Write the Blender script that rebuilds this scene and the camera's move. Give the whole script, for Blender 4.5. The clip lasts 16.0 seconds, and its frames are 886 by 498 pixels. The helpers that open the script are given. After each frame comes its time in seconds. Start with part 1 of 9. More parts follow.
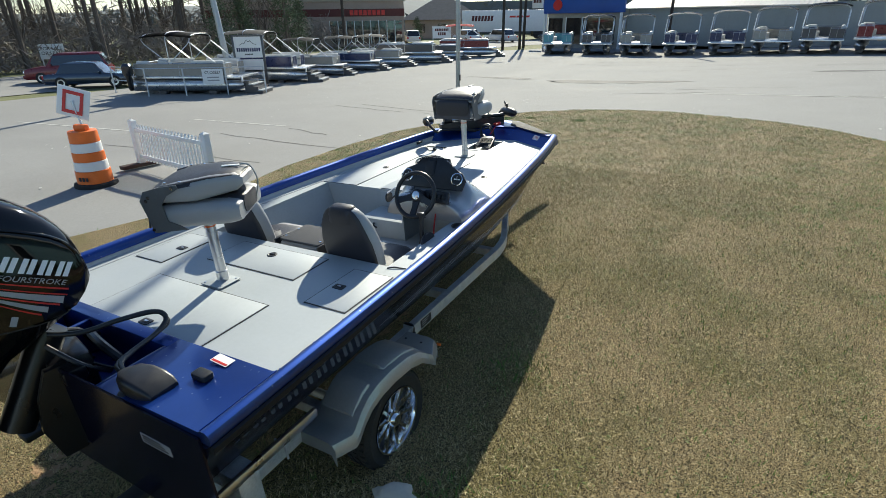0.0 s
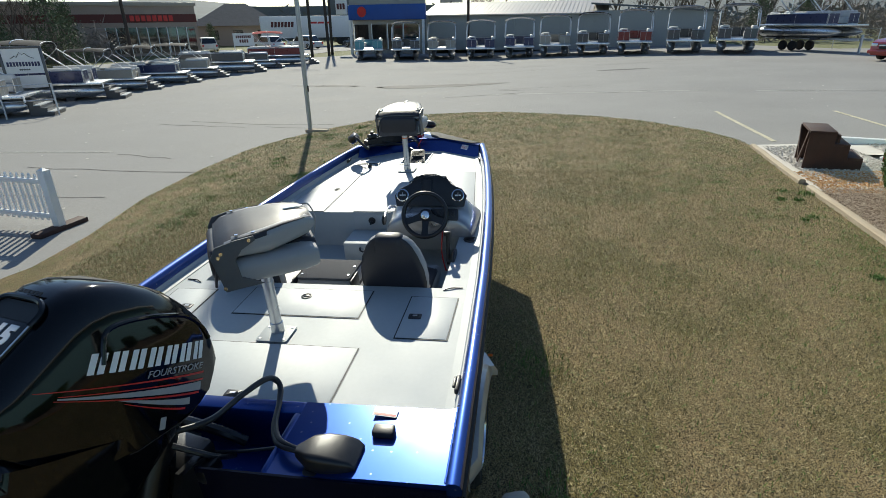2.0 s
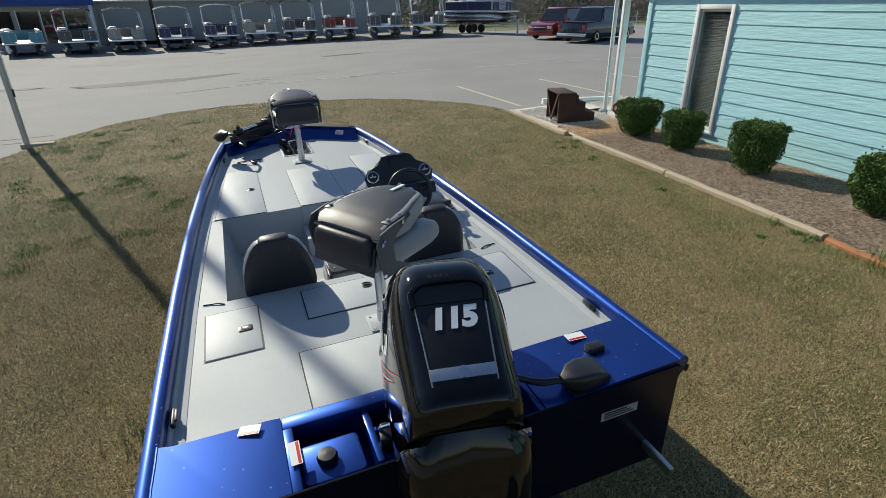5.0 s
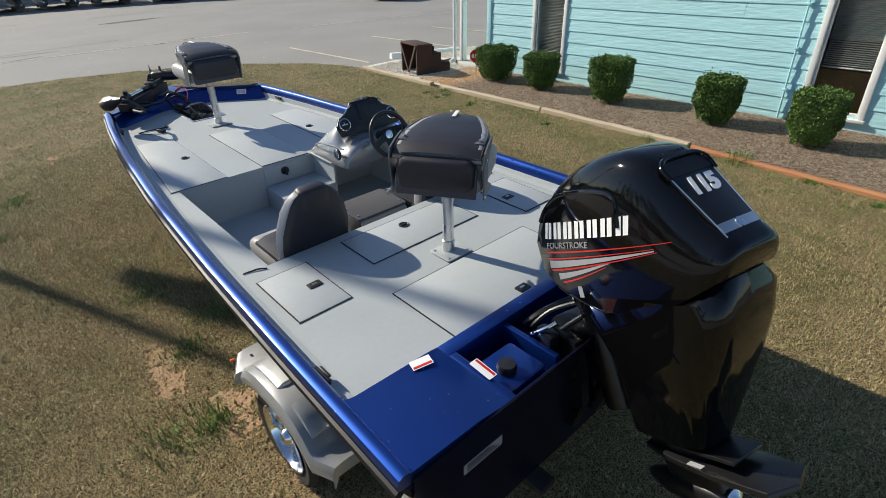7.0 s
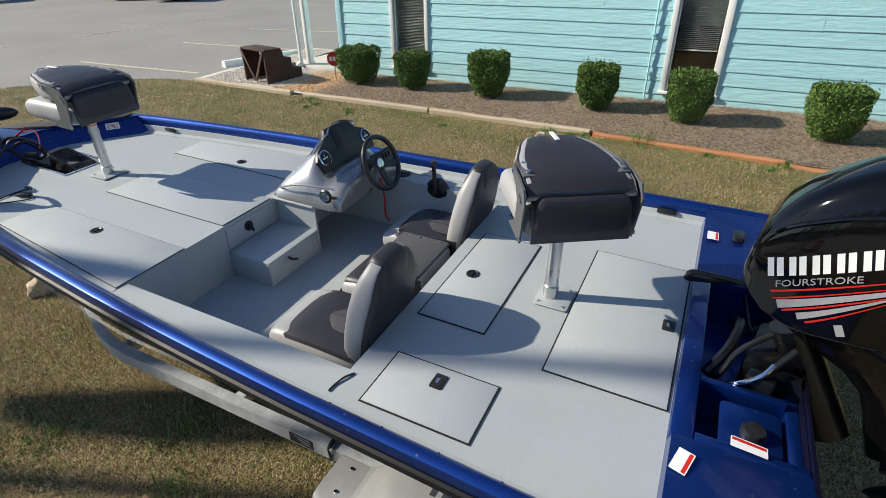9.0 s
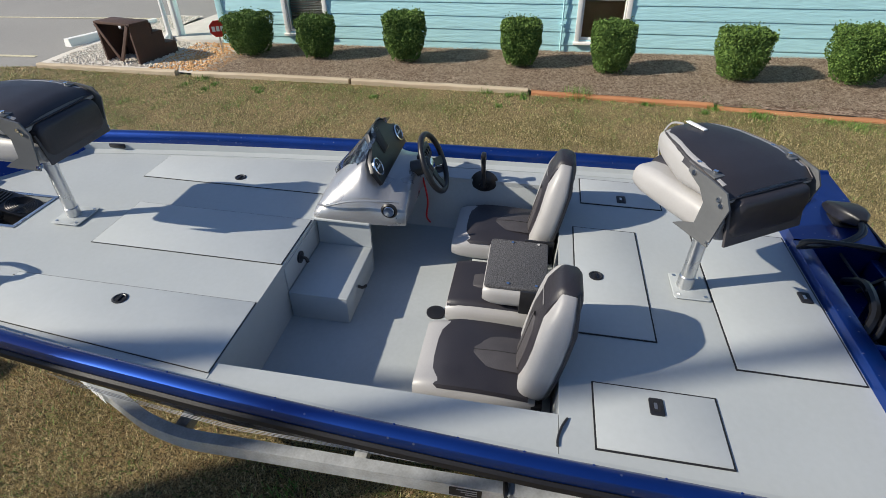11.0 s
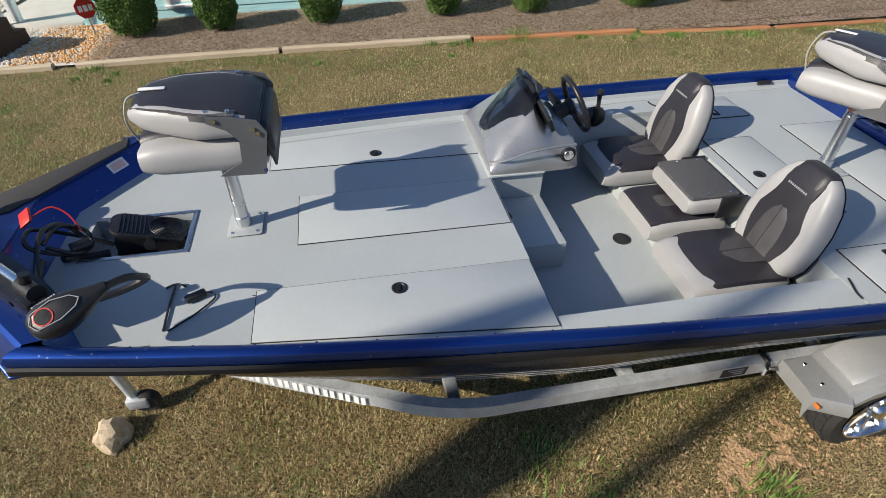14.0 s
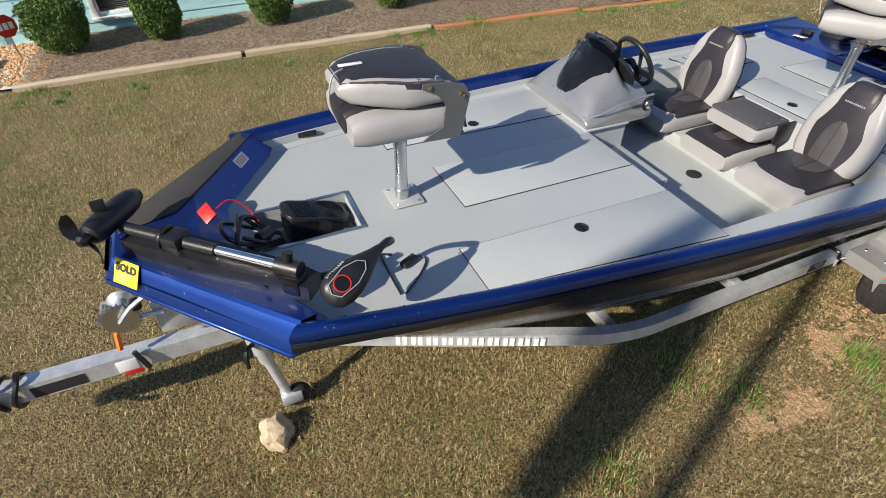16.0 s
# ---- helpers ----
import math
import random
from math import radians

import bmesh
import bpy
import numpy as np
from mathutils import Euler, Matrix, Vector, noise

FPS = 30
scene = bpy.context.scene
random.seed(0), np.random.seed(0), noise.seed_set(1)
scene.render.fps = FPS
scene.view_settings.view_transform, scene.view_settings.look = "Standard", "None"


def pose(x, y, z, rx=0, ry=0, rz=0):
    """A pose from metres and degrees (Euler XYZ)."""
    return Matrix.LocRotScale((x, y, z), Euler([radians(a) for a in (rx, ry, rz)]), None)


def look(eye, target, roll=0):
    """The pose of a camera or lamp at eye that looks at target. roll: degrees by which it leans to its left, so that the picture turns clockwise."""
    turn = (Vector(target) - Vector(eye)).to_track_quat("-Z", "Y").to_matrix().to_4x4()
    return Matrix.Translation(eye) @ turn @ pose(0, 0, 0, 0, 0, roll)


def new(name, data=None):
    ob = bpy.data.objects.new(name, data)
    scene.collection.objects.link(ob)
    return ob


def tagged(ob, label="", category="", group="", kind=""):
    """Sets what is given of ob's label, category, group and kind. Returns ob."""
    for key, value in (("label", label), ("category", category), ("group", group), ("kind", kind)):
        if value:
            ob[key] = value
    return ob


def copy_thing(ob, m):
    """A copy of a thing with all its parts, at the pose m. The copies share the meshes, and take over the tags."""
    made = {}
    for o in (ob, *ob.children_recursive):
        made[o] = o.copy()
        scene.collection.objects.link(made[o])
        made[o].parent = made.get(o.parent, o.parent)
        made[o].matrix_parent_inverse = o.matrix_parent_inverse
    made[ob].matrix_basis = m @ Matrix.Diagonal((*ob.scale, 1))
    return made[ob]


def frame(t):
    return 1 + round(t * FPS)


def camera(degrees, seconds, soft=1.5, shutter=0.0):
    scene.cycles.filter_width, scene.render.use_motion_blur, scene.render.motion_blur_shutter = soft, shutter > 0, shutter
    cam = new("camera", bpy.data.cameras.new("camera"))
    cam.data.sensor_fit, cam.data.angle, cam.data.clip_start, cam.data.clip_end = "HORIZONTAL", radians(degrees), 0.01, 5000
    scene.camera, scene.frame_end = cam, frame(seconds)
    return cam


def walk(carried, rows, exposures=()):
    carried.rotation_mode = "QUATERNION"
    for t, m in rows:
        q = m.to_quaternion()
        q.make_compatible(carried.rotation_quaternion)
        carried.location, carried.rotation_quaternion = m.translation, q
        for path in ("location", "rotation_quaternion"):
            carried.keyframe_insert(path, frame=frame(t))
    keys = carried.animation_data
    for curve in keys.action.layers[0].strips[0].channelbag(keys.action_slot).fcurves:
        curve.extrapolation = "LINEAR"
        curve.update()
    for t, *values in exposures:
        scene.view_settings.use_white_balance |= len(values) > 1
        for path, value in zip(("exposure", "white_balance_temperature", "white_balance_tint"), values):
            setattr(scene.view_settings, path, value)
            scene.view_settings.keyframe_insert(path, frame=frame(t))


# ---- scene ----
cam = camera(79.7, 16.0, 0.6)
PATH = [
    (0, (0.024, -0.003, 2.602), (-0.964, 1.543, 1.807), -0.77),
    (0.5, (-0.257, -0.203, 2.639), (-1.097, 1.429, 1.845), -0.79),
    (1, (-0.567, -0.364, 2.672), (-1.248, 1.341, 1.881), -0.74),
    (1.5, (-0.905, -0.481, 2.707), (-1.430, 1.280, 1.917), -0.74),
    (2, (-1.261, -0.576, 2.737), (-1.647, 1.221, 1.949), -0.74),
    (2.5, (-1.569, -0.667, 2.743), (-1.805, 1.157, 1.958), -0.62),
    (3, (-1.874, -0.742, 2.741), (-1.927, 1.098, 1.959), -0.57),
    (3.5, (-2.207, -0.798, 2.750), (-2.066, 1.039, 1.970), -0.60),
    (6, (-3.877, -0.586, 2.647), (-3.018, 0.970, 1.730), -0.62),
    (6.5, (-4.167, -0.437, 2.590), (-3.168, 1.011, 1.638), -0.72),
    (7, (-4.435, -0.238, 2.552), (-3.306, 1.112, 1.602), -0.80),
    (7.5, (-4.637, 0.061, 2.533), (-3.409, 1.322, 1.582), -0.68),
    (8, (-4.732, 0.422, 2.520), (-3.419, 1.592, 1.568), -0.87),
    (8.5, (-4.772, 0.819, 2.527), (-3.335, 1.830, 1.571), -0.86),
    (11, (-4.866, 2.414, 2.675), (-3.249, 2.786, 1.558), -1.26),
    (11.5, (-4.897, 2.717, 2.693), (-3.296, 2.979, 1.523), -1.25),
    (12, (-4.915, 3.012, 2.674), (-3.333, 3.171, 1.461), -1.42),
    (12.5, (-4.938, 3.349, 2.671), (-3.373, 3.412, 1.428), -1.60),
    (13, (-4.988, 3.712, 2.691), (-3.426, 3.722, 1.442), -1.72),
    (13.5, (-5.031, 4.010, 2.712), (-3.471, 3.940, 1.462), -1.82),
    (14, (-5.052, 4.261, 2.733), (-3.504, 4.066, 1.482), -1.96),
    (14.5, (-5.059, 4.535, 2.771), (-3.530, 4.239, 1.516), -2.09),
    (15, (-5.042, 4.845, 2.785), (-3.536, 4.463, 1.526), -2.13),
    (15.5, (-5.014, 5.205, 2.759), (-3.530, 4.749, 1.499), -2.16),
    (16, (-5.009, 5.554, 2.710), (-3.555, 5.009, 1.450), -2.26),
]
walk(cam, [(t, look(eye, target, roll)) for t, eye, target, roll in PATH],
     [(0, 0.55, 6500, 3), (1.5, 0.36, 6500, 3), (3.5, 0.0, 6450, 2), (6.0, 0.2, 6650, 8), (8.5, 0.38, 6700, 8), (11.0, 0.34, 6650, 10), (13.0, 0.28, 6650, 10), (16.0, 0.42, 6800, 12)])

# ---- light ----
SUN_DIR = Vector((-0.385, 0.923, 0.62)).normalized()
world = bpy.data.worlds.new("sky")
scene.world = world
world.use_nodes = True
wn = world.node_tree.nodes
sky = wn.new("ShaderNodeTexSky")
sky.sky_type = "NISHITA"
sky.sun_disc = False
sky.sun_elevation = math.asin(SUN_DIR.z)
sky.sun_rotation = math.atan2(SUN_DIR.x, SUN_DIR.y)
sky.air_density, sky.dust_density, sky.ozone_density = 1.0, 0.3, 2.0
wn["Background"].inputs["Strength"].default_value = 0.095
haze = wn.new("ShaderNodeVectorMath")
haze.operation = "MULTIPLY"
haze.inputs[1].default_value = (0.95, 0.99, 1.10)
world.node_tree.links.new(sky.outputs["Color"], haze.inputs[0])
world.node_tree.links.new(haze.outputs["Vector"], wn["Background"].inputs["Color"])
sun_data = bpy.data.lights.new("sun", "SUN")
sun_data.energy, sun_data.angle, sun_data.color = 5.0, radians(0.53), (1.0, 0.93, 0.80)
sun = new("sun", sun_data)
sun.matrix_world = look(SUN_DIR * 60, (0, 0, 0))


# ---- materials ----
def mat(name, col, rough=0.5, metal=0.0, var=0.12, scale=5.0, fine=60.0, bump=0.15, bscale=150.0, col2=None, coat=0.0, spec=0.5, island=0.0, rvar=0.1, stretch=None, depth=0.004, clump=0.0):
    """A surface with colour changes at two scales, uneven gloss and fine relief."""
    m = bpy.data.materials.new(name)
    m.use_nodes = True
    n, l = m.node_tree.nodes, m.node_tree.links
    p = n["Principled BSDF"]
    tc = n.new("ShaderNodeTexCoord")
    mp = n.new("ShaderNodeMapping")
    if stretch:
        mp.inputs["Scale"].default_value = stretch
    l.new(tc.outputs["Object"], mp.inputs["Vector"])

    def noise_node(s, d=4.0):
        q = n.new("ShaderNodeTexNoise")
        q.inputs["Scale"].default_value, q.inputs["Detail"].default_value = s, d
        l.new(mp.outputs["Vector"], q.inputs["Vector"])
        return q.outputs["Fac"]

    def mth(op, a, b):
        q = n.new("ShaderNodeMath")
        q.operation = op
        for i, v in enumerate((a, b)):
            if isinstance(v, (int, float)):
                q.inputs[i].default_value = v
            else:
                l.new(v, q.inputs[i])
        return q.outputs[0]

    big, small = noise_node(scale), noise_node(fine)
    mix = mth("ADD", mth("MULTIPLY", big, 0.6), mth("MULTIPLY", small, 0.4))
    if island:
        g = n.new("ShaderNodeNewGeometry")
        o = n.new("ShaderNodeObjectInfo")
        r = mth("FRACT", mth("ADD", g.outputs["Random Per Island"], o.outputs["Random"]), 0)
        mix = mth("ADD", mth("MULTIPLY", mix, 1 - island), mth("MULTIPLY", r, island))
    if clump:
        mix = mth("ADD", mix, mth("MULTIPLY", mth("SUBTRACT", noise_node(clump, 2.0), 0.5), 1.7))
    ramp = n.new("ShaderNodeValToRGB")
    c = Vector(col)
    c2 = Vector(col2) if col2 else None
    lo = c * (1 - var) if c2 is None else c
    hi = c * (1 + var) if c2 is None else c2
    e = ramp.color_ramp.elements
    e[0].position, e[1].position = (0.3, 0.7) if not island else (0.15, 0.85)
    e[0].color, e[1].color = (*[min(1, v) for v in lo], 1), (*[min(1, v) for v in hi], 1)
    l.new(mix, ramp.inputs["Fac"])
    l.new(ramp.outputs["Color"], p.inputs["Base Color"])
    p.inputs["Metallic"].default_value = metal
    p.inputs["Specular IOR Level"].default_value = spec
    p.inputs["Coat Weight"].default_value = coat
    p.inputs["Coat Roughness"].default_value = 0.04
    rr = mth("ADD", mth("MULTIPLY", mth("SUBTRACT", big, 0.5), rvar * 2), rough)
    l.new(rr, p.inputs["Roughness"])
    if bump:
        b = n.new("ShaderNodeBump")
        b.inputs["Strength"].default_value, b.inputs["Distance"].default_value = bump, depth
        l.new(noise_node(bscale, 3.0), b.inputs["Height"])
        l.new(b.outputs["Normal"], p.inputs["Normal"])
    return m


def flake(name, col):
    """Metal-flake paint under a clear coat, with dried water spots and dust."""
    m = mat(name, col, 0.42, 0.82, var=0.22, scale=2, fine=900, bump=0.03, bscale=60, coat=0.8, rvar=0.06, depth=0.002)
    n, l = m.node_tree.nodes, m.node_tree.links
    p = n["Principled BSDF"]
    p.inputs["Coat Roughness"].default_value = 0.14
    tc = n.new("ShaderNodeTexCoord")
    spots, sel = n.new("ShaderNodeTexVoronoi"), n.new("ShaderNodeMath")
    spots.inputs["Scale"].default_value = 34
    l.new(tc.outputs["Object"], spots.inputs["Vector"])
    sel.operation = "GREATER_THAN"
    sel.inputs[1].default_value = 0.72
    l.new(spots.outputs["Color"], sel.inputs[0])
    dot = n.new("ShaderNodeMapRange")
    dot.inputs["From Min"].default_value, dot.inputs["From Max"].default_value = 0.20, 0.06
    dot.inputs["To Min"].default_value, dot.inputs["To Max"].default_value = 0.0, 0.45
    l.new(spots.outputs["Distance"], dot.inputs["Value"])
    both = n.new("ShaderNodeMath")
    both.operation = "MULTIPLY"
    l.new(dot.outputs["Result"], both.inputs[0])
    l.new(sel.outputs[0], both.inputs[1])
    mix = n.new("ShaderNodeMix")
    mix.data_type = "RGBA"
    base = p.inputs["Base Color"].links[0].from_socket
    l.new(both.outputs[0], mix.inputs["Factor"])
    l.new(base, mix.inputs["A"])
    mix.inputs["B"].default_value = (0.30, 0.36, 0.46, 1)
    l.new(mix.outputs["Result"], p.inputs["Base Color"])
    return m


def turf(name, dark, straw, green):
    """Thatch: fine pale flecks, and dark ones painting shade between blades, over broad straw and olive patches."""
    m = mat(name, dark, 0.95, var=0.3, scale=1.4, fine=150, bump=1.0, bscale=190, depth=0.02)
    n, l = m.node_tree.nodes, m.node_tree.links
    p = n["Principled BSDF"]
    tc = n.new("ShaderNodeTexCoord")
    tones = []
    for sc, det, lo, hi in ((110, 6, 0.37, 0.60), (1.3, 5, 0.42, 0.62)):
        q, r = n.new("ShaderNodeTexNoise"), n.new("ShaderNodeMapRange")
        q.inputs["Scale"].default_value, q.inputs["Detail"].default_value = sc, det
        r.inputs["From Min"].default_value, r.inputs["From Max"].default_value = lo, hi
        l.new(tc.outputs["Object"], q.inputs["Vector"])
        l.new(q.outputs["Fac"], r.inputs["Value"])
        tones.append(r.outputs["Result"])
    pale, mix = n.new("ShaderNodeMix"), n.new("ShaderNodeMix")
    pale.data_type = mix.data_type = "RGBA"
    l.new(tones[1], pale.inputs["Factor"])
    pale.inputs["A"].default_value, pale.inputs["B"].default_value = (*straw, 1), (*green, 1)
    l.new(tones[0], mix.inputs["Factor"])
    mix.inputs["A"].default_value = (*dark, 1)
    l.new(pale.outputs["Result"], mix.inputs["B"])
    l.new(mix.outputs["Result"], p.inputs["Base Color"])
    return m


def glass(name, col, rough=0.02):
    m = bpy.data.materials.new(name)
    m.use_nodes = True
    p = m.node_tree.nodes["Principled BSDF"]
    p.inputs["Base Color"].default_value = (*col, 1)
    p.inputs["Transmission Weight"].default_value = 1.0
    p.inputs["Roughness"].default_value = rough
    p.inputs["IOR"].default_value = 1.3
    return m


M = {
    "deck": mat("deck_paint", (0.385, 0.415, 0.425), 0.55, var=0.05, scale=2.5, fine=40, bump=0.35, bscale=420, depth=0.002),
    "hatch": mat("hatch_paint", (0.41, 0.44, 0.45), 0.52, var=0.05, scale=3, fine=40, bump=0.35, bscale=420, depth=0.002),
    "floor": mat("cockpit_paint", (0.37, 0.40, 0.41), 0.6, var=0.07, scale=4, fine=50, bump=0.4, bscale=380, depth=0.002),
    "blue": flake("blue_metal_flake", (0.003, 0.039, 0.235)),
    "hull": mat("black_hull_paint", (0.005, 0.005, 0.014), 0.22, 0.0, var=0.4, scale=3, fine=300, bump=0.06, bscale=14, coat=0.0, spec=0.22, rvar=0.05, depth=0.004),
    "rub": mat("rub_rail", (0.010, 0.010, 0.012), 0.5, 0.0, var=0.2, spec=0.25),
    "gasket": mat("black_gasket", (0.012, 0.012, 0.013), 0.6, var=0.3),
    "plastic": mat("black_plastic", (0.014, 0.014, 0.016), 0.38, var=0.3, scale=20, bump=0.12, bscale=300),
    "rubber": mat("tyre_rubber", (0.022, 0.021, 0.02), 0.8, var=0.3, scale=12, bump=0.3, bscale=90),
    "cowl": mat("black_gloss_cowl", (0.003, 0.003, 0.0035), 0.06, var=0.2, scale=3, bump=0.0, spec=0.4, rvar=0.02),
    "satin": mat("black_satin_metal", (0.008, 0.008, 0.009), 0.3, 0.0, var=0.3, scale=8, bump=0.1, bscale=80),
    "chrome": mat("polished_metal", (0.75, 0.76, 0.77), 0.14, 1.0, var=0.05, scale=15, bump=0.02),
    "alu": mat("brushed_aluminium", (0.62, 0.63, 0.64), 0.3, 1.0, var=0.08, scale=10, fine=120, bump=0.08, bscale=160),
    "galv": mat("galvanised_steel", (0.58, 0.61, 0.64), 0.36, 0.45, var=0.22, scale=14, fine=90, bump=0.1, bscale=60, rvar=0.16),
    "fender": mat("silver_fender_paint", (0.38, 0.385, 0.39), 0.34, 0.45, var=0.09, scale=5, bump=0.05, coat=0.3),
    "silver": mat("silver_console_paint", (0.36, 0.36, 0.365), 0.3, 0.6, var=0.08, scale=6, fine=200, bump=0.05, coat=0.3),
    "white": mat("white_paint", (0.78, 0.78, 0.76), 0.5, var=0.05, scale=4, bump=0.1),
    "powder": mat("pale_powder_coat", (0.62, 0.63, 0.63), 0.35, 0.2, var=0.05, scale=12),
    "vinyl_dark": mat("charcoal_vinyl", (0.024, 0.022, 0.027), 0.45, var=0.15, scale=9, fine=130, bump=0.4, bscale=220, depth=0.002),
    "vinyl_light": mat("pale_grey_vinyl", (0.34, 0.335, 0.335), 0.42, var=0.05, scale=9, fine=130, bump=0.3, bscale=240, depth=0.002),
    "vinyl_mid": mat("mesh_grey_vinyl", (0.056, 0.052, 0.056), 0.55, var=0.2, scale=20, fine=260, bump=0.5, bscale=420, depth=0.002),
    "carpet": mat("speckled_carpet", (0.010, 0.010, 0.012), 0.95, var=0.9, scale=110, fine=190, bump=0.8, bscale=200, col2=(0.13, 0.13, 0.14)),
    "tread": mat("grey_tread_mat", (0.045, 0.042, 0.04), 0.8, var=0.2, scale=12, fine=160, bump=0.5, bscale=300),
    "tint": glass("tinted_screen", (0.24, 0.24, 0.26)),
    "red": mat("red_enamel", (0.55, 0.02, 0.015), 0.4, var=0.1),
    "orange": mat("orange_plastic", (0.80, 0.16, 0.02), 0.45, var=0.1, scale=6),
    "yellow": mat("yellow_card", (0.85, 0.70, 0.02), 0.6, var=0.04),
    "label": mat("white_label", (0.80, 0.80, 0.79), 0.5, var=0.03),
    "ink": mat("dark_print", (0.02, 0.02, 0.022), 0.6, var=0.1),
    "greyprint": mat("grey_print", (0.32, 0.32, 0.33), 0.4, var=0.1),
    "asphalt": mat("worn_asphalt", (0.25, 0.243, 0.23), 0.9, var=0.16, scale=0.35, fine=26, bump=0.6, bscale=70, depth=0.01),
    "patch": mat("oil_stain", (0.085, 0.08, 0.075), 0.85, var=0.4, scale=1.6, fine=30, bump=0.5, bscale=70),
    # first colour of the turf is near black: shade down between the blades, painted in
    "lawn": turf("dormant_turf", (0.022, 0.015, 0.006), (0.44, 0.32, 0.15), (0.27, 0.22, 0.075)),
    "blade": mat("grass_blades", (0.06, 0.055, 0.014), 0.75, var=0.3, scale=1.1, fine=22, bump=0.0, col2=(0.70, 0.57, 0.30), island=0.75, clump=48),
    "blade_brown": mat("rusty_blades", (0.085, 0.045, 0.014), 0.8, var=0.3, scale=0.7, fine=9, bump=0.0, col2=(0.42, 0.28, 0.12), island=0.7, clump=34),
    "blade_green": mat("green_blades", (0.055, 0.14, 0.012), 0.6, var=0.3, scale=3, fine=9, bump=0.0, col2=(0.17, 0.29, 0.05), island=0.6, clump=30),
    "clay": mat("red_clay", (0.27, 0.16, 0.08), 0.95, var=0.3, scale=4, fine=40, bump=0.8, bscale=50, col2=(0.50, 0.33, 0.19), island=0.12, depth=0.02),
    "mulch": mat("pine_straw", (0.11, 0.066, 0.04), 0.95, var=0.4, scale=3, fine=60, bump=1.0, bscale=60, col2=(0.36, 0.27, 0.20), depth=0.03, clump=30),
    "straw": mat("straw_pieces", (0.13, 0.08, 0.045), 0.9, var=0.4, scale=2, bump=0.0, col2=(0.56, 0.45, 0.34), island=0.7, clump=22),
    "gravel": mat("pale_gravel", (0.42, 0.37, 0.30), 0.9, var=0.2, bump=0.3, bscale=60, col2=(0.70, 0.66, 0.60), island=0.7),
    "gravel_rust": mat("rusty_gravel", (0.45, 0.20, 0.06), 0.9, var=0.2, bump=0.3, bscale=60, col2=(0.72, 0.48, 0.25), island=0.7),
    "timber": mat("weathered_timber", (0.36, 0.28, 0.19), 0.9, var=0.25, scale=3, fine=20, bump=0.7, bscale=30, col2=(0.52, 0.44, 0.33), stretch=(1, 0.12, 1), depth=0.01),
    "timber_red": mat("clay_stained_timber", (0.30, 0.11, 0.05), 0.9, var=0.25, scale=3, fine=20, bump=0.7, bscale=30, col2=(0.45, 0.22, 0.10), stretch=(1, 0.12, 1), depth=0.01),
    "brown": mat("brown_stained_wood", (0.055, 0.026, 0.018), 0.75, var=0.3, scale=5, fine=40, bump=0.5, bscale=60),
    "siding": mat("aqua_siding_paint", (0.37, 0.64, 0.69), 0.6, var=0.09, scale=1.6, fine=24, bump=0.8, bscale=26, stretch=(1, 0.16, 1), depth=0.012, island=0.0),
    "trim": mat("white_trim_paint", (0.74, 0.74, 0.72), 0.55, var=0.07, scale=4, fine=30, bump=0.3, bscale=40),
    "dark": mat("dark_interior", (0.03, 0.028, 0.026), 0.8, var=0.3, scale=2),
    "oak": mat("brown_furniture", (0.20, 0.10, 0.04), 0.6, var=0.3, scale=3),
    "blind": mat("pale_blind_slats", (0.30, 0.31, 0.31), 0.5, var=0.08, scale=5),
    "pane": glass("window_glass", (0.85, 0.9, 0.9)),
    "leaf": mat("boxwood_leaves", (0.022, 0.06, 0.010), 0.7, var=0.3, scale=5, fine=20, bump=0.0, spec=0.25, col2=(0.15, 0.24, 0.055), island=0.6),
    "bark": mat("bark", (0.13, 0.105, 0.085), 0.95, var=0.3, scale=4, fine=30, bump=1.0, bscale=25, depth=0.03),
    "pine": mat("pine_needles", (0.05, 0.075, 0.038), 0.8, var=0.3, scale=0.6, fine=4, bump=0.0, col2=(0.13, 0.165, 0.085), island=0.5),
    "twig": mat("bare_twigs", (0.17, 0.145, 0.12), 0.95, var=0.3, scale=2, bump=0.0, col2=(0.30, 0.26, 0.22), island=0.4),
    "stone": mat("sandstone", (0.40, 0.30, 0.19), 0.9, var=0.2, scale=8, fine=60, bump=0.8, bscale=30, col2=(0.58, 0.48, 0.35), depth=0.01),
    "concrete": mat("concrete", (0.46, 0.44, 0.40), 0.9, var=0.12, scale=4, fine=50, bump=0.4, bscale=60),
    "line": mat("road_paint", (0.50, 0.46, 0.33), 0.85, var=0.35, scale=9, fine=40, bump=0.3, bscale=60),
    "line_white": mat("pale_road_paint", (0.50, 0.49, 0.45), 0.85, var=0.3, scale=9, fine=40, bump=0.3, bscale=60),
    "flag": mat("flag_cloth", (0.35, 0.12, 0.12), 0.8, var=0.4, scale=3),
    "navy": mat("navy_panel", (0.012, 0.022, 0.085), 0.3, 0.2, var=0.15, coat=0.4),
    "maroon": mat("maroon_panel", (0.16, 0.012, 0.016), 0.3, 0.2, var=0.15, coat=0.4),
    "charcoal": mat("charcoal_panel", (0.07, 0.07, 0.075), 0.35, 0.2, var=0.15, coat=0.3),
    "tan": mat("tan_panel", (0.34, 0.31, 0.26), 0.4, var=0.1),
    "teal": mat("teal_panel", (0.10, 0.30, 0.33), 0.4, var=0.1),
    "canvas": mat("black_canvas", (0.012, 0.013, 0.018), 0.85, var=0.2, scale=3, bump=0.3, bscale=60),
    "canvas_red": mat("red_canvas", (0.50, 0.02, 0.03), 0.85, var=0.2, scale=3),
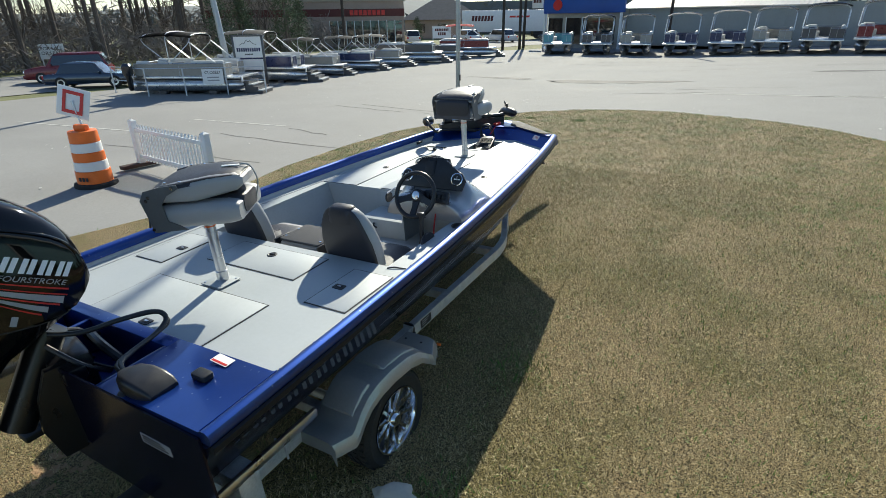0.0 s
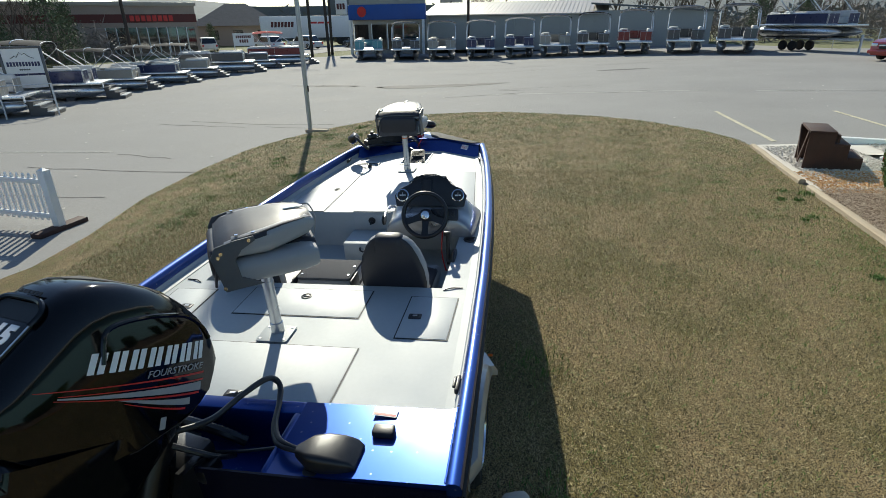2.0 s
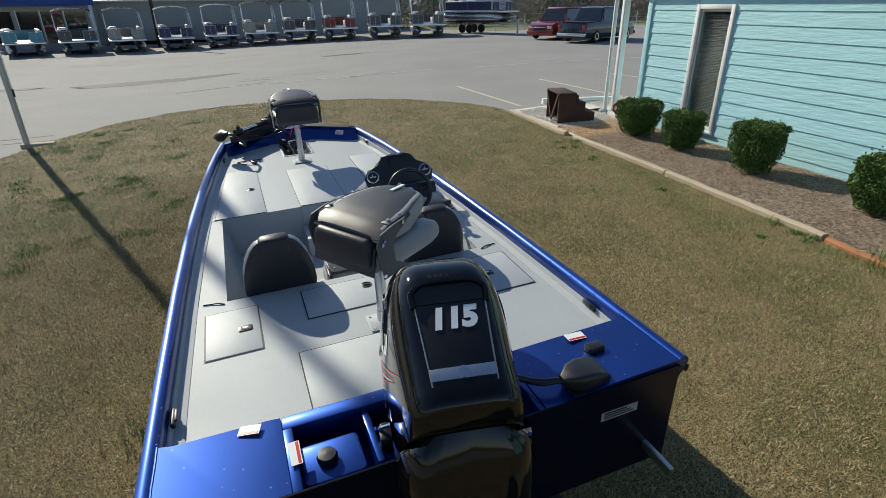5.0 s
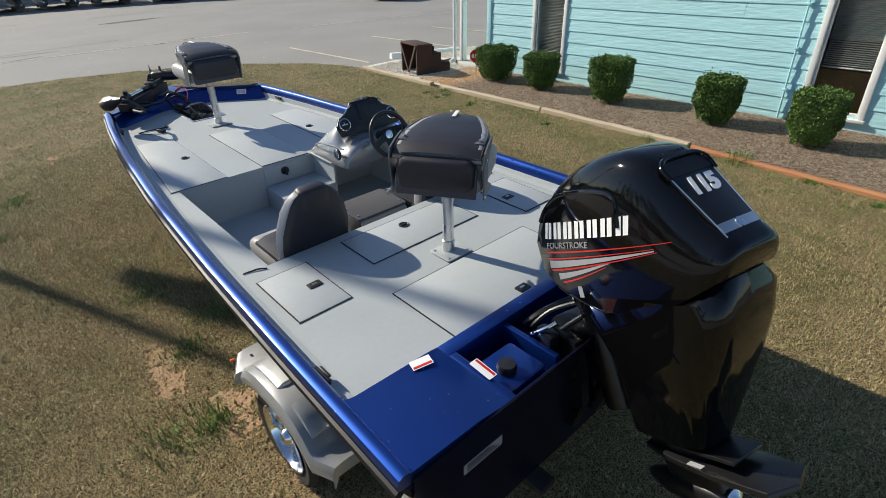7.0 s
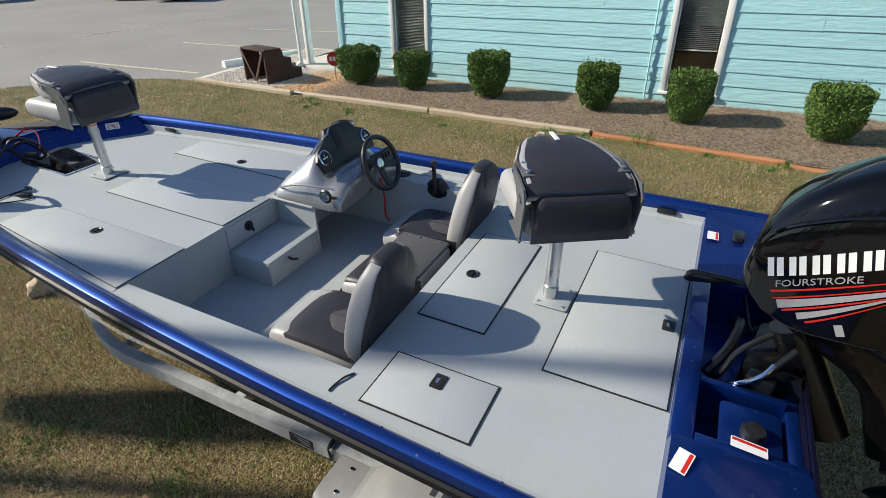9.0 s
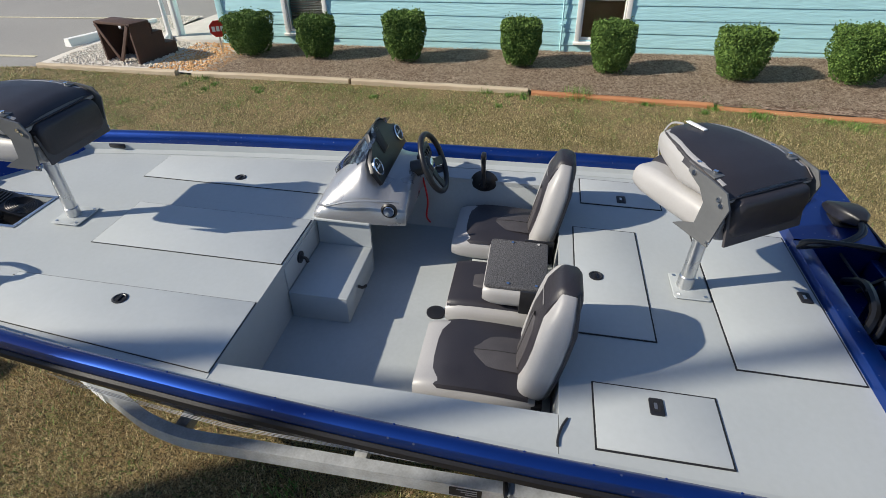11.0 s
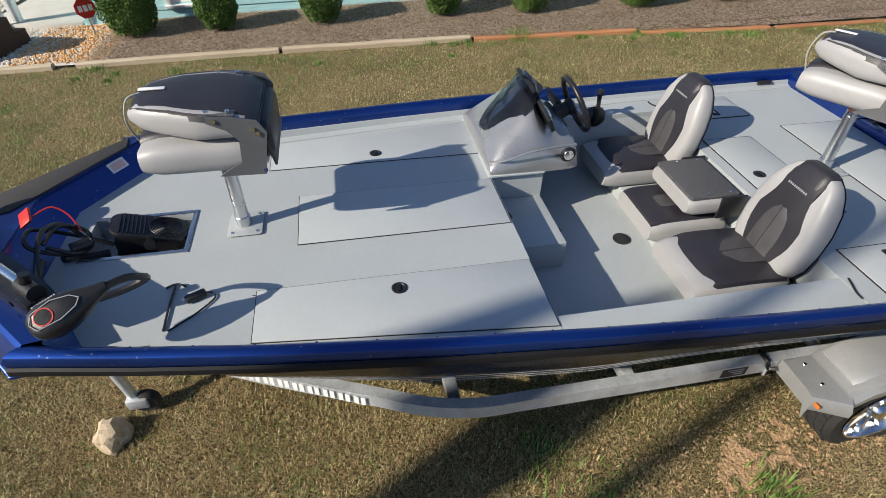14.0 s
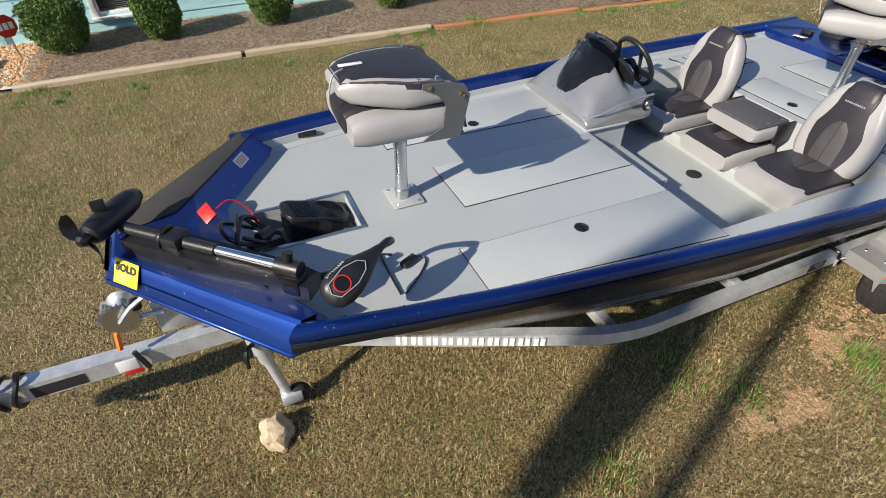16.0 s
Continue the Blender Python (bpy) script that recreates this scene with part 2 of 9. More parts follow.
    "vinyl_boat": mat("cream_boat_vinyl", (0.60, 0.59, 0.56), 0.5, var=0.1, scale=3),
    "carpaint_red": mat("red_car_paint", (0.30, 0.012, 0.012), 0.22, 0.2, var=0.1, coat=1.0),
    "carpaint_dark": mat("dark_car_paint", (0.012, 0.014, 0.018), 0.2, 0.2, var=0.1, coat=1.0),
    "carpaint_blue": mat("dark_blue_car_paint", (0.015, 0.03, 0.06), 0.22, 0.3, var=0.1, coat=1.0),
    "carglass": mat("car_glass", (0.012, 0.014, 0.016), 0.06, 0.0, var=0.1, bump=0.0, coat=1.0),
    "brick_tan": mat("tan_brick", (0.36, 0.29, 0.24), 0.9, var=0.12, scale=0.6, fine=9, bump=0.4, bscale=12),
    "brick_red": mat("dark_red_band", (0.12, 0.04, 0.035), 0.85, var=0.12, scale=1),
    "metalwall": mat("grey_metal_wall", (0.33, 0.34, 0.32), 0.6, 0.1, var=0.08, scale=0.5, fine=6),
    "metalroof": mat("pale_metal_roof", (0.52, 0.48, 0.43), 0.45, 0.3, var=0.1, scale=0.5, fine=6),
    "darkwall": mat("dark_grey_wall", (0.13, 0.14, 0.14), 0.7, var=0.12, scale=0.4, fine=5),
    "shingle": mat("grey_shingles", (0.12, 0.115, 0.11), 0.9, var=0.2, scale=1.5, fine=9),
    "fascia": mat("blue_fascia", (0.012, 0.075, 0.32), 0.45, var=0.1, scale=1),
    "creosote": mat("dark_utility_wood", (0.05, 0.04, 0.032), 0.9, var=0.3, scale=2),
    "aqua_clear": mat("galvanised_pole", (0.42, 0.43, 0.43), 0.45, 0.7, var=0.12, scale=6),
    # pale bluish grey-green: the haze of distance is put into this colour
    "hill": mat("haze_toned_hill", (0.10, 0.115, 0.115), 0.95, var=0.25, scale=0.02, fine=0.2, bump=0.0, col2=(0.16, 0.175, 0.175)),
    "bracket": mat("grey_bracket_plastic", (0.10, 0.105, 0.11), 0.45, var=0.1, scale=12),
    "hullprint": mat("dim_hull_print", (0.035, 0.035, 0.045), 0.3, var=0.2, scale=9),
    "fieldgrass": mat("field_grass", (0.10, 0.12, 0.035), 0.95, var=0.3, scale=0.2, fine=8, bump=0.8, bscale=30, col2=(0.20, 0.19, 0.09), depth=0.03),
}


# ---- builders ----
def part(name, bm, material, parent=None, label="", smooth=True, angle=38):
    """Links a bmesh as one mesh object under a thing or a part."""
    me = bpy.data.meshes.new(name)
    bmesh.ops.recalc_face_normals(bm, faces=bm.faces)
    bm.to_mesh(me)
    bm.free()
    me.materials.append(M[material] if isinstance(material, str) else material)
    if smooth:
        me.shade_smooth()
        me.set_sharp_from_angle(angle=radians(angle))
    ob = new(name, me)
    if parent is not None:
        ob.parent = parent
    return tagged(ob, label)


def thing(name, m, label, category, group="", kind=""):
    """An Empty at the thing's base."""
    ob = new(name)
    ob.empty_display_size = 0.2
    ob.matrix_world = m
    return tagged(ob, label, category, group, kind)


def B():
    return bmesh.new()


def box(bm, c, s, bev=0.0, rot=None, seg=2):
    """A box with rounded edges, by its centre and size."""
    r = bmesh.ops.create_cube(bm, size=1.0)
    vs = r["verts"]
    m = Matrix.Translation(c) @ (rot.to_4x4() if rot else Matrix()) @ Matrix.Diagonal((*s, 1))
    bmesh.ops.transform(bm, matrix=m, verts=vs)
    if bev:
        es = {e for v in vs for e in v.link_edges}
        bmesh.ops.bevel(bm, geom=list(es), offset=bev, segments=seg, affect="EDGES", profile=0.5)
    return bm


def span(bm, a, b, bev=0.0):
    """A box between two corners."""
    return box(bm, [(p + q) / 2 for p, q in zip(a, b)], [abs(q - p) for p, q in zip(a, b)], bev)


def cyl(bm, a, b, r, r2=None, n=16, caps=True):
    """A cylinder or cone from a to b."""
    a, b = Vector(a), Vector(b)
    d = b - a
    m = Matrix.Translation((a + b) / 2) @ d.to_track_quat("Z", "Y").to_matrix().to_4x4()
    bmesh.ops.create_cone(bm, cap_ends=caps, segments=n, radius1=r, radius2=r if r2 is None else r2, depth=d.length, matrix=m)
    return bm


def ball(bm, c, s, n=12):
    m = Matrix.Translation(c) @ Matrix.Diagonal((*s, 1))
    bmesh.ops.create_uvsphere(bm, u_segments=n, v_segments=max(6, n // 2 + 2), radius=1.0, matrix=m)
    return bm


def curve_points(pts, per=6, closed=False):
    """Points of a smooth curve through pts."""
    P = [Vector(p) for p in pts]
    n, out = len(P), []
    for i in range(n if closed else n - 1):
        a, b, c, d = (P[(i + k) % n] if closed else P[min(max(i + k, 0), n - 1)] for k in (-1, 0, 1, 2))
        for j in range(per):
            t = j / per
            out.append(0.5 * ((2 * b) + (c - a) * t + (2 * a - 5 * b + 4 * c - d) * t * t + (3 * b - a - 3 * c + d) * t ** 3))
    if not closed:
        out.append(P[-1])
    return out


def tube(bm, pts, r, n=8, closed=False):
    """A round bar along a row of points."""
    P = [Vector(p) for p in pts]
    rings, N, up = [], len(P), None
    for i, p in enumerate(P):
        d = (P[(i + 1) % N] - P[i - 1]) if closed else (P[min(i + 1, N - 1)] - P[max(i - 1, 0)])
        d.normalize()
        if up is None:
            up = Vector((0, 0, 1)) if abs(d.z) < 0.9 else Vector((1, 0, 0))
        x = d.cross(up).normalized()
        up = x.cross(d).normalized()
        rr = r[i] if isinstance(r, (list, tuple)) else r
        rings.append([bm.verts.new(p + (x * math.cos(a) + up * math.sin(a)) * rr) for a in [2 * math.pi * k / n for k in range(n)]])
    skin(bm, rings, closed, not closed)
    return bm


def skin(bm, rings, closed=False, caps=True):
    """Joins rings of vertices into a surface."""
    N, n = len(rings), len(rings[0])
    for i in range(N if closed else N - 1):
        a, b = rings[i], rings[(i + 1) % N]
        for k in range(n):
            bm.faces.new((a[k], a[(k + 1) % n], b[(k + 1) % n], b[k]))
    if caps and not closed:
        bm.faces.new(list(reversed(rings[0])))
        bm.faces.new(rings[-1])


def loft(bm, rings, caps=True):
    skin(bm, [[bm.verts.new(p) for p in r] for r in rings], False, caps)
    return bm


def sheet(bm, rows):
    """An open surface from rows of points."""
    V = [[bm.verts.new(p) for p in r] for r in rows]
    for i in range(len(V) - 1):
        for k in range(len(V[0]) - 1):
            bm.faces.new((V[i][k], V[i][k + 1], V[i + 1][k + 1], V[i + 1][k]))
    return bm


def prism(bm, pts, z0, z1, bev=0.0):
    """A flat plate with the outline pts, from z0 to z1."""
    lo = [bm.verts.new((p[0], p[1], z0)) for p in pts]
    hi = [bm.verts.new((p[0], p[1], z1)) for p in pts]
    n = len(pts)
    bm.faces.new(list(reversed(lo)))
    top = bm.faces.new(hi)
    for k in range(n):
        bm.faces.new((lo[k], lo[(k + 1) % n], hi[(k + 1) % n], hi[k]))
    if bev:
        bmesh.ops.bevel(bm, geom=list(top.edges), offset=bev, segments=2, affect="EDGES", profile=0.5)
    return bm


def rrect(cx, cy, hx, hy, r, n=4):
    """A rectangle with round corners, as a list of (x, y)."""
    out = []
    for sx, sy, a0 in ((1, 1, 0), (-1, 1, 90), (-1, -1, 180), (1, -1, 270)):
        for k in range(n + 1):
            a = radians(a0 + 90 * k / n)
            out.append((cx + sx * (hx - r) + r * math.cos(a), cy + sy * (hy - r) + r * math.sin(a)))
    return out


def lathe(bm, prof, axis_m, n=24, caps=True):
    """A turned body: prof is a row of (radius, height)."""
    rings = []
    for r, h in prof:
        rings.append([axis_m @ Vector((r * math.cos(2 * math.pi * k / n), r * math.sin(2 * math.pi * k / n), h)) for k in range(n)])
    return loft(bm, rings, caps)


def moved(bm, m):
    bmesh.ops.transform(bm, matrix=m, verts=bm.verts)
    return bm


def words(name, text, size, m, material, parent, thick=0.0015, shear=0.0, sx=1.0, bold=0.0):
    """Flat lettering with its middle at m, reading along m's x axis."""
    cu = bpy.data.curves.new(name, "FONT")
    cu.body, cu.size, cu.extrude, cu.shear, cu.align_x, cu.align_y = text, size, thick, shear, "CENTER", "CENTER"
    cu.resolution_u, cu.offset = 3, bold
    tmp = new(name, cu)
    me = bpy.data.meshes.new_from_object(tmp.evaluated_get(bpy.context.evaluated_depsgraph_get()))
    bpy.data.objects.remove(tmp)
    me.transform(m @ Matrix.Diagonal((sx, 1, 1, 1)))
    me.materials.clear()
    me.materials.append(M[material])
    ob = new(name, me)
    ob.parent = parent
    return ob


def bars(bm, m, n, width, height, slant=0.0, gap=0.25, thick=0.002):
    """A row of n plain letter-sized bars with their middle at m."""
    step = width / n
    for i in range(n):
        x = -width / 2 + (i + 0.5) * step
        w = step * (1 - gap) / 2
        vs = []
        for z in (0, thick):
            for dx, dy in ((-w, -1), (w, -1), (w, 1), (-w, 1)):
                vs.append(bm.verts.new(m @ Vector((x + dx + slant * dy * height / 2, dy * height / 2, z))))
        for f in ((3, 2, 1, 0), (4, 5, 6, 7), (0, 1, 5, 4), (1, 2, 6, 5), (2, 3, 7, 6), (3, 0, 4, 7)):
            bm.faces.new([vs[k] for k in f])
    return bm


def raw(name, verts, faces, material, parent=None):
    me = bpy.data.meshes.new(name)
    me.from_pydata([tuple(v) for v in verts], [], faces)
    me.materials.append(M[material])
    ob = new(name, me)
    if parent is not None:
        ob.parent = parent
    return ob


def quads(name, P, material, parent=None):
    """Loose four-cornered pieces from an array of shape (n, 4, 3)."""
    n = len(P)
    me = bpy.data.meshes.new(name)
    me.vertices.add(4 * n)
    me.vertices.foreach_set("co", np.asarray(P, dtype=np.float32).reshape(-1))
    me.loops.add(4 * n)
    me.loops.foreach_set("vertex_index", np.arange(4 * n, dtype=np.int32))
    me.polygons.add(n)
    me.polygons.foreach_set("loop_start", np.arange(0, 4 * n, 4, dtype=np.int32))
    me.update(calc_edges=True)
    me.materials.append(M[material])
    ob = new(name, me)
    if parent is not None:
        ob.parent = parent
    return ob


def lerp_table(x, xs, ys):
    return float(np.interp(x, xs, ys))


# ---- ground ----
GX = [-60, -10, -6, -3.4, 4, 8, 14, 60]
GZ = [-0.2, -0.2, -0.08, 0.065, 0.43, 0.58, 0.7, 1.2]


def ground_z(x, y):
    """Height of the ground: it rises towards the sales office, with a low swell under the bow."""
    return lerp_table(x, GX, GZ) - 0.006 * (min(max(y, -6), 20) - 4.7) + 0.09 * math.exp(-((x + 2.2) / 2.4) ** 2 - ((y - 6.0) / 2.6) ** 2)


def drape(bm, lift):
    """Cuts a flat outline along the ground's folds and lays it on the ground."""
    for x in GX[1:-1]:
        bmesh.ops.bisect_plane(bm, geom=list(bm.verts) + list(bm.edges) + list(bm.faces), plane_co=(x, 0, 0), plane_no=(1, 0, 0))
    for x in [-8 + 0.75 * k for k in range(15)]:
        bmesh.ops.bisect_plane(bm, geom=list(bm.verts) + list(bm.edges) + list(bm.faces), plane_co=(x, 0, 0), plane_no=(1, 0, 0))
    for y in [-6, 20] + [0.25 + 0.75 * k for k in range(16)]:
        bmesh.ops.bisect_plane(bm, geom=list(bm.verts) + list(bm.edges) + list(bm.faces), plane_co=(0, y, 0), plane_no=(0, 1, 0))
    for v in bm.verts:
        v.co.z = ground_z(v.co.x, v.co.y) + lift
    return bm


def patch(name, pts, lift, material, label="", category="", kind="structure", skirt=0.0):
    bm = B()
    vs = [bm.verts.new((p[0], p[1], 0)) for p in pts]
    bm.faces.new(vs)
    bmesh.ops.triangulate(bm, faces=list(bm.faces))
    drape(bm, lift)
    if skirt:
        edges = [e for e in bm.edges if e.is_boundary]
        ext = bmesh.ops.extrude_edge_only(bm, edges=edges)
        for v in [g for g in ext["geom"] if isinstance(g, bmesh.types.BMVert)]:
            v.co.z -= skirt
    return tagged(part(name, bm, material, None, label, smooth=False), label, category, "", kind)


def blob(cx, cy, rx, ry, n=26, rough=0.25, seed=0, turn=0.0):
    """An uneven round outline."""
    rnd = random.Random(seed)
    k = [rnd.uniform(-1, 1) for _ in range(5)]
    out = []
    for i in range(n):
        a = 2 * math.pi * i / n
        r = 1 + rough * (k[0] * math.sin(2 * a + k[1] * 3) + k[2] * math.sin(3 * a + k[3] * 3) + 0.5 * rnd.uniform(-1, 1)) / 1.6
        x, y = rx * r * math.cos(a), ry * r * math.sin(a)
        out.append((cx + x * math.cos(turn) - y * math.sin(turn), cy + x * math.sin(turn) + y * math.cos(turn)))
    return out


bm = B()
gx = [-900, -300, -120] + GX[:1] + [-40, -25] + GX[1:-1] + [25, 40] + GX[-1:] + [120, 300, 900]
gy = [-300, -60, -6, 5, 12, 20, 60, 120, 300, 1200]
sheet(bm, [[(x, y, ground_z(max(min(x, 60), -60), y) - 0.06) for x in gx] for y in gy])
tagged(part("ground", bm, "fieldgrass", None, "", smooth=False), "rough dry field grass reaching the far woods", "ground", "", "structure")

LAWN = [(-8.0, -9), (-8.03, 3.0), (-7.75, 4.4), (-7.95, 5.5), (-8.5, 7.3), (-8.8, 9.5), (-8.85, 11.6), (-8.5, 13.0), (-7.9, 14.5), (-6.9, 16.1), (-5.6, 16.95), (-4.1, 17.1), (-2.7, 16.8), (-1.4, 16.2), (-0.1, 15.5), (0.95, 14.6), (2.1, 13.0), (2.55, 11.9), (2.66, 11.0), (2.46, 6.5), (2.38, 3.2), (2.14, 0.5), (1.94, -1.3), (1.74, -9)]
patch("lot", [(-27, -30), (46, -30), (46, 46), (18, 44.5), (12, 56), (-22, 58), (-23, 52.5), (-26, 48), (-27, 20)], -0.015, "asphalt", "worn pale grey asphalt parking lot with cracks", "parking lot")
patch("road", [(-40, -60), (-29, -60), (-29, 45), (-27, 62), (-22, 70), (0, 90), (-6, 100), (-36, 75), (-40, 45)], -0.03, "asphalt", "grey two-lane road beyond the boat row", "road")
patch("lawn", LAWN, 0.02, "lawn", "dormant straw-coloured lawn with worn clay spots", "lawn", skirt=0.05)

# Bare clay beside the trailer and in the turf
rc = random.Random(77)
CLAY = [(-3.75, 2.05, 0.16, 0.7, 60, 0.10), (-3.85, 2.4, 0.22, 0.7, 40, 0.05), (-3.3, 0.6, 0.35, 0.5, 45, 0.10), (-2.7, 2.4, 0.6, 1.2, 60, 0.12), (-4.05, 3.2, 0.25, 0.45, 26, 0.06), (-4.0, 9.3, 0.12, 0.45, 24, 0.09), (-5.3, 8.6, 0.25, 0.12, 10, 0.06)]
verts, faces, grid = [], [], {}
STEP = 0.022
for gi in range(-250, -40):
    for gj in range(-20, 480):
        x, y = gi * STEP, gj * STEP
        worn = max(math.exp(-0.5 * (((x - cx) / sx) ** 2 + ((y - cy) / sy) ** 2)) for cx, cy, sx, sy, _, _ in CLAY)
        if worn < 0.4 or 0.9 * worn + 0.42 * noise.noise((x * 4.5, y * 4.5, 3.0)) + 0.30 * noise.noise((x * 15, y * 15, 8.0)) < 0.88:
            continue
        for di, dj in ((0, 0), (1, 0), (1, 1), (0, 1)):
            key = (gi + di, gj + dj)
            if key not in grid:
                px, py = key[0] * STEP + rc.uniform(-0.007, 0.007), key[1] * STEP + rc.uniform(-0.007, 0.007)
                grid[key] = len(verts)
                verts.append((px, py, ground_z(px, py) + 0.0218 + 0.003 * noise.noise((px * 30, py * 30, 1.0))))
        faces.append([grid[(gi + di, gj + dj)] for di, dj in ((0, 0), (1, 0), (1, 1), (0, 1))])
# loose crumbs round the bare soil
for cx, cy, sx, sy, n, size in CLAY:
    for k in range(n * 6):
        x, y, r, tw = rc.gauss(cx, sx * 0.8), rc.gauss(cy, sy * 0.8), rc.uniform(0.004, 0.014), rc.uniform(0, 3.14)
        i0, z = len(verts), ground_z(x, y) + 0.022
        verts.extend((x + r * math.cos(tw + a), y + r * math.sin(tw + a), z) for a in (0, 1.4, 3.1, 4.6))
        verts.append((x, y, z + r * 0.9))
        faces.extend([i0 + a, i0 + (a + 1) % 4, i0 + 4] for a in range(4))
tagged(raw("bare_clay", verts, faces, "clay"), "sandy red clay worn through the thin lawn", "bare soil", "", "stuff")

# Stains, cracks and paint on the asphalt
patch("stain", blob(-7.3, 26.3, 2.7, 0.75, seed=4, rough=0.6), -0.008, "patch", "dark oily stain on the asphalt", "stain")
patch("stain", blob(2.05, 31.0, 1.1, 0.35, seed=6, rough=0.6), -0.008, "patch", "dark oily stain on the asphalt", "stain")
patch("stain", blob(-13.0, 26.5, 1.6, 0.3, seed=8, rough=0.6), -0.008, "patch", "dark oily stain on the asphalt", "stain")


def strip(name, pts, width, lift, material, label, category):
    """A thin band along a line on the ground."""
    P = [Vector((p[0], p[1], 0)) for p in pts]
    L, R = [], []
    for i, p in enumerate(P):
        d = (P[min(i + 1, len(P) - 1)] - P[max(i - 1, 0)]).normalized()
        s = Vector((-d.y, d.x, 0)) * width / 2
        L.append(p + s), R.append(p - s)
    return patch(name, [(q.x, q.y) for q in L + R[::-1]], lift, material, label, category)


for a, b in (((3.12, 16.0), (3.24, 11.75)), ((5.95, 15.7), (6.1, 11.2)), ((8.6, 15.8), (9.0, 10.6))):
    strip("parking_line", [a, b], 0.1, -0.009, "line", "faded yellow parking bay line", "road marking")
for a, b in (((-16, 10.3), (-12.4, 10.9)), ((-20.5, 7.2), (-13.5, 8.6)), ((5.5, 20.5), (13, 19.4)), ((-4, 22.0), (4, 21.0))):
    strip("parking_line", [a, b], 0.07, -0.009, "line_white" if a[0] < -10 else "line_white", "worn pale road paint", "road marking")
rnd = random.Random(5)
for i in range(26):
    x, y = rnd.uniform(-18, 12), rnd.uniform(18.5, 40)
    if i > 18:
        x, y = rnd.uniform(-18, -10), rnd.uniform(3, 16)
    ln, h = rnd.uniform(1.5, 6), rnd.uniform(-0.2, 0.2)
    pts = [(x + ln * k / 6, y + h * ln * k / 6 + rnd.uniform(-0.07, 0.07)) for k in range(7)]
    strip("crack", pts, rnd.uniform(0.025, 0.06), -0.010, "patch", "thin dark crack in the asphalt", "crack")
# Loose pale chips on the asphalt
P = []
for i in range(220):
    x, y, s = rnd.uniform(-20, 10), rnd.uniform(15, 38), rnd.uniform(0.015, 0.04)
    if i < 40:
        x, y = rnd.uniform(-16, -9), rnd.uniform(3, 15)
    z, a = ground_z(x, y) + 0.004, rnd.uniform(0, 3)
    c, d = math.cos(a) * s, math.sin(a) * s
    P.append([(x + c, y + d, z + 0.01), (x - d, y + c, z + 0.012), (x - c, y - d, z), (x + d, y - c, z)])
tagged(quads("stone_chips", P, "concrete"), "loose pale stone chips on the asphalt", "gravel", "", "stuff")


# ---- sales office ----
WX = 4.22
office = thing("sales_office", Matrix.Translation((0, 0, 0)), "single-storey office with peeling aqua lap siding and white trim", "building")
Y0, Y1 = -9.0, 8.5
WIN = [(6.50, 7.18, 0.68, 2.62), (1.56, 2.22, 0.68, 2.62), (-2.95, -2.28, 0.68, 2.62)]
bm = B()
for y0, y1, z0, z1 in [(Y0, Y1, 0.0, 0.68), (Y0, Y1, 2.62, 3.4)]:
    span(bm, (WX + 0.02, y0, z0), (WX + 0.16, y1, z1))
ys = [Y0] + [v for w in sorted(WIN) for v in w[:2]] + [Y1]
for i in range(0, len(ys), 2):
    span(bm, (WX + 0.02, ys[i], 0.68), (WX + 0.16, ys[i + 1], 2.62))
span(bm, (WX + 0.16, Y1 - 0.14, 0), (WX + 9, Y1, 3.4))
span(bm, (WX + 8.86, Y0, 0), (WX + 9, Y1 - 0.14, 3.4))
span(bm, (WX + 0.16, Y0, 0), (WX + 8.86, Y0 + 0.14, 3.4))
part("wall", bm, "siding", office, "aqua painted wall core", smooth=False)
part("floor_slab", span(B(), (WX + 0.16, Y0 + 0.14, 0.2), (WX + 8.86, Y1 - 0.14, 0.45)), "dark", office, smooth=False)
part("roof", span(B(), (WX - 0.45, Y0 - 0.4, 3.4), (WX + 9.4, Y1 + 1.6, 3.6), 0.01), "trim", office, "white eave and roof edge")
# Furniture glimpsed behind the glass
part("desk", span(B(), (WX + 0.6, 1.2, 0.45), (WX + 1.3, 2.6, 1.15), 0.01), "oak", office, "brown wooden desk inside the window")


def lap_piece(y0, y1, z, seed):
    """One lapped board: thicker at its lower edge, with a slightly wavy butt."""
    rnd = random.Random(seed)
    n = max(2, int((y1 - y0) / 0.9))
    rows = []
    for k in range(n + 1):
        y = y0 + (y1 - y0) * k / n
        w = rnd.uniform(-0.003, 0.003)
        rows.append([(WX + 0.019, y, z + 0.205), (WX + 0.009, y, z + 0.205), (WX - 0.004, y, z + 0.004 + w), (WX - 0.003, y, z + w), (WX + 0.019, y, z + w)])
    return loft(B(), rows)


z, row = 0.40, 0
while z < 3.3:
    cuts = [(Y0, Y1)]
    for w0, w1, s0, s1 in WIN:
        if z + 0.2 > s0 - 0.06 and z < s1 + 0.06:
            nxt = []
            for a, b in cuts:
                if a < w0 - 0.07 and b > w1 + 0.07:
                    nxt += [(a, w0 - 0.07), (w1 + 0.07, b)]
                else:
                    nxt.append((a, b))
            cuts = nxt
    joint = -6 + (row * 2.9) % 11
    done = []
    for a, b in cuts:
        done += [(a, joint - 0.002), (joint + 0.002, b)] if a + 0.5 < joint < b - 0.5 else [(a, b)]
    for a, b in done:
        part("siding_board", lap_piece(a, b, z, row * 7 + int(a * 3)), "siding", office, smooth=False)
    z += 0.2
    row += 1
part("corner_board", span(B(), (WX - 0.025, Y1 - 0.1, 0.4), (WX + 0.02, Y1 + 0.02, 3.4), 0.004), "siding", office, "aqua corner board")

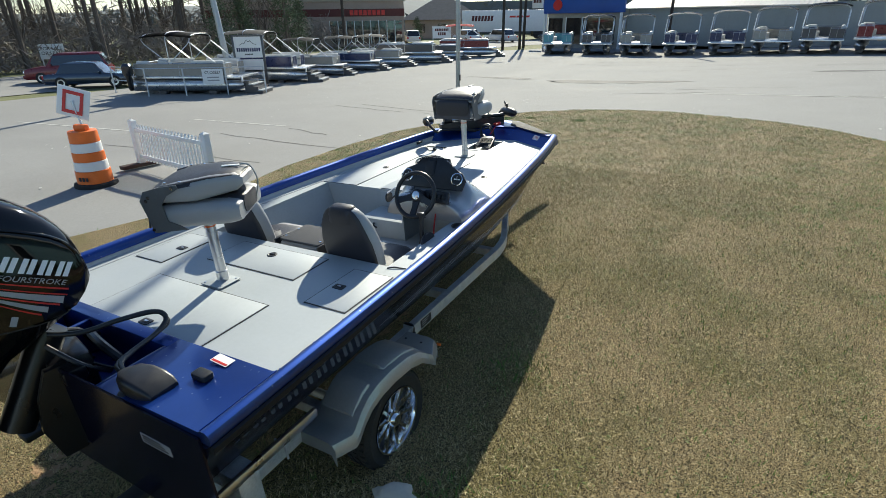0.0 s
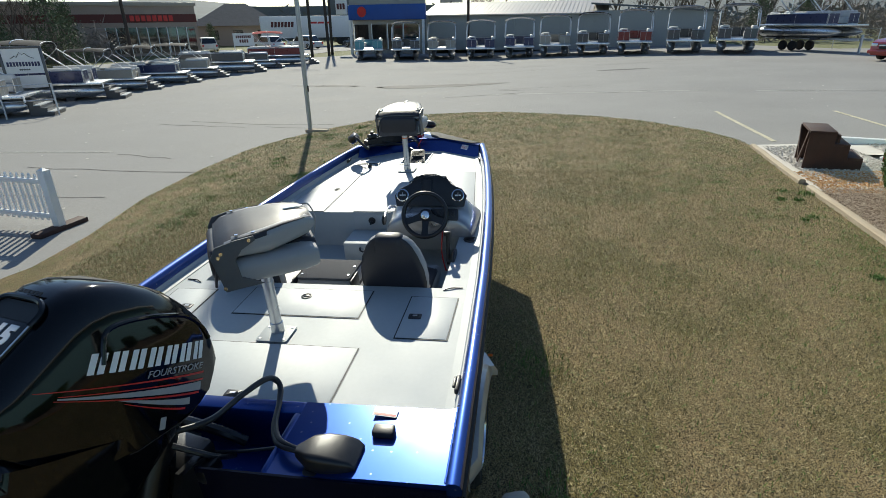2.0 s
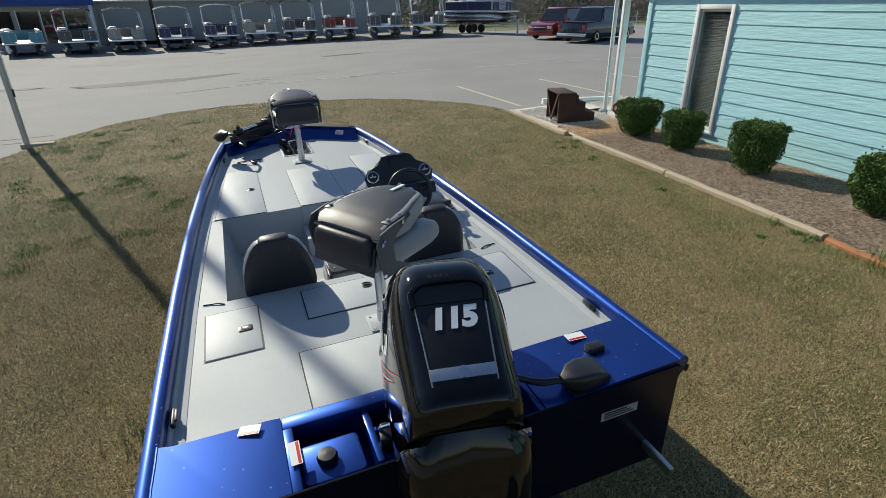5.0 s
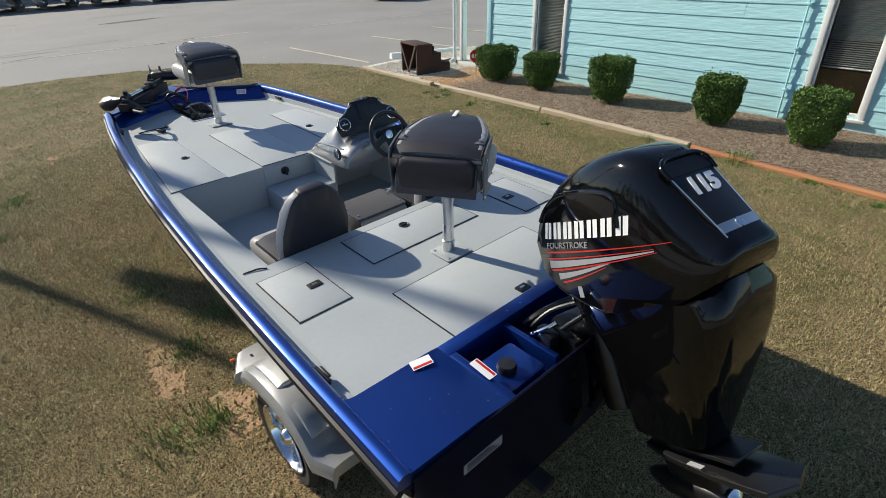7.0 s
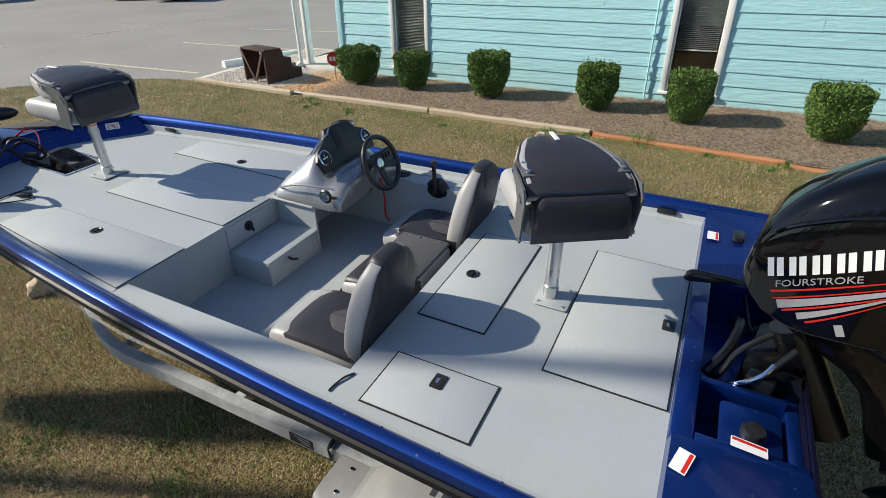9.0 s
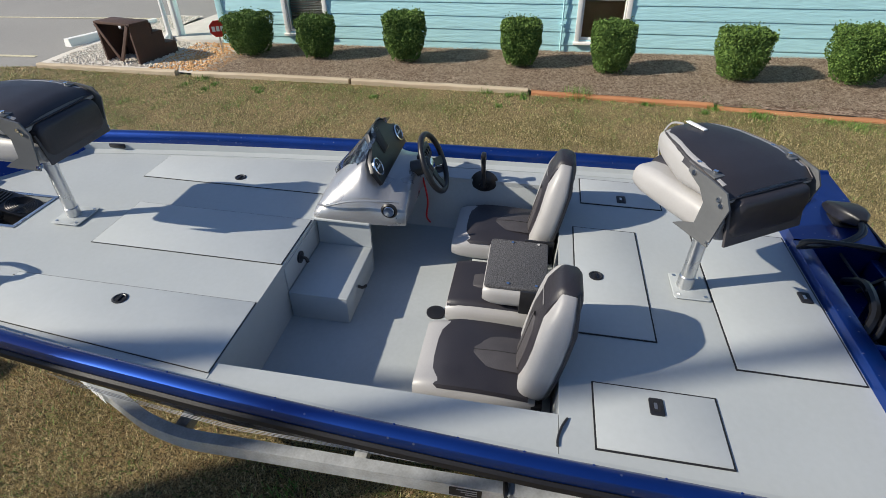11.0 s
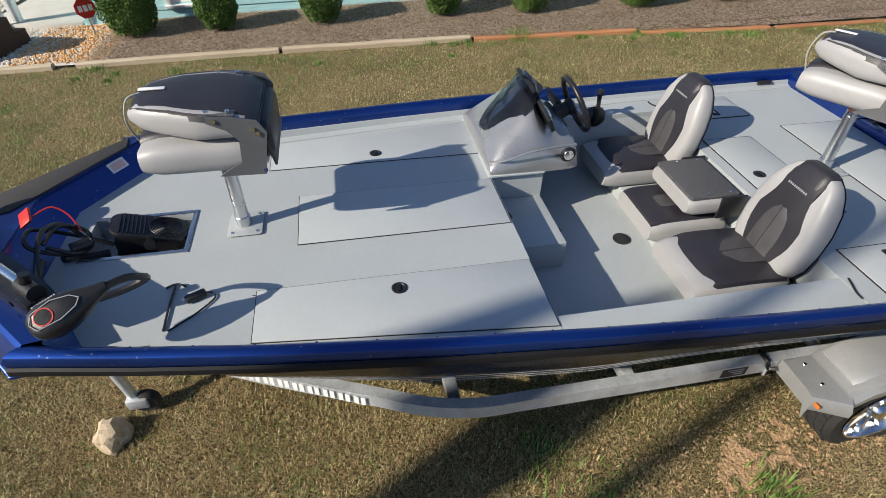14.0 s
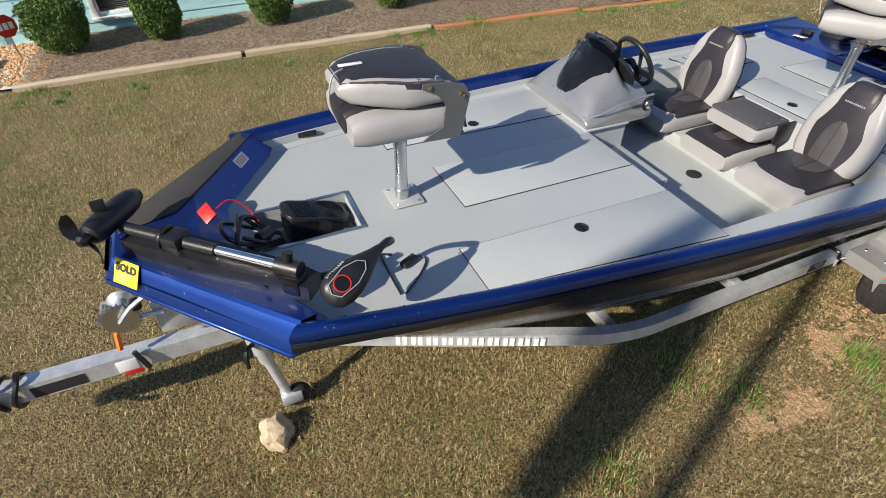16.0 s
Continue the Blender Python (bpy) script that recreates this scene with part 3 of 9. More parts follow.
for i, (w0, w1, s0, s1) in enumerate(WIN):
    bm = B()
    span(bm, (WX - 0.03, w0 - 0.07, s0 - 0.02), (WX + 0.1, w0, s1 + 0.07), 0.004)
    span(bm, (WX - 0.03, w1, s0 - 0.02), (WX + 0.1, w1 + 0.07, s1 + 0.07), 0.004)
    span(bm, (WX - 0.028, w0, s1), (WX + 0.1, w1, s1 + 0.07), 0.004)
    win = part("window", bm, "trim", office, "tall narrow white-framed window with blinds")
    part("window_sill", span(B(), (WX - 0.06, w0 - 0.09, s0 - 0.06), (WX + 0.1, w1 + 0.09, s0 - 0.02), 0.006), "trim", win)
    bm = B()
    for a, b, c, d in ((w0, w0 + 0.03, s0, s1), (w1 - 0.03, w1, s0, s1), (w0 + 0.03, w1 - 0.03, s0, s0 + 0.04), (w0 + 0.03, w1 - 0.03, s1 - 0.04, s1)):
        span(bm, (WX + 0.03, a, c), (WX + 0.07, b, d), 0.003)
    part("sash", bm, "trim", win, "white aluminium sash")
    pane = part("pane", span(B(), (WX + 0.045, w0 + 0.03, s0 + 0.04), (WX + 0.05, w1 - 0.03, s1 - 0.04)), "pane", win, "clear glass pane", smooth=False)
    pane.visible_shadow = False
    low = 1.28 if i == 1 else s0 + 0.06
    zz = s1 - 0.08
    slat = B()
    box(slat, (0, 0, 0), (0.024, w1 - w0 - 0.1, 0.0015), 0, Euler((0, radians(35), 0)).to_matrix())
    first = part("blind_slat", slat, "blind", win, "grey venetian blind slat", smooth=False)
    first.location = (WX + 0.085, (w0 + w1) / 2, zz)
    zz -= 0.026
    while zz > low:
        o = new("blind_slat", first.data)
        o.parent = win
        o.location = (WX + 0.085, (w0 + w1) / 2 + 0.002 * math.sin(zz * 40), zz)
        zz -= 0.026
    part("bottom_rail", span(B(), (WX + 0.075, w0 + 0.05, low - 0.03), (WX + 0.1, w1 - 0.05, low - 0.01), 0.003), "blind", win)
part("conduit", tube(B(), [(WX - 0.035, 2.5, 0.40), (WX - 0.035, 2.5, 3.4)], 0.014, 10), "siding", office, "thin aqua painted conduit with clips")
for zc in (0.9, 1.45, 2.0, 2.6):
    part("conduit_clip", span(B(), (WX - 0.052, 2.47, zc), (WX - 0.004, 2.53, zc + 0.03), 0.003), "siding", office)

porch = thing("porch_post", Matrix.Translation((4.5, 9.6, ground_z(4.5, 9.6))), "white square porch post with a white rain downspout", "post")
part("post", span(B(), (-0.06, -0.06, 0), (0.06, 0.06, 3.0), 0.006), "trim", porch)
part("downspout", tube(B(), curve_points([(-0.1, 0.1, 2.95), (-0.1, 0.1, 2.7), (-0.16, 0.12, 2.55), (-0.16, 0.12, 0.25), (-0.17, 0.13, 0.12), (-0.27, 0.16, 0.05)], 5), 0.045, 8), "trim", porch, "white metal downspout with an elbow")
part("hanging_sign", span(B(), (-0.02, -0.85, 2.4), (0.02, -0.1, 2.72), 0.004), "label", porch, "white hanging sign")
words("sign_lettering", "SALES OFFICE", 0.13, Matrix.Translation((-0.022, -0.47, 2.56)) @ Matrix.Rotation(radians(-90), 4, "Z") @ Matrix.Rotation(radians(90), 4, "X"), "red", porch)
part("gutter", span(B(), (-0.4, -9, 2.98), (-0.28, 0.7, 3.1), 0.01), "trim", porch, "white eave gutter")

slab = thing("porch_slab", Matrix.Translation((0, 0, 0)), "pale yellow concrete porch slab beside gravel", "slab", "", "structure")
part("slab", prism(B(), [(4.2, 8.55), (9, 8.55), (9, 10.1), (4.55, 10.1), (4.15, 9.2)], 0.30, 0.50, 0.01), "concrete", slab)

# Planting bed with straw, gravel and edging timbers
patch("planting_bed", [(2.56, 7.9), (2.50, 6.5), (2.42, 3.2), (2.18, 0.5), (1.98, -1.3), (1.78, -9), (4.23, -9), (4.23, 7.9)], 0.045, "mulch", "brown pine straw bed along the office wall", "planting bed")
patch("gravel_bed", [(2.72, 11.2), (2.56, 7.9), (4.23, 7.9), (4.23, 10.2), (6.2, 10.2), (6.2, 11.1), (4.0, 11.2)], 0.04, "gravel", "pale gravel bed by the porch", "gravel bed")
rnd = np.random.RandomState(3)


def pebbles(name, n, region, material, label, lo=0.012, hi=0.028):
    x = rnd.uniform(region[0], region[1], n)
    y = rnd.uniform(region[2], region[3], n)
    verts, faces = [], []
    for i in range(n):
        s = rnd.uniform(lo, hi)
        z = ground_z(x[i], y[i]) + 0.045
        a = rnd.uniform(0, 3.1)
        k = len(verts)
        for j in range(5):
            t = a + 2 * math.pi * j / 5
            q = s * rnd.uniform(0.75, 1.2)
            verts.append((x[i] + q * math.cos(t), y[i] + q * math.sin(t), z + 0.004))
        verts.append((x[i], y[i], z + s * 0.8))
        faces += [(k + j, k + (j + 1) % 5, k + 5) for j in range(5)]
    ob = raw(name, verts, faces, material)
    return tagged(ob, label, "gravel", "", "stuff")


pebbles("gravel", 2600, (2.75, 4.2, 8.6, 11.0), "gravel", "loose pale pebbles")
pebbles("gravel", 1000, (4.6, 6.1, 10.2, 11.1), "gravel", "loose pale pebbles beside the porch slab")
pebbles("rusty_gravel", 1700, (2.64, 4.15, 7.75, 9.0), "gravel_rust", "rust-stained orange pebbles at the bed's end")
n = 60000
x = rnd.uniform(2.2, 4.2, n)
y = rnd.uniform(-5, 8.0, n)
keep = x > np.interp(y, [-9, -1.3, 0.5, 3.2, 6.5, 11], [1.82, 2.02, 2.22, 2.46, 2.54, 2.76])
x, y = x[keep], y[keep]
n = len(x)
z = np.array([ground_z(a, b) for a, b in zip(x, y)]) + 0.05 + rnd.uniform(0, 0.02, n)
a, L, W = rnd.uniform(0, math.pi, n), rnd.uniform(0.03, 0.09, n), rnd.uniform(0.0015, 0.003, n)
dx, dy, up = np.cos(a) * L, np.sin(a) * L, rnd.uniform(-0.012, 0.012, n)
wx, wy = -np.sin(a) * W, np.cos(a) * W
P = np.stack([np.stack([x - dx + wx, y - dy + wy, z - up], 1), np.stack([x - dx - wx, y - dy - wy, z - up], 1), np.stack([x + dx - wx, y + dy - wy, z + up], 1), np.stack([x + dx + wx, y + dy + wy, z + up], 1)], 1)
tagged(quads("pine_straw", P, "straw"), "scattered brown pine straw", "straw", "", "stuff")


def edging(y0, y1, material, label, x0, x1, h=0.09):
    m = Matrix.Translation((0, 0, 0))
    rnd = random.Random(int(y0 * 10))
    rows = []
    n = 9
    for k in range(n + 1):
        t = k / n
        x, y = x0 + (x1 - x0) * t + rnd.uniform(-0.006, 0.006), y0 + (y1 - y0) * t
        g = ground_z(x, y) - 0.02
        hh = h + 0.02 + rnd.uniform(-0.006, 0.006)
        rows.append([(x - 0.05, y, g), (x - 0.05, y, g + hh - 0.02), (x - 0.03, y, g + hh), (x + 0.03, y, g + hh), (x + 0.05, y, g + hh - 0.02), (x + 0.05, y, g)])
    ob = part("edging_timber", loft(B(), rows), material, None, label)
    return tagged(ob, label, "timber", "edging timbers")


edging(8.35, 11.05, "timber", "weathered pale landscape timber edging the gravel", 2.52, 2.62)
edging(5.45, 8.05, "timber", "weathered pale landscape timber edging the bed", 2.47, 2.51)
edging(2.85, 5.4, "timber", "weathered pale landscape timber edging the bed", 2.37, 2.46)
edging(0.55, 2.8, "timber_red", "clay-stained landscape timber edging the bed", 2.15, 2.35, 0.07)
edging(-1.3, 0.5, "timber_red", "rotten clay-stained timber edging the bed", 1.92, 2.12, 0.05)
edging(-4.2, -1.4, "timber_red", "clay-stained landscape timber edging the bed", 1.76, 1.9, 0.05)

# Brown wooden step stool
stool = thing("wooden_steps", pose(3.1, 9.35, ground_z(3.1, 9.35) + 0.045, 0, 0, 2), "dark brown stained portable wooden boarding steps on gravel", "steps")


def steps_parts(st):
    part("top_board", span(B(), (-0.42, 0.3, 0.62), (0.42, 0.85, 0.66), 0.006), "brown", st)
    part("tread", span(B(), (-0.4, -0.02, 0.42), (0.4, 0.29, 0.455), 0.006), "brown", st)
    part("tread", span(B(), (-0.4, -0.34, 0.2), (0.4, -0.03, 0.235), 0.006), "brown", st)
    for sx in (-0.38, 0.38):
        bm = B()
        lo = [bm.verts.new((sx - 0.018, p[0], p[1])) for p in [(-0.34, 0), (0.85, 0), (0.85, 0.62), (0.3, 0.62), (0.3, 0.42), (-0.02, 0.42), (-0.02, 0.2), (-0.34, 0.2)]]
        hi = [bm.verts.new((sx + 0.018, v.co.y, v.co.z)) for v in lo]
        bm.faces.new(lo), bm.faces.new(hi[::-1])
        for k in range(8):
            bm.faces.new((lo[k], lo[(k + 1) % 8], hi[(k + 1) % 8], hi[k]))
        part("side_board", bm, "brown", st, smooth=False)
    for a in (-1, 1):
        bm = B()
        box(bm, (0.19 * a, 0.87, 0.33), (0.06, 0.03, 0.7), 0.003, Euler((0, radians(32 * a), 0)).to_matrix())
        part("brace", bm, "brown", st)
    part("back_panel", span(B(), (-0.36, 0.2, 0.02), (0.36, 0.24, 0.6)), "brown", st, smooth=False)


steps_parts(stool)
stool.matrix_world = pose(3.475, 9.5, ground_z(3.1, 9.5) + 0.04, 0, 0, 78) @ Matrix.Diagonal((1, 0.68, 0.95, 1))

stopper = thing("wheel_stop", pose(4.65, 11.2, ground_z(4.65, 11.2), 0, 0, -12), "white painted concrete parking wheel stop", "wheel stop")
bm = B()
loft(bm, [[(x, -0.09, 0), (x, -0.06, 0.14), (x, 0.06, 0.14), (x, 0.09, 0)] for x in (-1.0, -0.5, 0, 0.5, 1.0)])
part("block", bm, "white", stopper, smooth=False)

sec = thing("yard_sign", pose(3.52, 8.12, ground_z(3.5, 8.1) + 0.04, 0, 0, -55), "small red octagonal security sign on a stake", "sign")
bm = B()
loft(bm, [[(0.14 * math.cos(radians(22.5 + 45 * k)), yy, 0.42 + 0.14 * math.sin(radians(22.5 + 45 * k))) for k in range(8)] for yy in (-0.006, 0.006)])
part("board", bm, "red", sec, smooth=False)
part("stake", span(B(), (-0.012, 0.008, 0), (0.012, 0.016, 0.5)), "alu", sec)
for k in range(3):
    part("mark", bars(B(), Matrix.Translation(((k - 1) * 0.067, -0.008, 0.42)) @ Matrix.Rotation(radians(90), 4, "X"), 1, 0.067, 0.08), "label", sec, "plain pale mark")


# ---- shrubs ----
def shrub(seed, w, d, h, n=9000):
    """Clipped boxwood: stems inside, small leaves over an uneven rounded block."""
    rs = np.random.RandomState(seed)
    base = thing("boxwood_shrub", Matrix(), "clipped dark green boxwood shrub in pine straw", "shrub", "shrubs along the wall")
    bm = B()
    for k in range(9):
        a = 2 * math.pi * k / 9
        tip = (w * 0.36 * math.cos(a), d * 0.36 * math.sin(a), h * 0.8)
        tube(bm, curve_points([(0.03 * math.cos(a), 0.03 * math.sin(a), 0), (tip[0] * 0.5, tip[1] * 0.5, h * 0.35), tip], 3), [0.012, 0.011, 0.01, 0.009, 0.007, 0.006, 0.004], 5)
    part("stem", bm, "bark", base)
    core = B()
    loft(core, [[(w * q * 0.5 * x, d * q * 0.5 * y, z * h) for x, y in rrect(0, 0, 1, 1, 0.45, 3)] for q, z in ((0.45, 0.1), (0.75, 0.3), (0.86, 0.6), (0.86, 0.85), (0.6, 0.93))])
    part("inner_foliage", core, "leaf", base)
    u, v = rs.uniform(-1, 1, n), rs.uniform(-1, 1, n)
    side = rs.uniform(0, 1, n)
    ang = rs.uniform(0, 2 * math.pi, n)
    t = rs.uniform(0, 1, n) ** 0.8
    ex = 3.6
    rr = 1 / (np.abs(np.cos(ang)) ** ex + np.abs(np.sin(ang)) ** ex) ** (1 / ex)
    grow = 0.66 + 0.34 * np.minimum(1, t * 2.2)
    bump = 1 + 0.07 * np.sin(ang * 5 + seed) * np.sin(t * 9 + seed) + rs.uniform(-0.08, 0.06, n)
    sx, sy, sz = np.cos(ang) * rr * w / 2 * grow * bump, np.sin(ang) * rr * d / 2 * grow * bump, 0.05 + t * (h - 0.05)
    tx, ty = u * w / 2 * 0.97, v * d / 2 * 0.97
    tz = h * (1.0 - 0.10 * (u ** 4 + v ** 4) / 2) + 0.03 * np.sin(u * 6 + seed) * np.cos(v * 5) + rs.uniform(-0.03, 0.035, n)
    top = side < 0.33
    x, y, z = np.where(top, tx, sx), np.where(top, ty, sy), np.where(top, tz, sz)
    spike = rs.uniform(0, 1, n) < 0.03
    z = z + spike * top * rs.uniform(0.02, 0.07, n)
    L = rs.uniform(0.011, 0.02, n)
    d1 = rs.normal(size=(n, 3))
    d1[:, 2] += 0.8
    d1 /= np.linalg.norm(d1, axis=1)[:, None]
    d2 = np.cross(d1, rs.normal(size=(n, 3)))
    d2 /= np.linalg.norm(d2, axis=1)[:, None]
    c = np.stack([x, y, z], 1)
    P = np.stack([c - d1 * L[:, None], c + d2 * L[:, None] * 0.55, c + d1 * L[:, None], c - d2 * L[:, None] * 0.55], 1)
    quads("foliage", P, "leaf", base)
    return base


SHRUBS = [(3.55, 7.57, 0.80, 0.74, 0.60, 0), (3.5, 6.36, 0.62, 0.64, 0.58, 1), (3.48, 4.87, 0.68, 0.70, 0.66, 2), (3.42, 3.07, 0.62, 0.64, 0.60, 3), (3.25, 1.77, 0.62, 0.64, 0.63, 4), (3.15, 0.1, 0.66, 0.70, 0.60, 5), (3.15, -1.3, 0.72, 0.76, 0.64, 6)]
for x, y, w, d, h, s in SHRUBS:
    s0 = shrub(s, w * 0.86, d * 0.86, h * 1.06)
    s0.matrix_world = pose(x, y, ground_z(x, y) + 0.04, 0, 0, (s * 37) % 19 - 9)


# ---- the boat: x to starboard, y to the bow, z up from the deck ----
BOAT = Matrix.Translation((-2.669, 0.750, 1.089)) @ pose(0, 0, 0, 0, 0, 2.3) @ pose(0, 0, 0, 1.94, 0, 0) @ pose(0, 0, 0, 0, -2.2, 0)
boat = thing("bass_boat", BOAT, "bass boat with metallic blue gunwales and grey deck on a trailer", "boat")
SV = [0.0, 0.8, 1.66, 2.3, 2.8, 3.4, 4.05, 4.5, 4.9]
SB = [1.175, 1.155, 1.125, 1.09, 1.055, 1.0, 0.925, 0.86, 0.79]


def beam(v):
    return lerp_table(v, SV, SB)


def rail_top(v):
    return lerp_table(v, [0, 2.0, 4.9, 5.55], [0.105, 0.105, 0.125, 0.135])


# Hull skin: gunwale, side crease, chine, keel
HT = [0.0, 1.66, 2.8, 3.6, 4.3, 4.9, 5.2, 5.40, 5.52]
H_B = [1.17, 1.12, 1.05, 0.975, 0.89, 0.79, 0.46, 0.24, 0.11]
H_S = [1.02, 0.985, 0.972, 0.895, 0.79, 0.62, 0.37, 0.21, 0.13]
H_C = [0.86, 0.84, 0.80, 0.69, 0.52, 0.30, 0.17, 0.10, 0.06]
H_SZ = [-0.20, -0.20, -0.18, -0.15, -0.11, -0.06, -0.02, 0.01, 0.04]
H_CZ = [-0.39, -0.39, -0.42, -0.46, -0.47, -0.40, -0.28, -0.15, -0.02]
H_KZ = [-0.53, -0.54, -0.55, -0.56, -0.55, -0.49, -0.38, -0.22, -0.06]
rings = []
for i, v in enumerate(np.linspace(0, 5.52, 40)):
    b, s, c = (lerp_table(v, HT, t) for t in (H_B, H_S, H_C))
    sz, cz, kz = (lerp_table(v, HT, t) for t in (H_SZ, H_CZ, H_KZ))
    top = rail_top(v) - 0.06
    half = [(b - 0.004, v, top), (b - 0.03, v, top - 0.05), (s, v, sz), ((s + c) / 2 + 0.012, v, (sz + cz) / 2), (c, v, cz), (c - 0.05, v, cz - 0.012), (c * 0.45, v, (cz + kz) / 2 - 0.02)]
    rings.append(half + [(0, v, kz)] + [(-x, y, z) for x, y, z in half[::-1]])
bm = B()
V = [[bm.verts.new(p) for p in r] for r in rings]
for i in range(len(V) - 1):
    for k in range(len(V[0]) - 1):
        bm.faces.new((V[i][k], V[i + 1][k], V[i + 1][k + 1], V[i][k + 1]))
bm.faces.new(V[0])
bm.faces.new(V[-1][::-1])
part("hull", bm, "hull", boat, "glossy black hull sides fading to navy", angle=28)

# Gunwale rails with rubbing strake and inner liner
for sgn in (-1, 1):
    rail, strake, liner = [], [], []
    for v in np.linspace(0, 4.92, 34):
        b, t = beam(v), rail_top(v)
        mitre = 1.0 if v > 4.91 else 0.0
        rail.append([(sgn * (b - d), v - mitre * d, z) for d, z in ((0.002, t - 0.055), (-0.002, t - 0.03), (0.006, t - 0.010), (0.022, t - 0.001), (0.046, t - 0.003), (0.062, t - 0.015), (0.069, t - 0.04), (0.074, t - 0.085), (0.04, t - 0.085))])
        strake.append([(sgn * (b - d), v, z) for d, z in ((0.0, t - 0.056), (-0.012, t - 0.062), (-0.014, t - 0.085), (0.0, t - 0.1), (0.02, t - 0.08))])
        liner.append([(sgn * (b - d), v, z) for d, z in ((0.072, t - 0.07), (0.080, t - 0.07), (0.090, 0.012), (0.134, 0.003), (0.134, -0.02), (0.072, -0.02))])
    part("gunwale", loft(B(), rail), "blue", boat, "metallic blue gunwale rail")
    part("rubbing_strake", loft(B(), strake), "rub", boat, "dark grey rubbing strake")
    part("side_liner", loft(B(), liner), "deck", boat, "grey inner liner")
    for k in range(22):
        v = 0.2 + k * 0.215
        b, t = beam(v), rail_top(v)
        if k == 0:
            rivet = part("rivet", ball(B(), (0, 0, 0), (0.005, 0.005, 0.002), 8), "blue", boat)
            rv_mesh = rivet.data
        else:
            rivet = new("rivet", rv_mesh)
            rivet.parent = boat
        rivet.location = (sgn * (b - 0.056), v, t - 0.010)

# Bow cap: blue outer deck with slanted inner wall, grey tread to starboard
NOSE = [(0.79, 4.92), (0.12, 5.52), (-0.12, 5.52), (-0.79, 4.92)]
IN_T = [(0.730, 4.80), (0.22, 5.14), (-0.22, 5.14), (-0.730, 4.80)]
IN_B = [(0.730, 4.70), (0.24, 5.02), (-0.24, 5.02), (-0.730, 4.70)]


def bow_rows():
    out = [[(x, y, 0.0) for x, y in NOSE]]
    out.append([(x * 1.006, y + 0.006, 0.022) for x, y in NOSE])
    out.append([(x * 1.004, y + 0.002, 0.040) for x, y in NOSE])
    out.append([(x * 0.955, y - 0.046, rail_top(y) - 0.006) for x, y in NOSE])
    out.append([(x * 0.94, y - 0.058, rail_top(y) + 0.002) for x, y in NOSE])
    out.append([(x, y, rail_top(y) + 0.002) for x, y in IN_T])
    out.append([(x, y + 0.01, rail_top(y) - 0.02) for x, y in IN_T])
    out.append([(x, y, 0.0) for x, y in IN_B])
    return out


part("bow_cap", sheet(B(), bow_rows()), "blue", boat, "metallic blue bow deck with slanted inner wall", angle=25)
part("tread_mat", prism(B(), [(0.735, 4.862), (0.12, 5.45), (0.02, 5.45), (0.10, 5.22), (0.63, 4.85)], 0.131, 0.139, 0.001), "tread", boat, "dark grey non-slip tread on the bow")
part("bow_trim", tube(B(), [(-0.782, 4.86, 0.022), (-0.792, 4.922, 0.022), (-0.12, 5.522, 0.022), (0.12, 5.522, 0.022), (0.792, 4.922, 0.022), (0.782, 4.86, 0.022)], 0.011, 10), "blue", boat, "rounded lower lip of the bow")


def edge_u(v, inset=0.13):
    return beam(v) - inset


# Decks
def deck_outline(v0, v1, n=8):
    vs = [v0 + (v1 - v0) * k / n for k in range(n + 1)]
    return [(edge_u(v), v) for v in vs] + [(-edge_u(v), v) for v in vs[::-1]]


part("aft_deck", prism(B(), deck_outline(0.40, 1.585), -0.03, 0.0), "deck", boat, "light grey textured aft deck", smooth=False)
PU, PV0, PV1 = 0.144, 4.462, 4.915
bm = B()
vs = [2.91, 3.3, 3.7, 4.1, PV0]
prism(bm, [(edge_u(v), v) for v in vs] + [(-edge_u(v), v) for v in vs[::-1]], -0.03, 0.0)
for s in (-1, 1):
    prism(bm, [(s * PU, PV0), (s * edge_u(PV0), PV0), (s * 0.715, 4.74), (s * 0.28, 5.03), (s * PU, 5.03)][::s], -0.03, 0.0)
prism(bm, [(-PU, PV1), (PU, PV1), (PU, 5.03), (-PU, 5.03)], -0.03, 0.0)
part("front_deck", bm, "deck", boat, "light grey textured casting deck", smooth=False)
bm = B()
span(bm, (-PU - 0.01, PV0 - 0.01, -0.13), (PU + 0.01, PV1 + 0.01, -0.11))
for a, b in (((-PU - 0.01, PV0 - 0.01, -0.11), (-PU, PV1 + 0.01, -0.031)), ((PU, PV0 - 0.01, -0.11), (PU + 0.01, PV1 + 0.01, -0.031)), ((-PU, PV0 - 0.01, -0.11), (PU, PV0, -0.031)), ((-PU, PV1, -0.11), (PU, PV1 + 0.01, -0.031))):
    span(bm, a, b)
part("pedal_tray", bm, "deck", boat, "sunken pedal tray", smooth=False)
bm = B()
for a, b in (((-PU - 0.02, PV0 - 0.02, 0.001), (-PU, PV1, 0.006)), ((PU, PV0 - 0.02, 0.001), (PU + 0.02, PV1, 0.006)), ((-PU, PV0 - 0.02, 0.001), (PU, PV0, 0.006))):
    span(bm, a, b, 0.001)
part("tray_trim", bm, "alu", boat, "thin metal trim round the pedal tray")
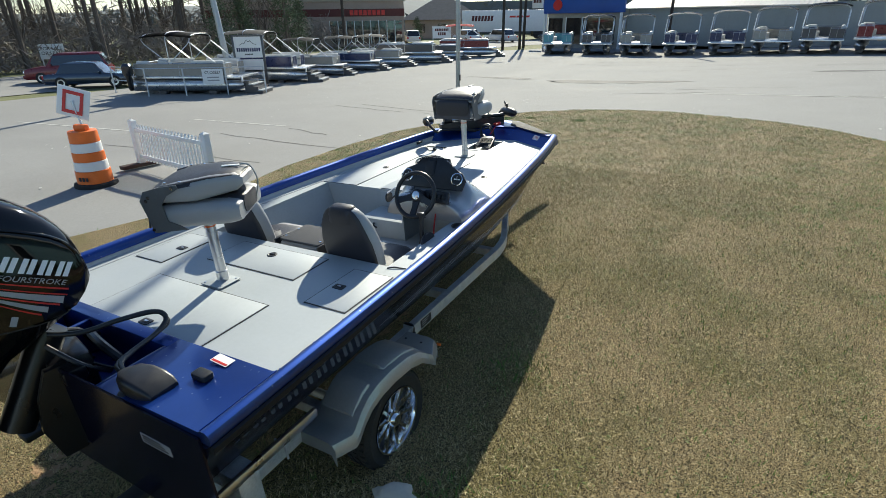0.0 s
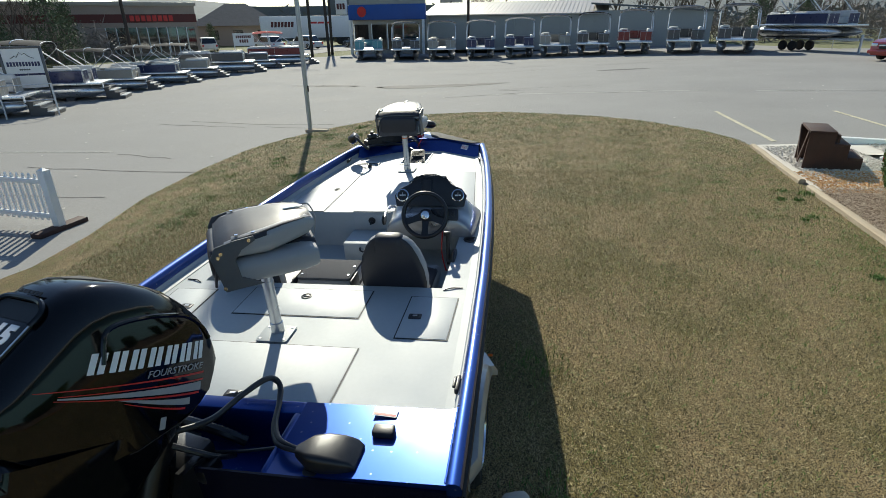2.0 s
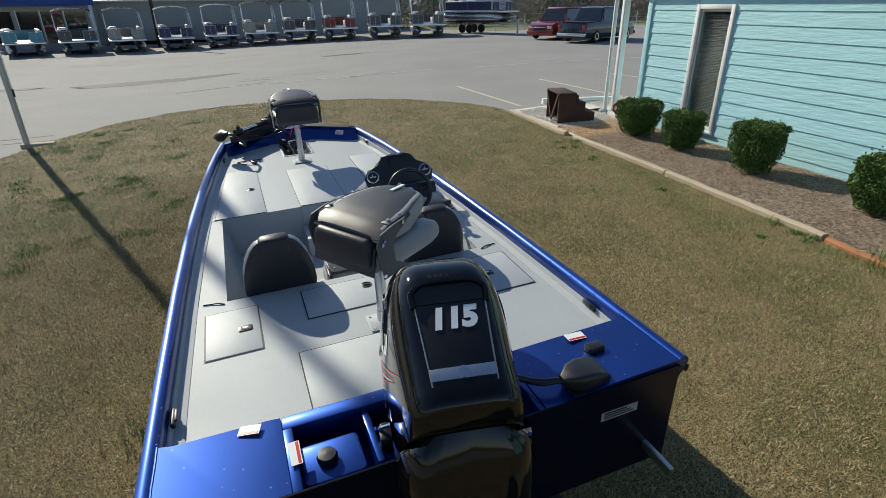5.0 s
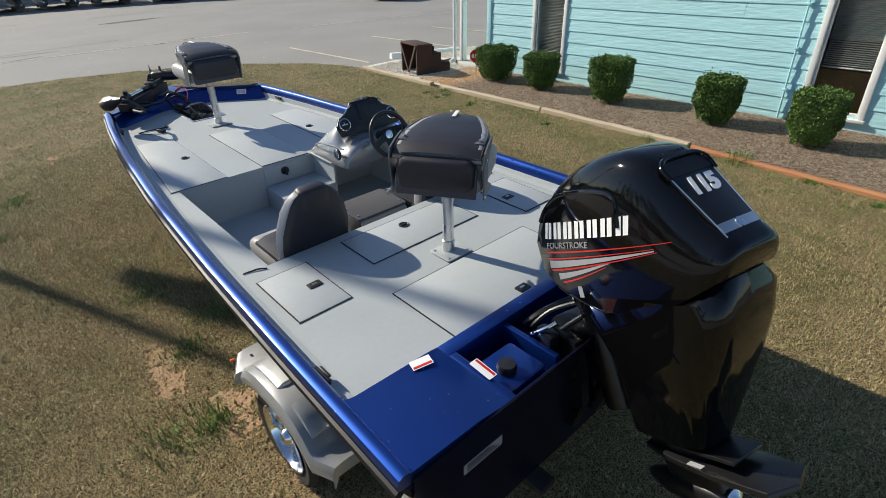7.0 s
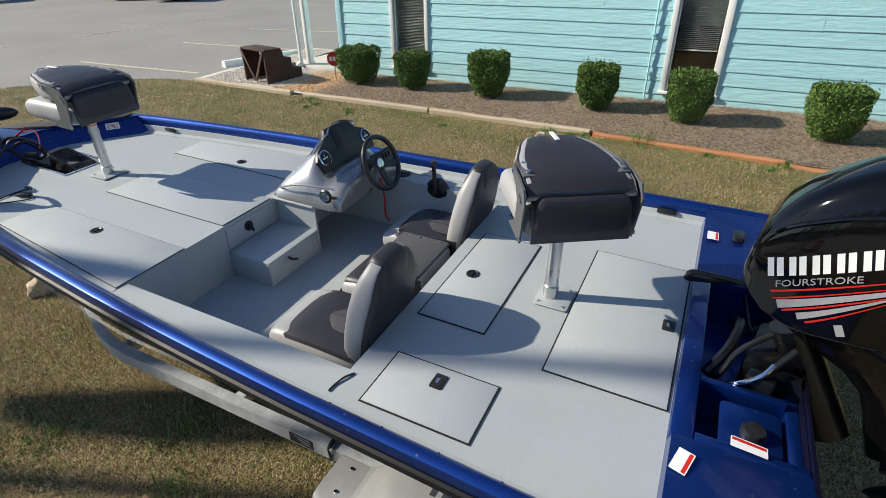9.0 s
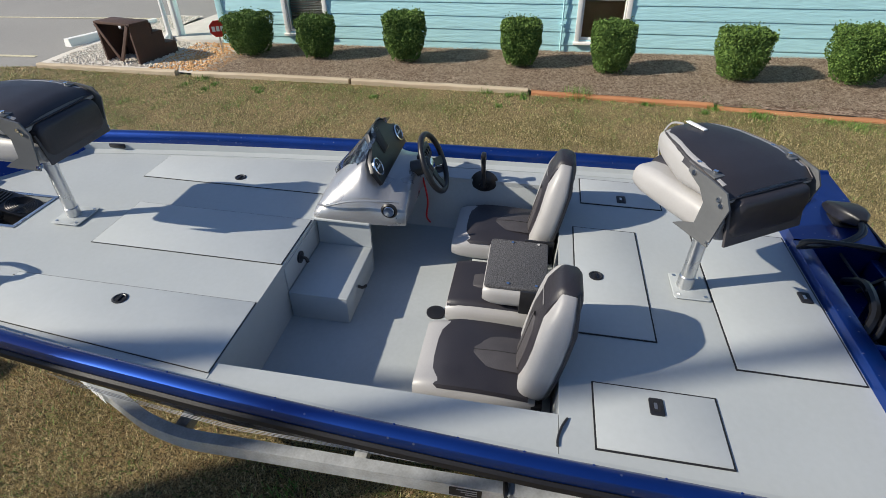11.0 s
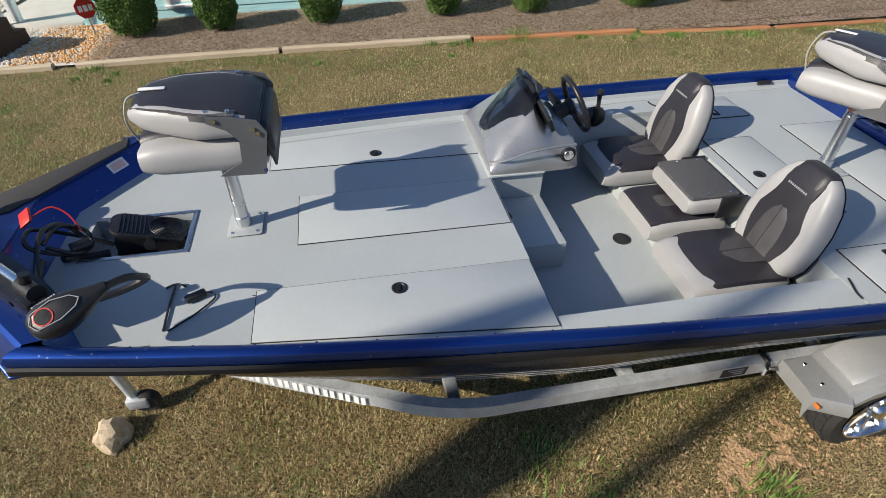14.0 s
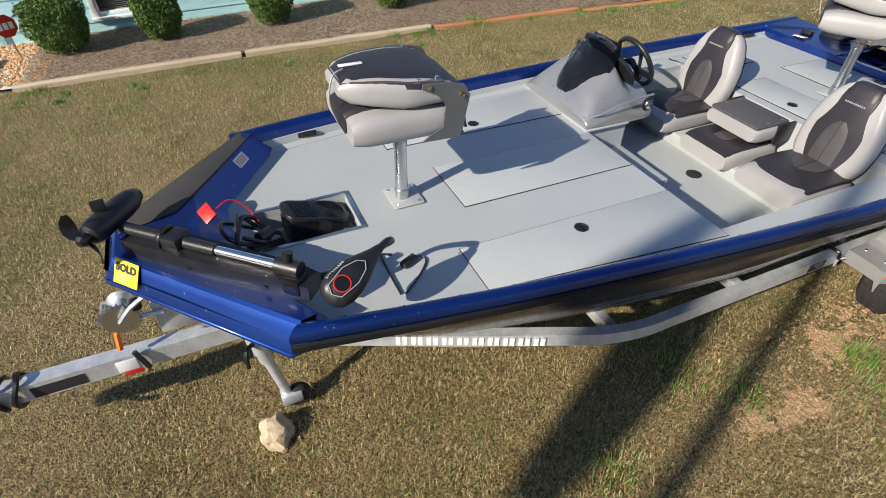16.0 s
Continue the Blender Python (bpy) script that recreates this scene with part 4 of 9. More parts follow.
for s in (-1, 1):
    vs = [1.587, 1.9, 2.3, 2.7, 2.91]
    part("side_tray", prism(B(), [(s * 0.83, v) for v in vs] + [(s * edge_u(v), v) for v in vs[::-1]], -0.03, -0.002), "deck", boat, "grey side ledge", smooth=False)
    part("side_wall", loft(B(), [[(s * 0.83, v, -0.031), (s * 0.85, v, -0.031), (s * 0.77, v, -0.34), (s * 0.75, v, -0.34)] for v in (1.587, 2.25, 2.91)]), "floor", boat, "grey sloping cockpit side", smooth=False)
part("cockpit_floor", prism(B(), [(-0.77, 1.55), (0.77, 1.55), (0.77, 2.93), (-0.77, 2.93)], -0.36, -0.33), "floor", boat, "grey cockpit floor", smooth=False)
part("front_bulkhead", loft(B(), [[(-0.77, v, -0.34), (0.77, v, -0.34), (0.84, v, -0.031), (-0.84, v, -0.031)] for v in (2.912, 2.94)]), "deck", boat, "grey bulkhead under the casting deck", smooth=False)
part("aft_bulkhead", loft(B(), [[(-0.77, v, -0.34), (0.77, v, -0.34), (0.84, v, -0.031), (-0.84, v, -0.031)] for v in (1.545, 1.584)]), "deck", boat, smooth=False)
part("seat_platform", span(B(), (-0.74, 1.586, -0.33), (0.74, 2.04, -0.235), 0.008), "deck", boat, "low grey seat platform")
box_step = part("storage_step", span(B(), (-0.21, 2.60, -0.33), (0.235, 2.908, -0.165), 0.006), "hatch", boat, "grey step box beside the console")
part("latch", tube(B(), curve_points([(-0.06, 2.59, -0.2), (-0.05, 2.57, -0.215), (-0.015, 2.565, -0.23)], 4), 0.008, 8), "plastic", box_step, "black T latch")
part("bulkhead_panel", span(B(), (-0.2, 2.905, -0.16), (0.2, 2.914, -0.02), 0.003), "hatch", boat, "small grey bulkhead hatch")
lt = part("round_latch", cyl(B(), (-0.03, 2.906, -0.075), (-0.03, 2.895, -0.075), 0.032, n=20), "plastic", boat, "black round turn latch")
part("turn_handle", tube(B(), [(-0.03, 2.893, -0.075), (-0.03, 2.872, -0.078), (-0.035, 2.86, -0.1)], 0.009, 8), "plastic", lt)


def hatch(pts, handle=None, kind="round", gap=0.0045, label="light grey deck hatch lid with dark gasket"):
    """A lid lying 3 mm proud of the deck, with a dark gap round it."""
    cx, cy = sum(p[0] for p in pts) / len(pts), sum(p[1] for p in pts) / len(pts)

    def grow(d):
        return [(x + d * (1 if x > cx else -1), y + d * (1 if y > cy else -1)) for x, y in pts]

    lid = part("hatch", prism(B(), grow(-gap), 0.002, 0.0065, 0.0018), "hatch", boat, label)
    part("gasket", prism(B(), grow(gap * 0.5), 0.0012, 0.0038), "gasket", lid, "dark rubber gasket", smooth=False)
    if handle:
        x, y = handle
        if kind == "round":
            h = part("handle", lathe(B(), [(0.033, 0.006), (0.034, 0.010), (0.027, 0.012), (0.022, 0.008), (0.001, 0.008)], Matrix.Translation((x, y, 0)), 20), "plastic", lid, "black flush pull")
            part("grip", box(B(), (x, y, 0.011), (0.04, 0.012, 0.005), 0.002), "satin", h)
        else:
            h = part("handle", prism(B(), rrect(x, y, 0.038, 0.026, 0.008, 3), 0.006, 0.0115, 0.002), "plastic", lid, "black recessed slam latch")
            part("grip", prism(B(), rrect(x, y, 0.024, 0.014, 0.004, 2), 0.0117, 0.0128), "gasket", h)
            part("inset", prism(B(), rrect(x, y + 0.004, 0.014, 0.006, 0.002, 2), 0.0128, 0.0135), "alu", h)
    return lid


def rect(u0, u1, v0, v1):
    return [(u0, v0), (u1, v0), (u1, v1), (u0, v1)]


hatch(rect(-0.20, 0.20, 2.918, 3.95), gap=0.0024)
hatch([(-0.885, 2.914), (-0.478, 2.914), (-0.478, 4.115), (-0.765, 4.115)], (-0.567, 3.52), gap=0.0022)
hatch([(0.478, 2.914), (0.885, 2.914), (0.765, 4.115), (0.478, 4.115)], (0.567, 3.52), gap=0.0022)
hatch(rect(-0.405, 0.402, 1.187, 1.512), (-0.012, 1.412))
hatch(rect(-0.50, 0.497, 0.428, 0.90), (0.0, 0.482), "slam")
hatch(rect(-0.953, -0.661, 1.015, 1.462), (-0.742, 1.236), "slam")
hatch(rect(0.661, 0.956, 1.010, 1.462), (0.733, 1.228), "slam")
part("seam", span(B(), (-0.503, 4.0, 0.0008), (-0.499, 4.13, 0.002)), "gasket", boat, smooth=False)
for s in (-1, 1):
    part("strap", tube(B(), curve_points([(s * 0.845, 1.555, 0.003), (s * 0.885, 1.575, 0.008), (s * 0.93, 1.588, 0.004), (s * 0.965, 1.59, 0.004)], 4), 0.0045, 6), "plastic", boat, "black bungee strap end")
for (u, v) in ((-0.015, 0.99), (0.0, 4.197)):
    pl = part("seat_base_plate", prism(B(), rrect(u, v, 0.092, 0.08, 0.012, 3), 0.007, 0.012, 0.002), "deck", boat, "grey pedestal plate with bolts")
    for dx in (-0.07, 0.07):
        for dy in (-0.058, 0.058):
            part("bolt", cyl(B(), (u + dx, v + dy, 0.012), (u + dx, v + dy, 0.015), 0.007, n=8), "alu", pl)
for u, v, r in ((-0.05, 2.18, 0.05),):
    d = part("floor_drain", lathe(B(), [(r, -0.329), (r, -0.323), (r * 0.8, -0.321), (0.001, -0.323)], Matrix.Translation((u, v, 0)), 20), "plastic", boat, "black floor drain")
part("cup_holder", lathe(B(), [(0.05, -0.001), (0.052, 0.006), (0.042, 0.008), (0.038, -0.001), (0.001, -0.001)], Matrix.Translation((0.92, 2.35, 0)), 20), "plastic", boat, "black cup holder in the ledge")
for s, v in ((1, 0.62), (-1, 0.62), (-1, 4.5), (1, 4.5)):
    b = edge_u(v, 0.10)
    c = part("cleat", box(B(), (s * (b + 0.012), v, 0.035), (0.02, 0.11, 0.03), 0.006), "plastic", boat, "black folding cleat")
    part("cleat_horn", box(B(), (s * (b - 0.002), v, 0.048), (0.014, 0.075, 0.012), 0.004), "plastic", c)

WALL_LABEL = Matrix.Translation((0.55, 4.895, 0.075)) @ Vector((-0.42, -0.62, 0.66)).to_track_quat("Z", "Y").to_matrix().to_4x4()
# Stern platform with splash well
for s, w in ((1, 0.42), (-1, 0.64)):
    bm = B()
    o = edge_u(0.43, 0.058)
    A = (s * o, 0.40, 0.092)
    Bq = (s * (edge_u(0, 0.058)), 0.0, 0.094)
    C = (s * 0.80, 0.0, 0.085)
    D = (s * 0.62 if s > 0 else s * 0.68, 0.41, 0.06)
    E_ = (s * w, 0.0, 0.058)
    F = (s * w, 0.41, 0.055)
    Aa = (s * (o - 0.05), 0.41, 0.07)
    va = [bm.verts.new(p) for p in (A, Bq, C, D, E_, F, Aa)]
    foot = [bm.verts.new((p[0], 0.418, -0.005)) for p in (A, Aa, D, F)]
    for a, b, c, d in ((0, 6, 1, 0), (6, 3, 2, 1), (3, 5, 3, 2)):
        bm.faces.new((va[a], va[b], foot[c], foot[d]))
    bm.faces.new((va[0], va[1], va[2], va[6]))
    bm.faces.new((va[6], va[2], va[3]))
    bm.faces.new((va[3], va[2], va[4], va[5]))
    lo = [bm.verts.new((p[0], p[1], -0.03)) for p in (Bq, C, E_)]
    bm.faces.new((va[1], va[2], lo[1], lo[0]))
    bm.faces.new((va[2], va[4], lo[2], lo[1]))
    bmesh.ops.recalc_face_normals(bm, faces=bm.faces)
    part("stern_platform", bm, "blue", boat, "metallic blue stern platform", angle=8)
    rw = random.Random(40 + s)
    bead = [(s * (beam(v) - 0.060 + rw.uniform(-0.001, 0.001)), v, 0.0935) for v in np.linspace(0.01, 0.40, 34)]
    part("weld_bead", tube(B(), bead, 0.0042, 6), "blue", boat, "rippled weld along the platform's edge")
    plate = part("transom_label", span(B(), (s * 0.80 - 0.10, -0.0150, -0.115), (s * 0.80 + 0.10, -0.0125, -0.065), 0.0008), "greyprint", boat, "pale capacity label on the transom", smooth=False)
    for k in range(3):
        part("print_line", span(B(), (s * 0.80 - 0.085, -0.0162, -0.079 - k * 0.013), (s * 0.80 + 0.04 + 0.02 * k, -0.0152, -0.07 - k * 0.014)), "ink", plate, smooth=False)
well = part("splash_well", span(B(), (-0.60, 0.0, -0.24), (0.39, 0.34, -0.16)), "blue", boat, "deep blue splash well with partition")
for a, b, r in (((-0.64, 0.34, -0.2), (0.42, 0.418, 0.052), 0.01), ((-0.64, 0.0, -0.2), (-0.60, 0.34, 0.054), 0.006), ((-0.31, 0.045, -0.16), (-0.28, 0.34, 0.03), 0.006), ((0.39, 0.0, -0.2), (0.42, 0.34, 0.054), 0.006), ((-0.60, -0.002, -0.16), (0.39, 0.045, 0.0), 0.01)):
    part("well_wall", span(B(), a, b, r), "blue", well)
part("filler_shelf", prism(B(), rrect(-0.47, 0.16, 0.12, 0.10, 0.02, 3), -0.03, 0.005, 0.004), "blue", boat)
part("filler_cap", lathe(B(), [(0.04, 0.005), (0.043, 0.025), (0.036, 0.042), (0.001, 0.046)], Matrix.Translation((-0.49, 0.155, 0)), 20), "plastic", boat, "black fuel filler cap")
part("transom_skirt", span(B(), (-1.12, -0.012, -0.5), (1.12, -0.002, 0.07)), "hull", boat, "black transom", smooth=False)
part("stern_vent", prism(B(), rrect(0.825, 0.24, 0.045, 0.028, 0.012, 3), 0.078, 0.104, 0.006), "plastic", boat, "black flush stern light socket")
for i, (u, v, z, r, sx, sy) in enumerate(((0.80, 0.362, 0.077, 0, 0.072, 0.028), (-0.763, 0.370, 0.075, -16, 0.062, 0.026), (-0.605, 0.18, 0.0685, 90, 0.078, 0.022))):
    lab = part("warning_label", moved(prism(B(), rrect(0, 0, sx / 1.4, sy, 0.003, 2), 0, 0.0015), pose(u, v, z, 0, 4 if u > 0 else -5, r)), "label", boat, "white warning label with red band")
    part("red_band", moved(span(B(), (-sx / 1.4 + 0.004, -sy + 0.004, 0.0016), (sx / 1.4 - 0.004, -sy + 0.016, 0.0022)), pose(u, v, z, 0, 4 if u > 0 else -5, r)), "red", lab, smooth=False)
lab = part("warning_label", moved(prism(B(), rrect(0, 0, 0.05, 0.028, 0.003, 2), 0, 0.0015), WALL_LABEL), "label", boat, "white warning label on the bow wall")
for k in range(4):
    part("print_line", moved(span(B(), (-0.04, 0.012 - k * 0.01, 0.0016), (0.04, 0.016 - k * 0.01, 0.002)), WALL_LABEL), "red", lab, smooth=False)

# Side graphics: plain slanted marks and thin stripes
for s in (-1, 1):
    m = Matrix.Translation((s * 1.074, 0.62, -0.085)) @ Matrix.Rotation(radians(90 * s - 2.2 * s), 4, "Z") @ Matrix.Rotation(radians(57), 4, "X")
    for k in range(10):
        part("side_mark", bars(B(), m @ Matrix.Translation(((k - 4.5) * 0.095, 0, 0)), 2, 0.082, 0.062, 0.3, 0.45), "hullprint", boat, "plain grey letter-sized mark")
    for k in range(3):
        pts = []
        for j in range(14):
            v = 1.2 + k * 0.12 + j * (0.19 - k * 0.012)
            x = lerp_table(v, HT, H_S) + 0.008
            zz = lerp_table(v, HT, H_SZ) + 0.03 - 0.018 * k + 0.03 * math.sin(j * 0.4)
            b = lerp_table(v, HT, H_B)
            t = rail_top(v) - 0.11
            q = (zz - lerp_table(v, HT, H_SZ)) / (t - lerp_table(v, HT, H_SZ))
            pts.append((s * (x + (b - 0.03 - x) * max(q, -0.2) + 0.006), v, zz))
        part("side_stripe", tube(B(), pts, 0.0012, 4), "greyprint", boat, "thin silver side stripe")

# ---- trailer ----
trailer = thing("boat_trailer", BOAT, "galvanised single-axle boat trailer with silver fenders", "trailer")


def beam_bar(bm, path, w, z0, z1):
    """A box section along a plan line."""
    P = [Vector(p) for p in path]
    rows = []
    for i, p in enumerate(P):
        d = (P[min(i + 1, len(P) - 1)] - P[max(i - 1, 0)])
        d.z = 0
        d.normalize()
        s = Vector((-d.y, d.x, 0)) * w / 2
        rows.append([tuple(p + s + Vector((0, 0, z0))), tuple(p - s + Vector((0, 0, z0))), tuple(p - s + Vector((0, 0, z1))), tuple(p + s + Vector((0, 0, z1)))])
    return loft(bm, rows)


for s in (-1, 1):
    path = [(s * 0.84, 0.20, 0), (s * 0.84, 2.95, 0)] + [tuple(p) for p in curve_points([(s * 0.84, 3.0, 0), (s * 0.838, 3.2, 0), (s * 0.795, 3.42, 0), (s * 0.69, 3.68, 0), (s * 0.51, 4.11, 0), (s * 0.37, 4.42, 0)], 5)] + [(s * 0.07, 5.10, 0)]
    fr = part("frame_rail", beam_bar(B(), path, 0.055, -0.607, -0.526), "galv", trailer, "galvanised frame rail")
    d = Vector((-s * 0.43, 0.96, 0)).normalized() * s
    out = d.cross(Vector((0, 0, 1))).normalized()
    side = Matrix.Translation(Vector((s * 0.533, 4.055, -0.5665)) + out * 0.0285) @ Matrix((d, Vector((0, 0, 1)), out)).transposed().to_4x4()
    for k in range(10):
        part("rail_mark", bars(B(), side @ Matrix.Translation(((k - 4.5) * 0.078, 0, 0)), 2, 0.068, 0.054, 0.0, 0.32), "label", fr, "plain white letter-sized mark")
    lab = part("rail_label", span(B(), (s * 0.868, 1.83, -0.598), (s * 0.8692, 1.97, -0.535)), "ink", fr, "dark blue-black data label", smooth=False)
    for k in range(3):
        part("print_line", span(B(), (s * 0.8690, 1.85, -0.551 - k * 0.016), (s * 0.8702, 1.94 - 0.02 * k, -0.545 - k * 0.016)), "greyprint", lab, smooth=False)
    part("tie_down_strap", tube(B(), curve_points([(s * 0.80, 1.735, -0.518), (s * 0.845, 1.735, -0.514), (s * 0.872, 1.73, -0.522), (s * 0.878, 1.72, -0.56), (s * 0.90, 1.70, -0.545)], 4), 0.011, 6), "satin", trailer, "dark strap round the frame rail")
    for v in (1.72, 0.52):
        part("u_bolt", tube(B(), [(s * 0.805, v, -0.62), (s * 0.805, v, -0.518), (s * 0.875, v, -0.518), (s * 0.875, v, -0.62)], 0.007, 6), "galv", fr)
    bunk = part("bunk", span(B(), (s * 0.42, -0.1, -0.545), (s * 0.52, 2.7, -0.505), 0.01), "gasket", trailer, "dark carpeted bunk board")
    for v in (0.3, 1.5, 2.6):
        part("bunk_bracket", span(B(), (s * 0.45, v - 0.03, -0.62), (s * 0.49, v + 0.03, -0.545)), "galv", bunk)
    part("side_guide", span(B(), (s * 0.868, 0.15, -0.61), (s * 1.0, 0.27, -0.36), 0.012), "galv", trailer, "galvanised side guide bracket")
    part("guide_board", span(B(), (s * 0.975, -0.2, -0.40), (s * 1.0, 0.66, -0.35), 0.006), "alu", trailer, "aluminium side guide strip")
for v in (0.26, 0.9, 2.4, 3.3):
    w = 0.81 if v < 3 else 0.79
    part("cross_member", span(B(), (-w, v - 0.03, -0.675), (w, v + 0.03, -0.607), 0.004), "galv", trailer)
part("axle", cyl(B(), (-0.98, 1.14, -0.79), (0.98, 1.14, -0.79), 0.03), "galv", trailer)
part("tongue", beam_bar(B(), [(0, 3.9, 0.17), (0, 5.2, 0.185), (0, 6.55, 0.185)], 0.075, -0.79, -0.69), "galv", trailer, "galvanised tongue")
cp = part("coupler", beam_bar(B(), [(0, 6.5, 0.185), (0, 6.62, 0.20), (0, 6.85, 0.20)], 0.085, -0.77, -0.70), "galv", trailer, "galvanised ball coupler")
part("coupler_latch", tube(B(), curve_points([(0, 6.55, -0.495), (0.0, 6.62, -0.445), (0, 6.74, -0.455)], 4), 0.012, 6), "satin", cp)
part("coiled_cable", tube(B(), [(0.062 * math.cos(a), 6.06 + 0.016 * a / 1.5 + 0.012 * math.sin(a * 2.3), -0.555 + 0.085 * math.sin(a)) for a in [0.35 * k for k in range(64)]], 0.013, 6), "satin", trailer, "black cable coiled round the tongue")
part("cable_tail", tube(B(), curve_points([(0.06, 6.3, -0.575), (0.10, 6.42, -0.655), (0.02, 6.5, -0.675), (-0.09, 6.42, -0.615)], 5), 0.012, 6), "satin", trailer)
for v in (5.88, 5.99):
    part("data_label", span(B(), (-0.0395, v - 0.06, -0.595), (-0.038, v + 0.05, -0.53)), "ink", trailer, "dark data label", smooth=False)
# winch post
wp = part("winch_post", beam_bar(B(), [(0, 5.10, 0.10), (0, 5.42, 0.31)], 0.07, -0.66, -0.56), "galv", trailer, "galvanised winch post")
part("post_plate", span(B(), (-0.05, 5.285, -0.41), (0.05, 5.445, -0.21), 0.01), "galv", wp)
wn2 = part("winch", lathe(B(), [(0.03, -0.06), (0.055, -0.05), (0.03, -0.03), (0.03, 0.03), (0.055, 0.05), (0.03, 0.06)], Matrix.Translation((0, 5.565, -0.23)) @ Matrix.Rotation(radians(90), 4, "Y"), 20), "galv", trailer, "galvanised winch with gear and crank")
part("gear", lathe(B(), [(0.02, -0.085), (0.075, -0.085), (0.075, -0.07), (0.02, -0.07)], Matrix.Translation((0, 5.565, -0.23)) @ Matrix.Rotation(radians(90), 4, "Y"), 26), "alu", wn2)
for k in range(22):
    a = 2 * math.pi * k / 22
    part("gear_tooth", box(B(), (-0.0775, 5.565 + 0.079 * math.cos(a), -0.23 + 0.079 * math.sin(a)), (0.014, 0.012, 0.009), 0, Euler((a, 0, 0)).to_matrix()), "alu", wn2, smooth=False)
part("pinion", lathe(B(), [(0.008, -0.095), (0.028, -0.095), (0.028, -0.068), (0.008, -0.068)], Matrix.Translation((0, 5.485, -0.165)) @ Matrix.Rotation(radians(90), 4, "Y"), 14), "satin", wn2, "small dark pinion")
part("winch_frame", tube(B(), [(-0.065, 5.395, -0.26), (-0.065, 5.645, -0.24), (0.065, 5.645, -0.24), (0.065, 5.395, -0.26)], 0.012, 6), "galv", wn2)
part("crank", tube(B(), curve_points([(-0.1, 5.565, -0.23), (-0.11, 5.495, -0.15), (-0.11, 5.395, -0.09)], 4), 0.011, 6), "galv", wn2)
part("winch_hook_strap", tube(B(), curve_points([(-0.01, 5.605, -0.29), (-0.03, 5.625, -0.37), (-0.045, 5.635, -0.44)], 4), 0.013, 4), "orange", trailer, "orange winch strap end")
part("winch_handle", tube(B(), curve_points([(-0.05, 5.59, -0.475), (-0.06, 5.57, -0.535), (-0.055, 5.56, -0.595)], 4), 0.014, 6), "plastic", trailer)
part("tongue_label", span(B(), (-0.042, 5.6, -0.595), (-0.0385, 5.69, -0.525), 0.001), "label", trailer, "white and red tongue label")
part("reflector", span(B(), (-0.043, 5.59, -0.625), (-0.0385, 5.67, -0.6), 0.001), "red", trailer, "red reflector")
# jack
jk = part("jack", tube(B(), [(-0.17, 5.06, -0.50), (-0.205, 4.985, -0.93)], 0.027, 14), "galv", trailer, "galvanised swivel jack with wheel")
part("jack_collar", cyl(B(), (-0.172, 5.056, -0.52), (-0.18, 5.035, -0.66), 0.036, n=14), "galv", jk)
part("jack_bracket", span(B(), (-0.16, 5.0, -0.64), (-0.03, 5.09, -0.54), 0.005), "galv", jk)
part("jack_crank", tube(B(), curve_points([(-0.17, 5.06, -0.52), (-0.24, 5.11, -0.50), (-0.27, 5.12, -0.58)], 4), 0.012, 6), "satin", jk)
part("jack_fork", span(B(), (-0.25, 4.91, -1.0), (-0.175, 5.02, -0.925), 0.008), "galv", jk)
part("jack_wheel", lathe(B(), [(0.02, -0.03), (0.062, -0.03), (0.07, -0.015), (0.07, 0.015), (0.062, 0.03), (0.02, 0.03)], Matrix.Translation((-0.205, 4.93, -0.985)) @ Matrix.Rotation(radians(90), 4, "Y"), 20), "rubber", jk, "black jack wheel")

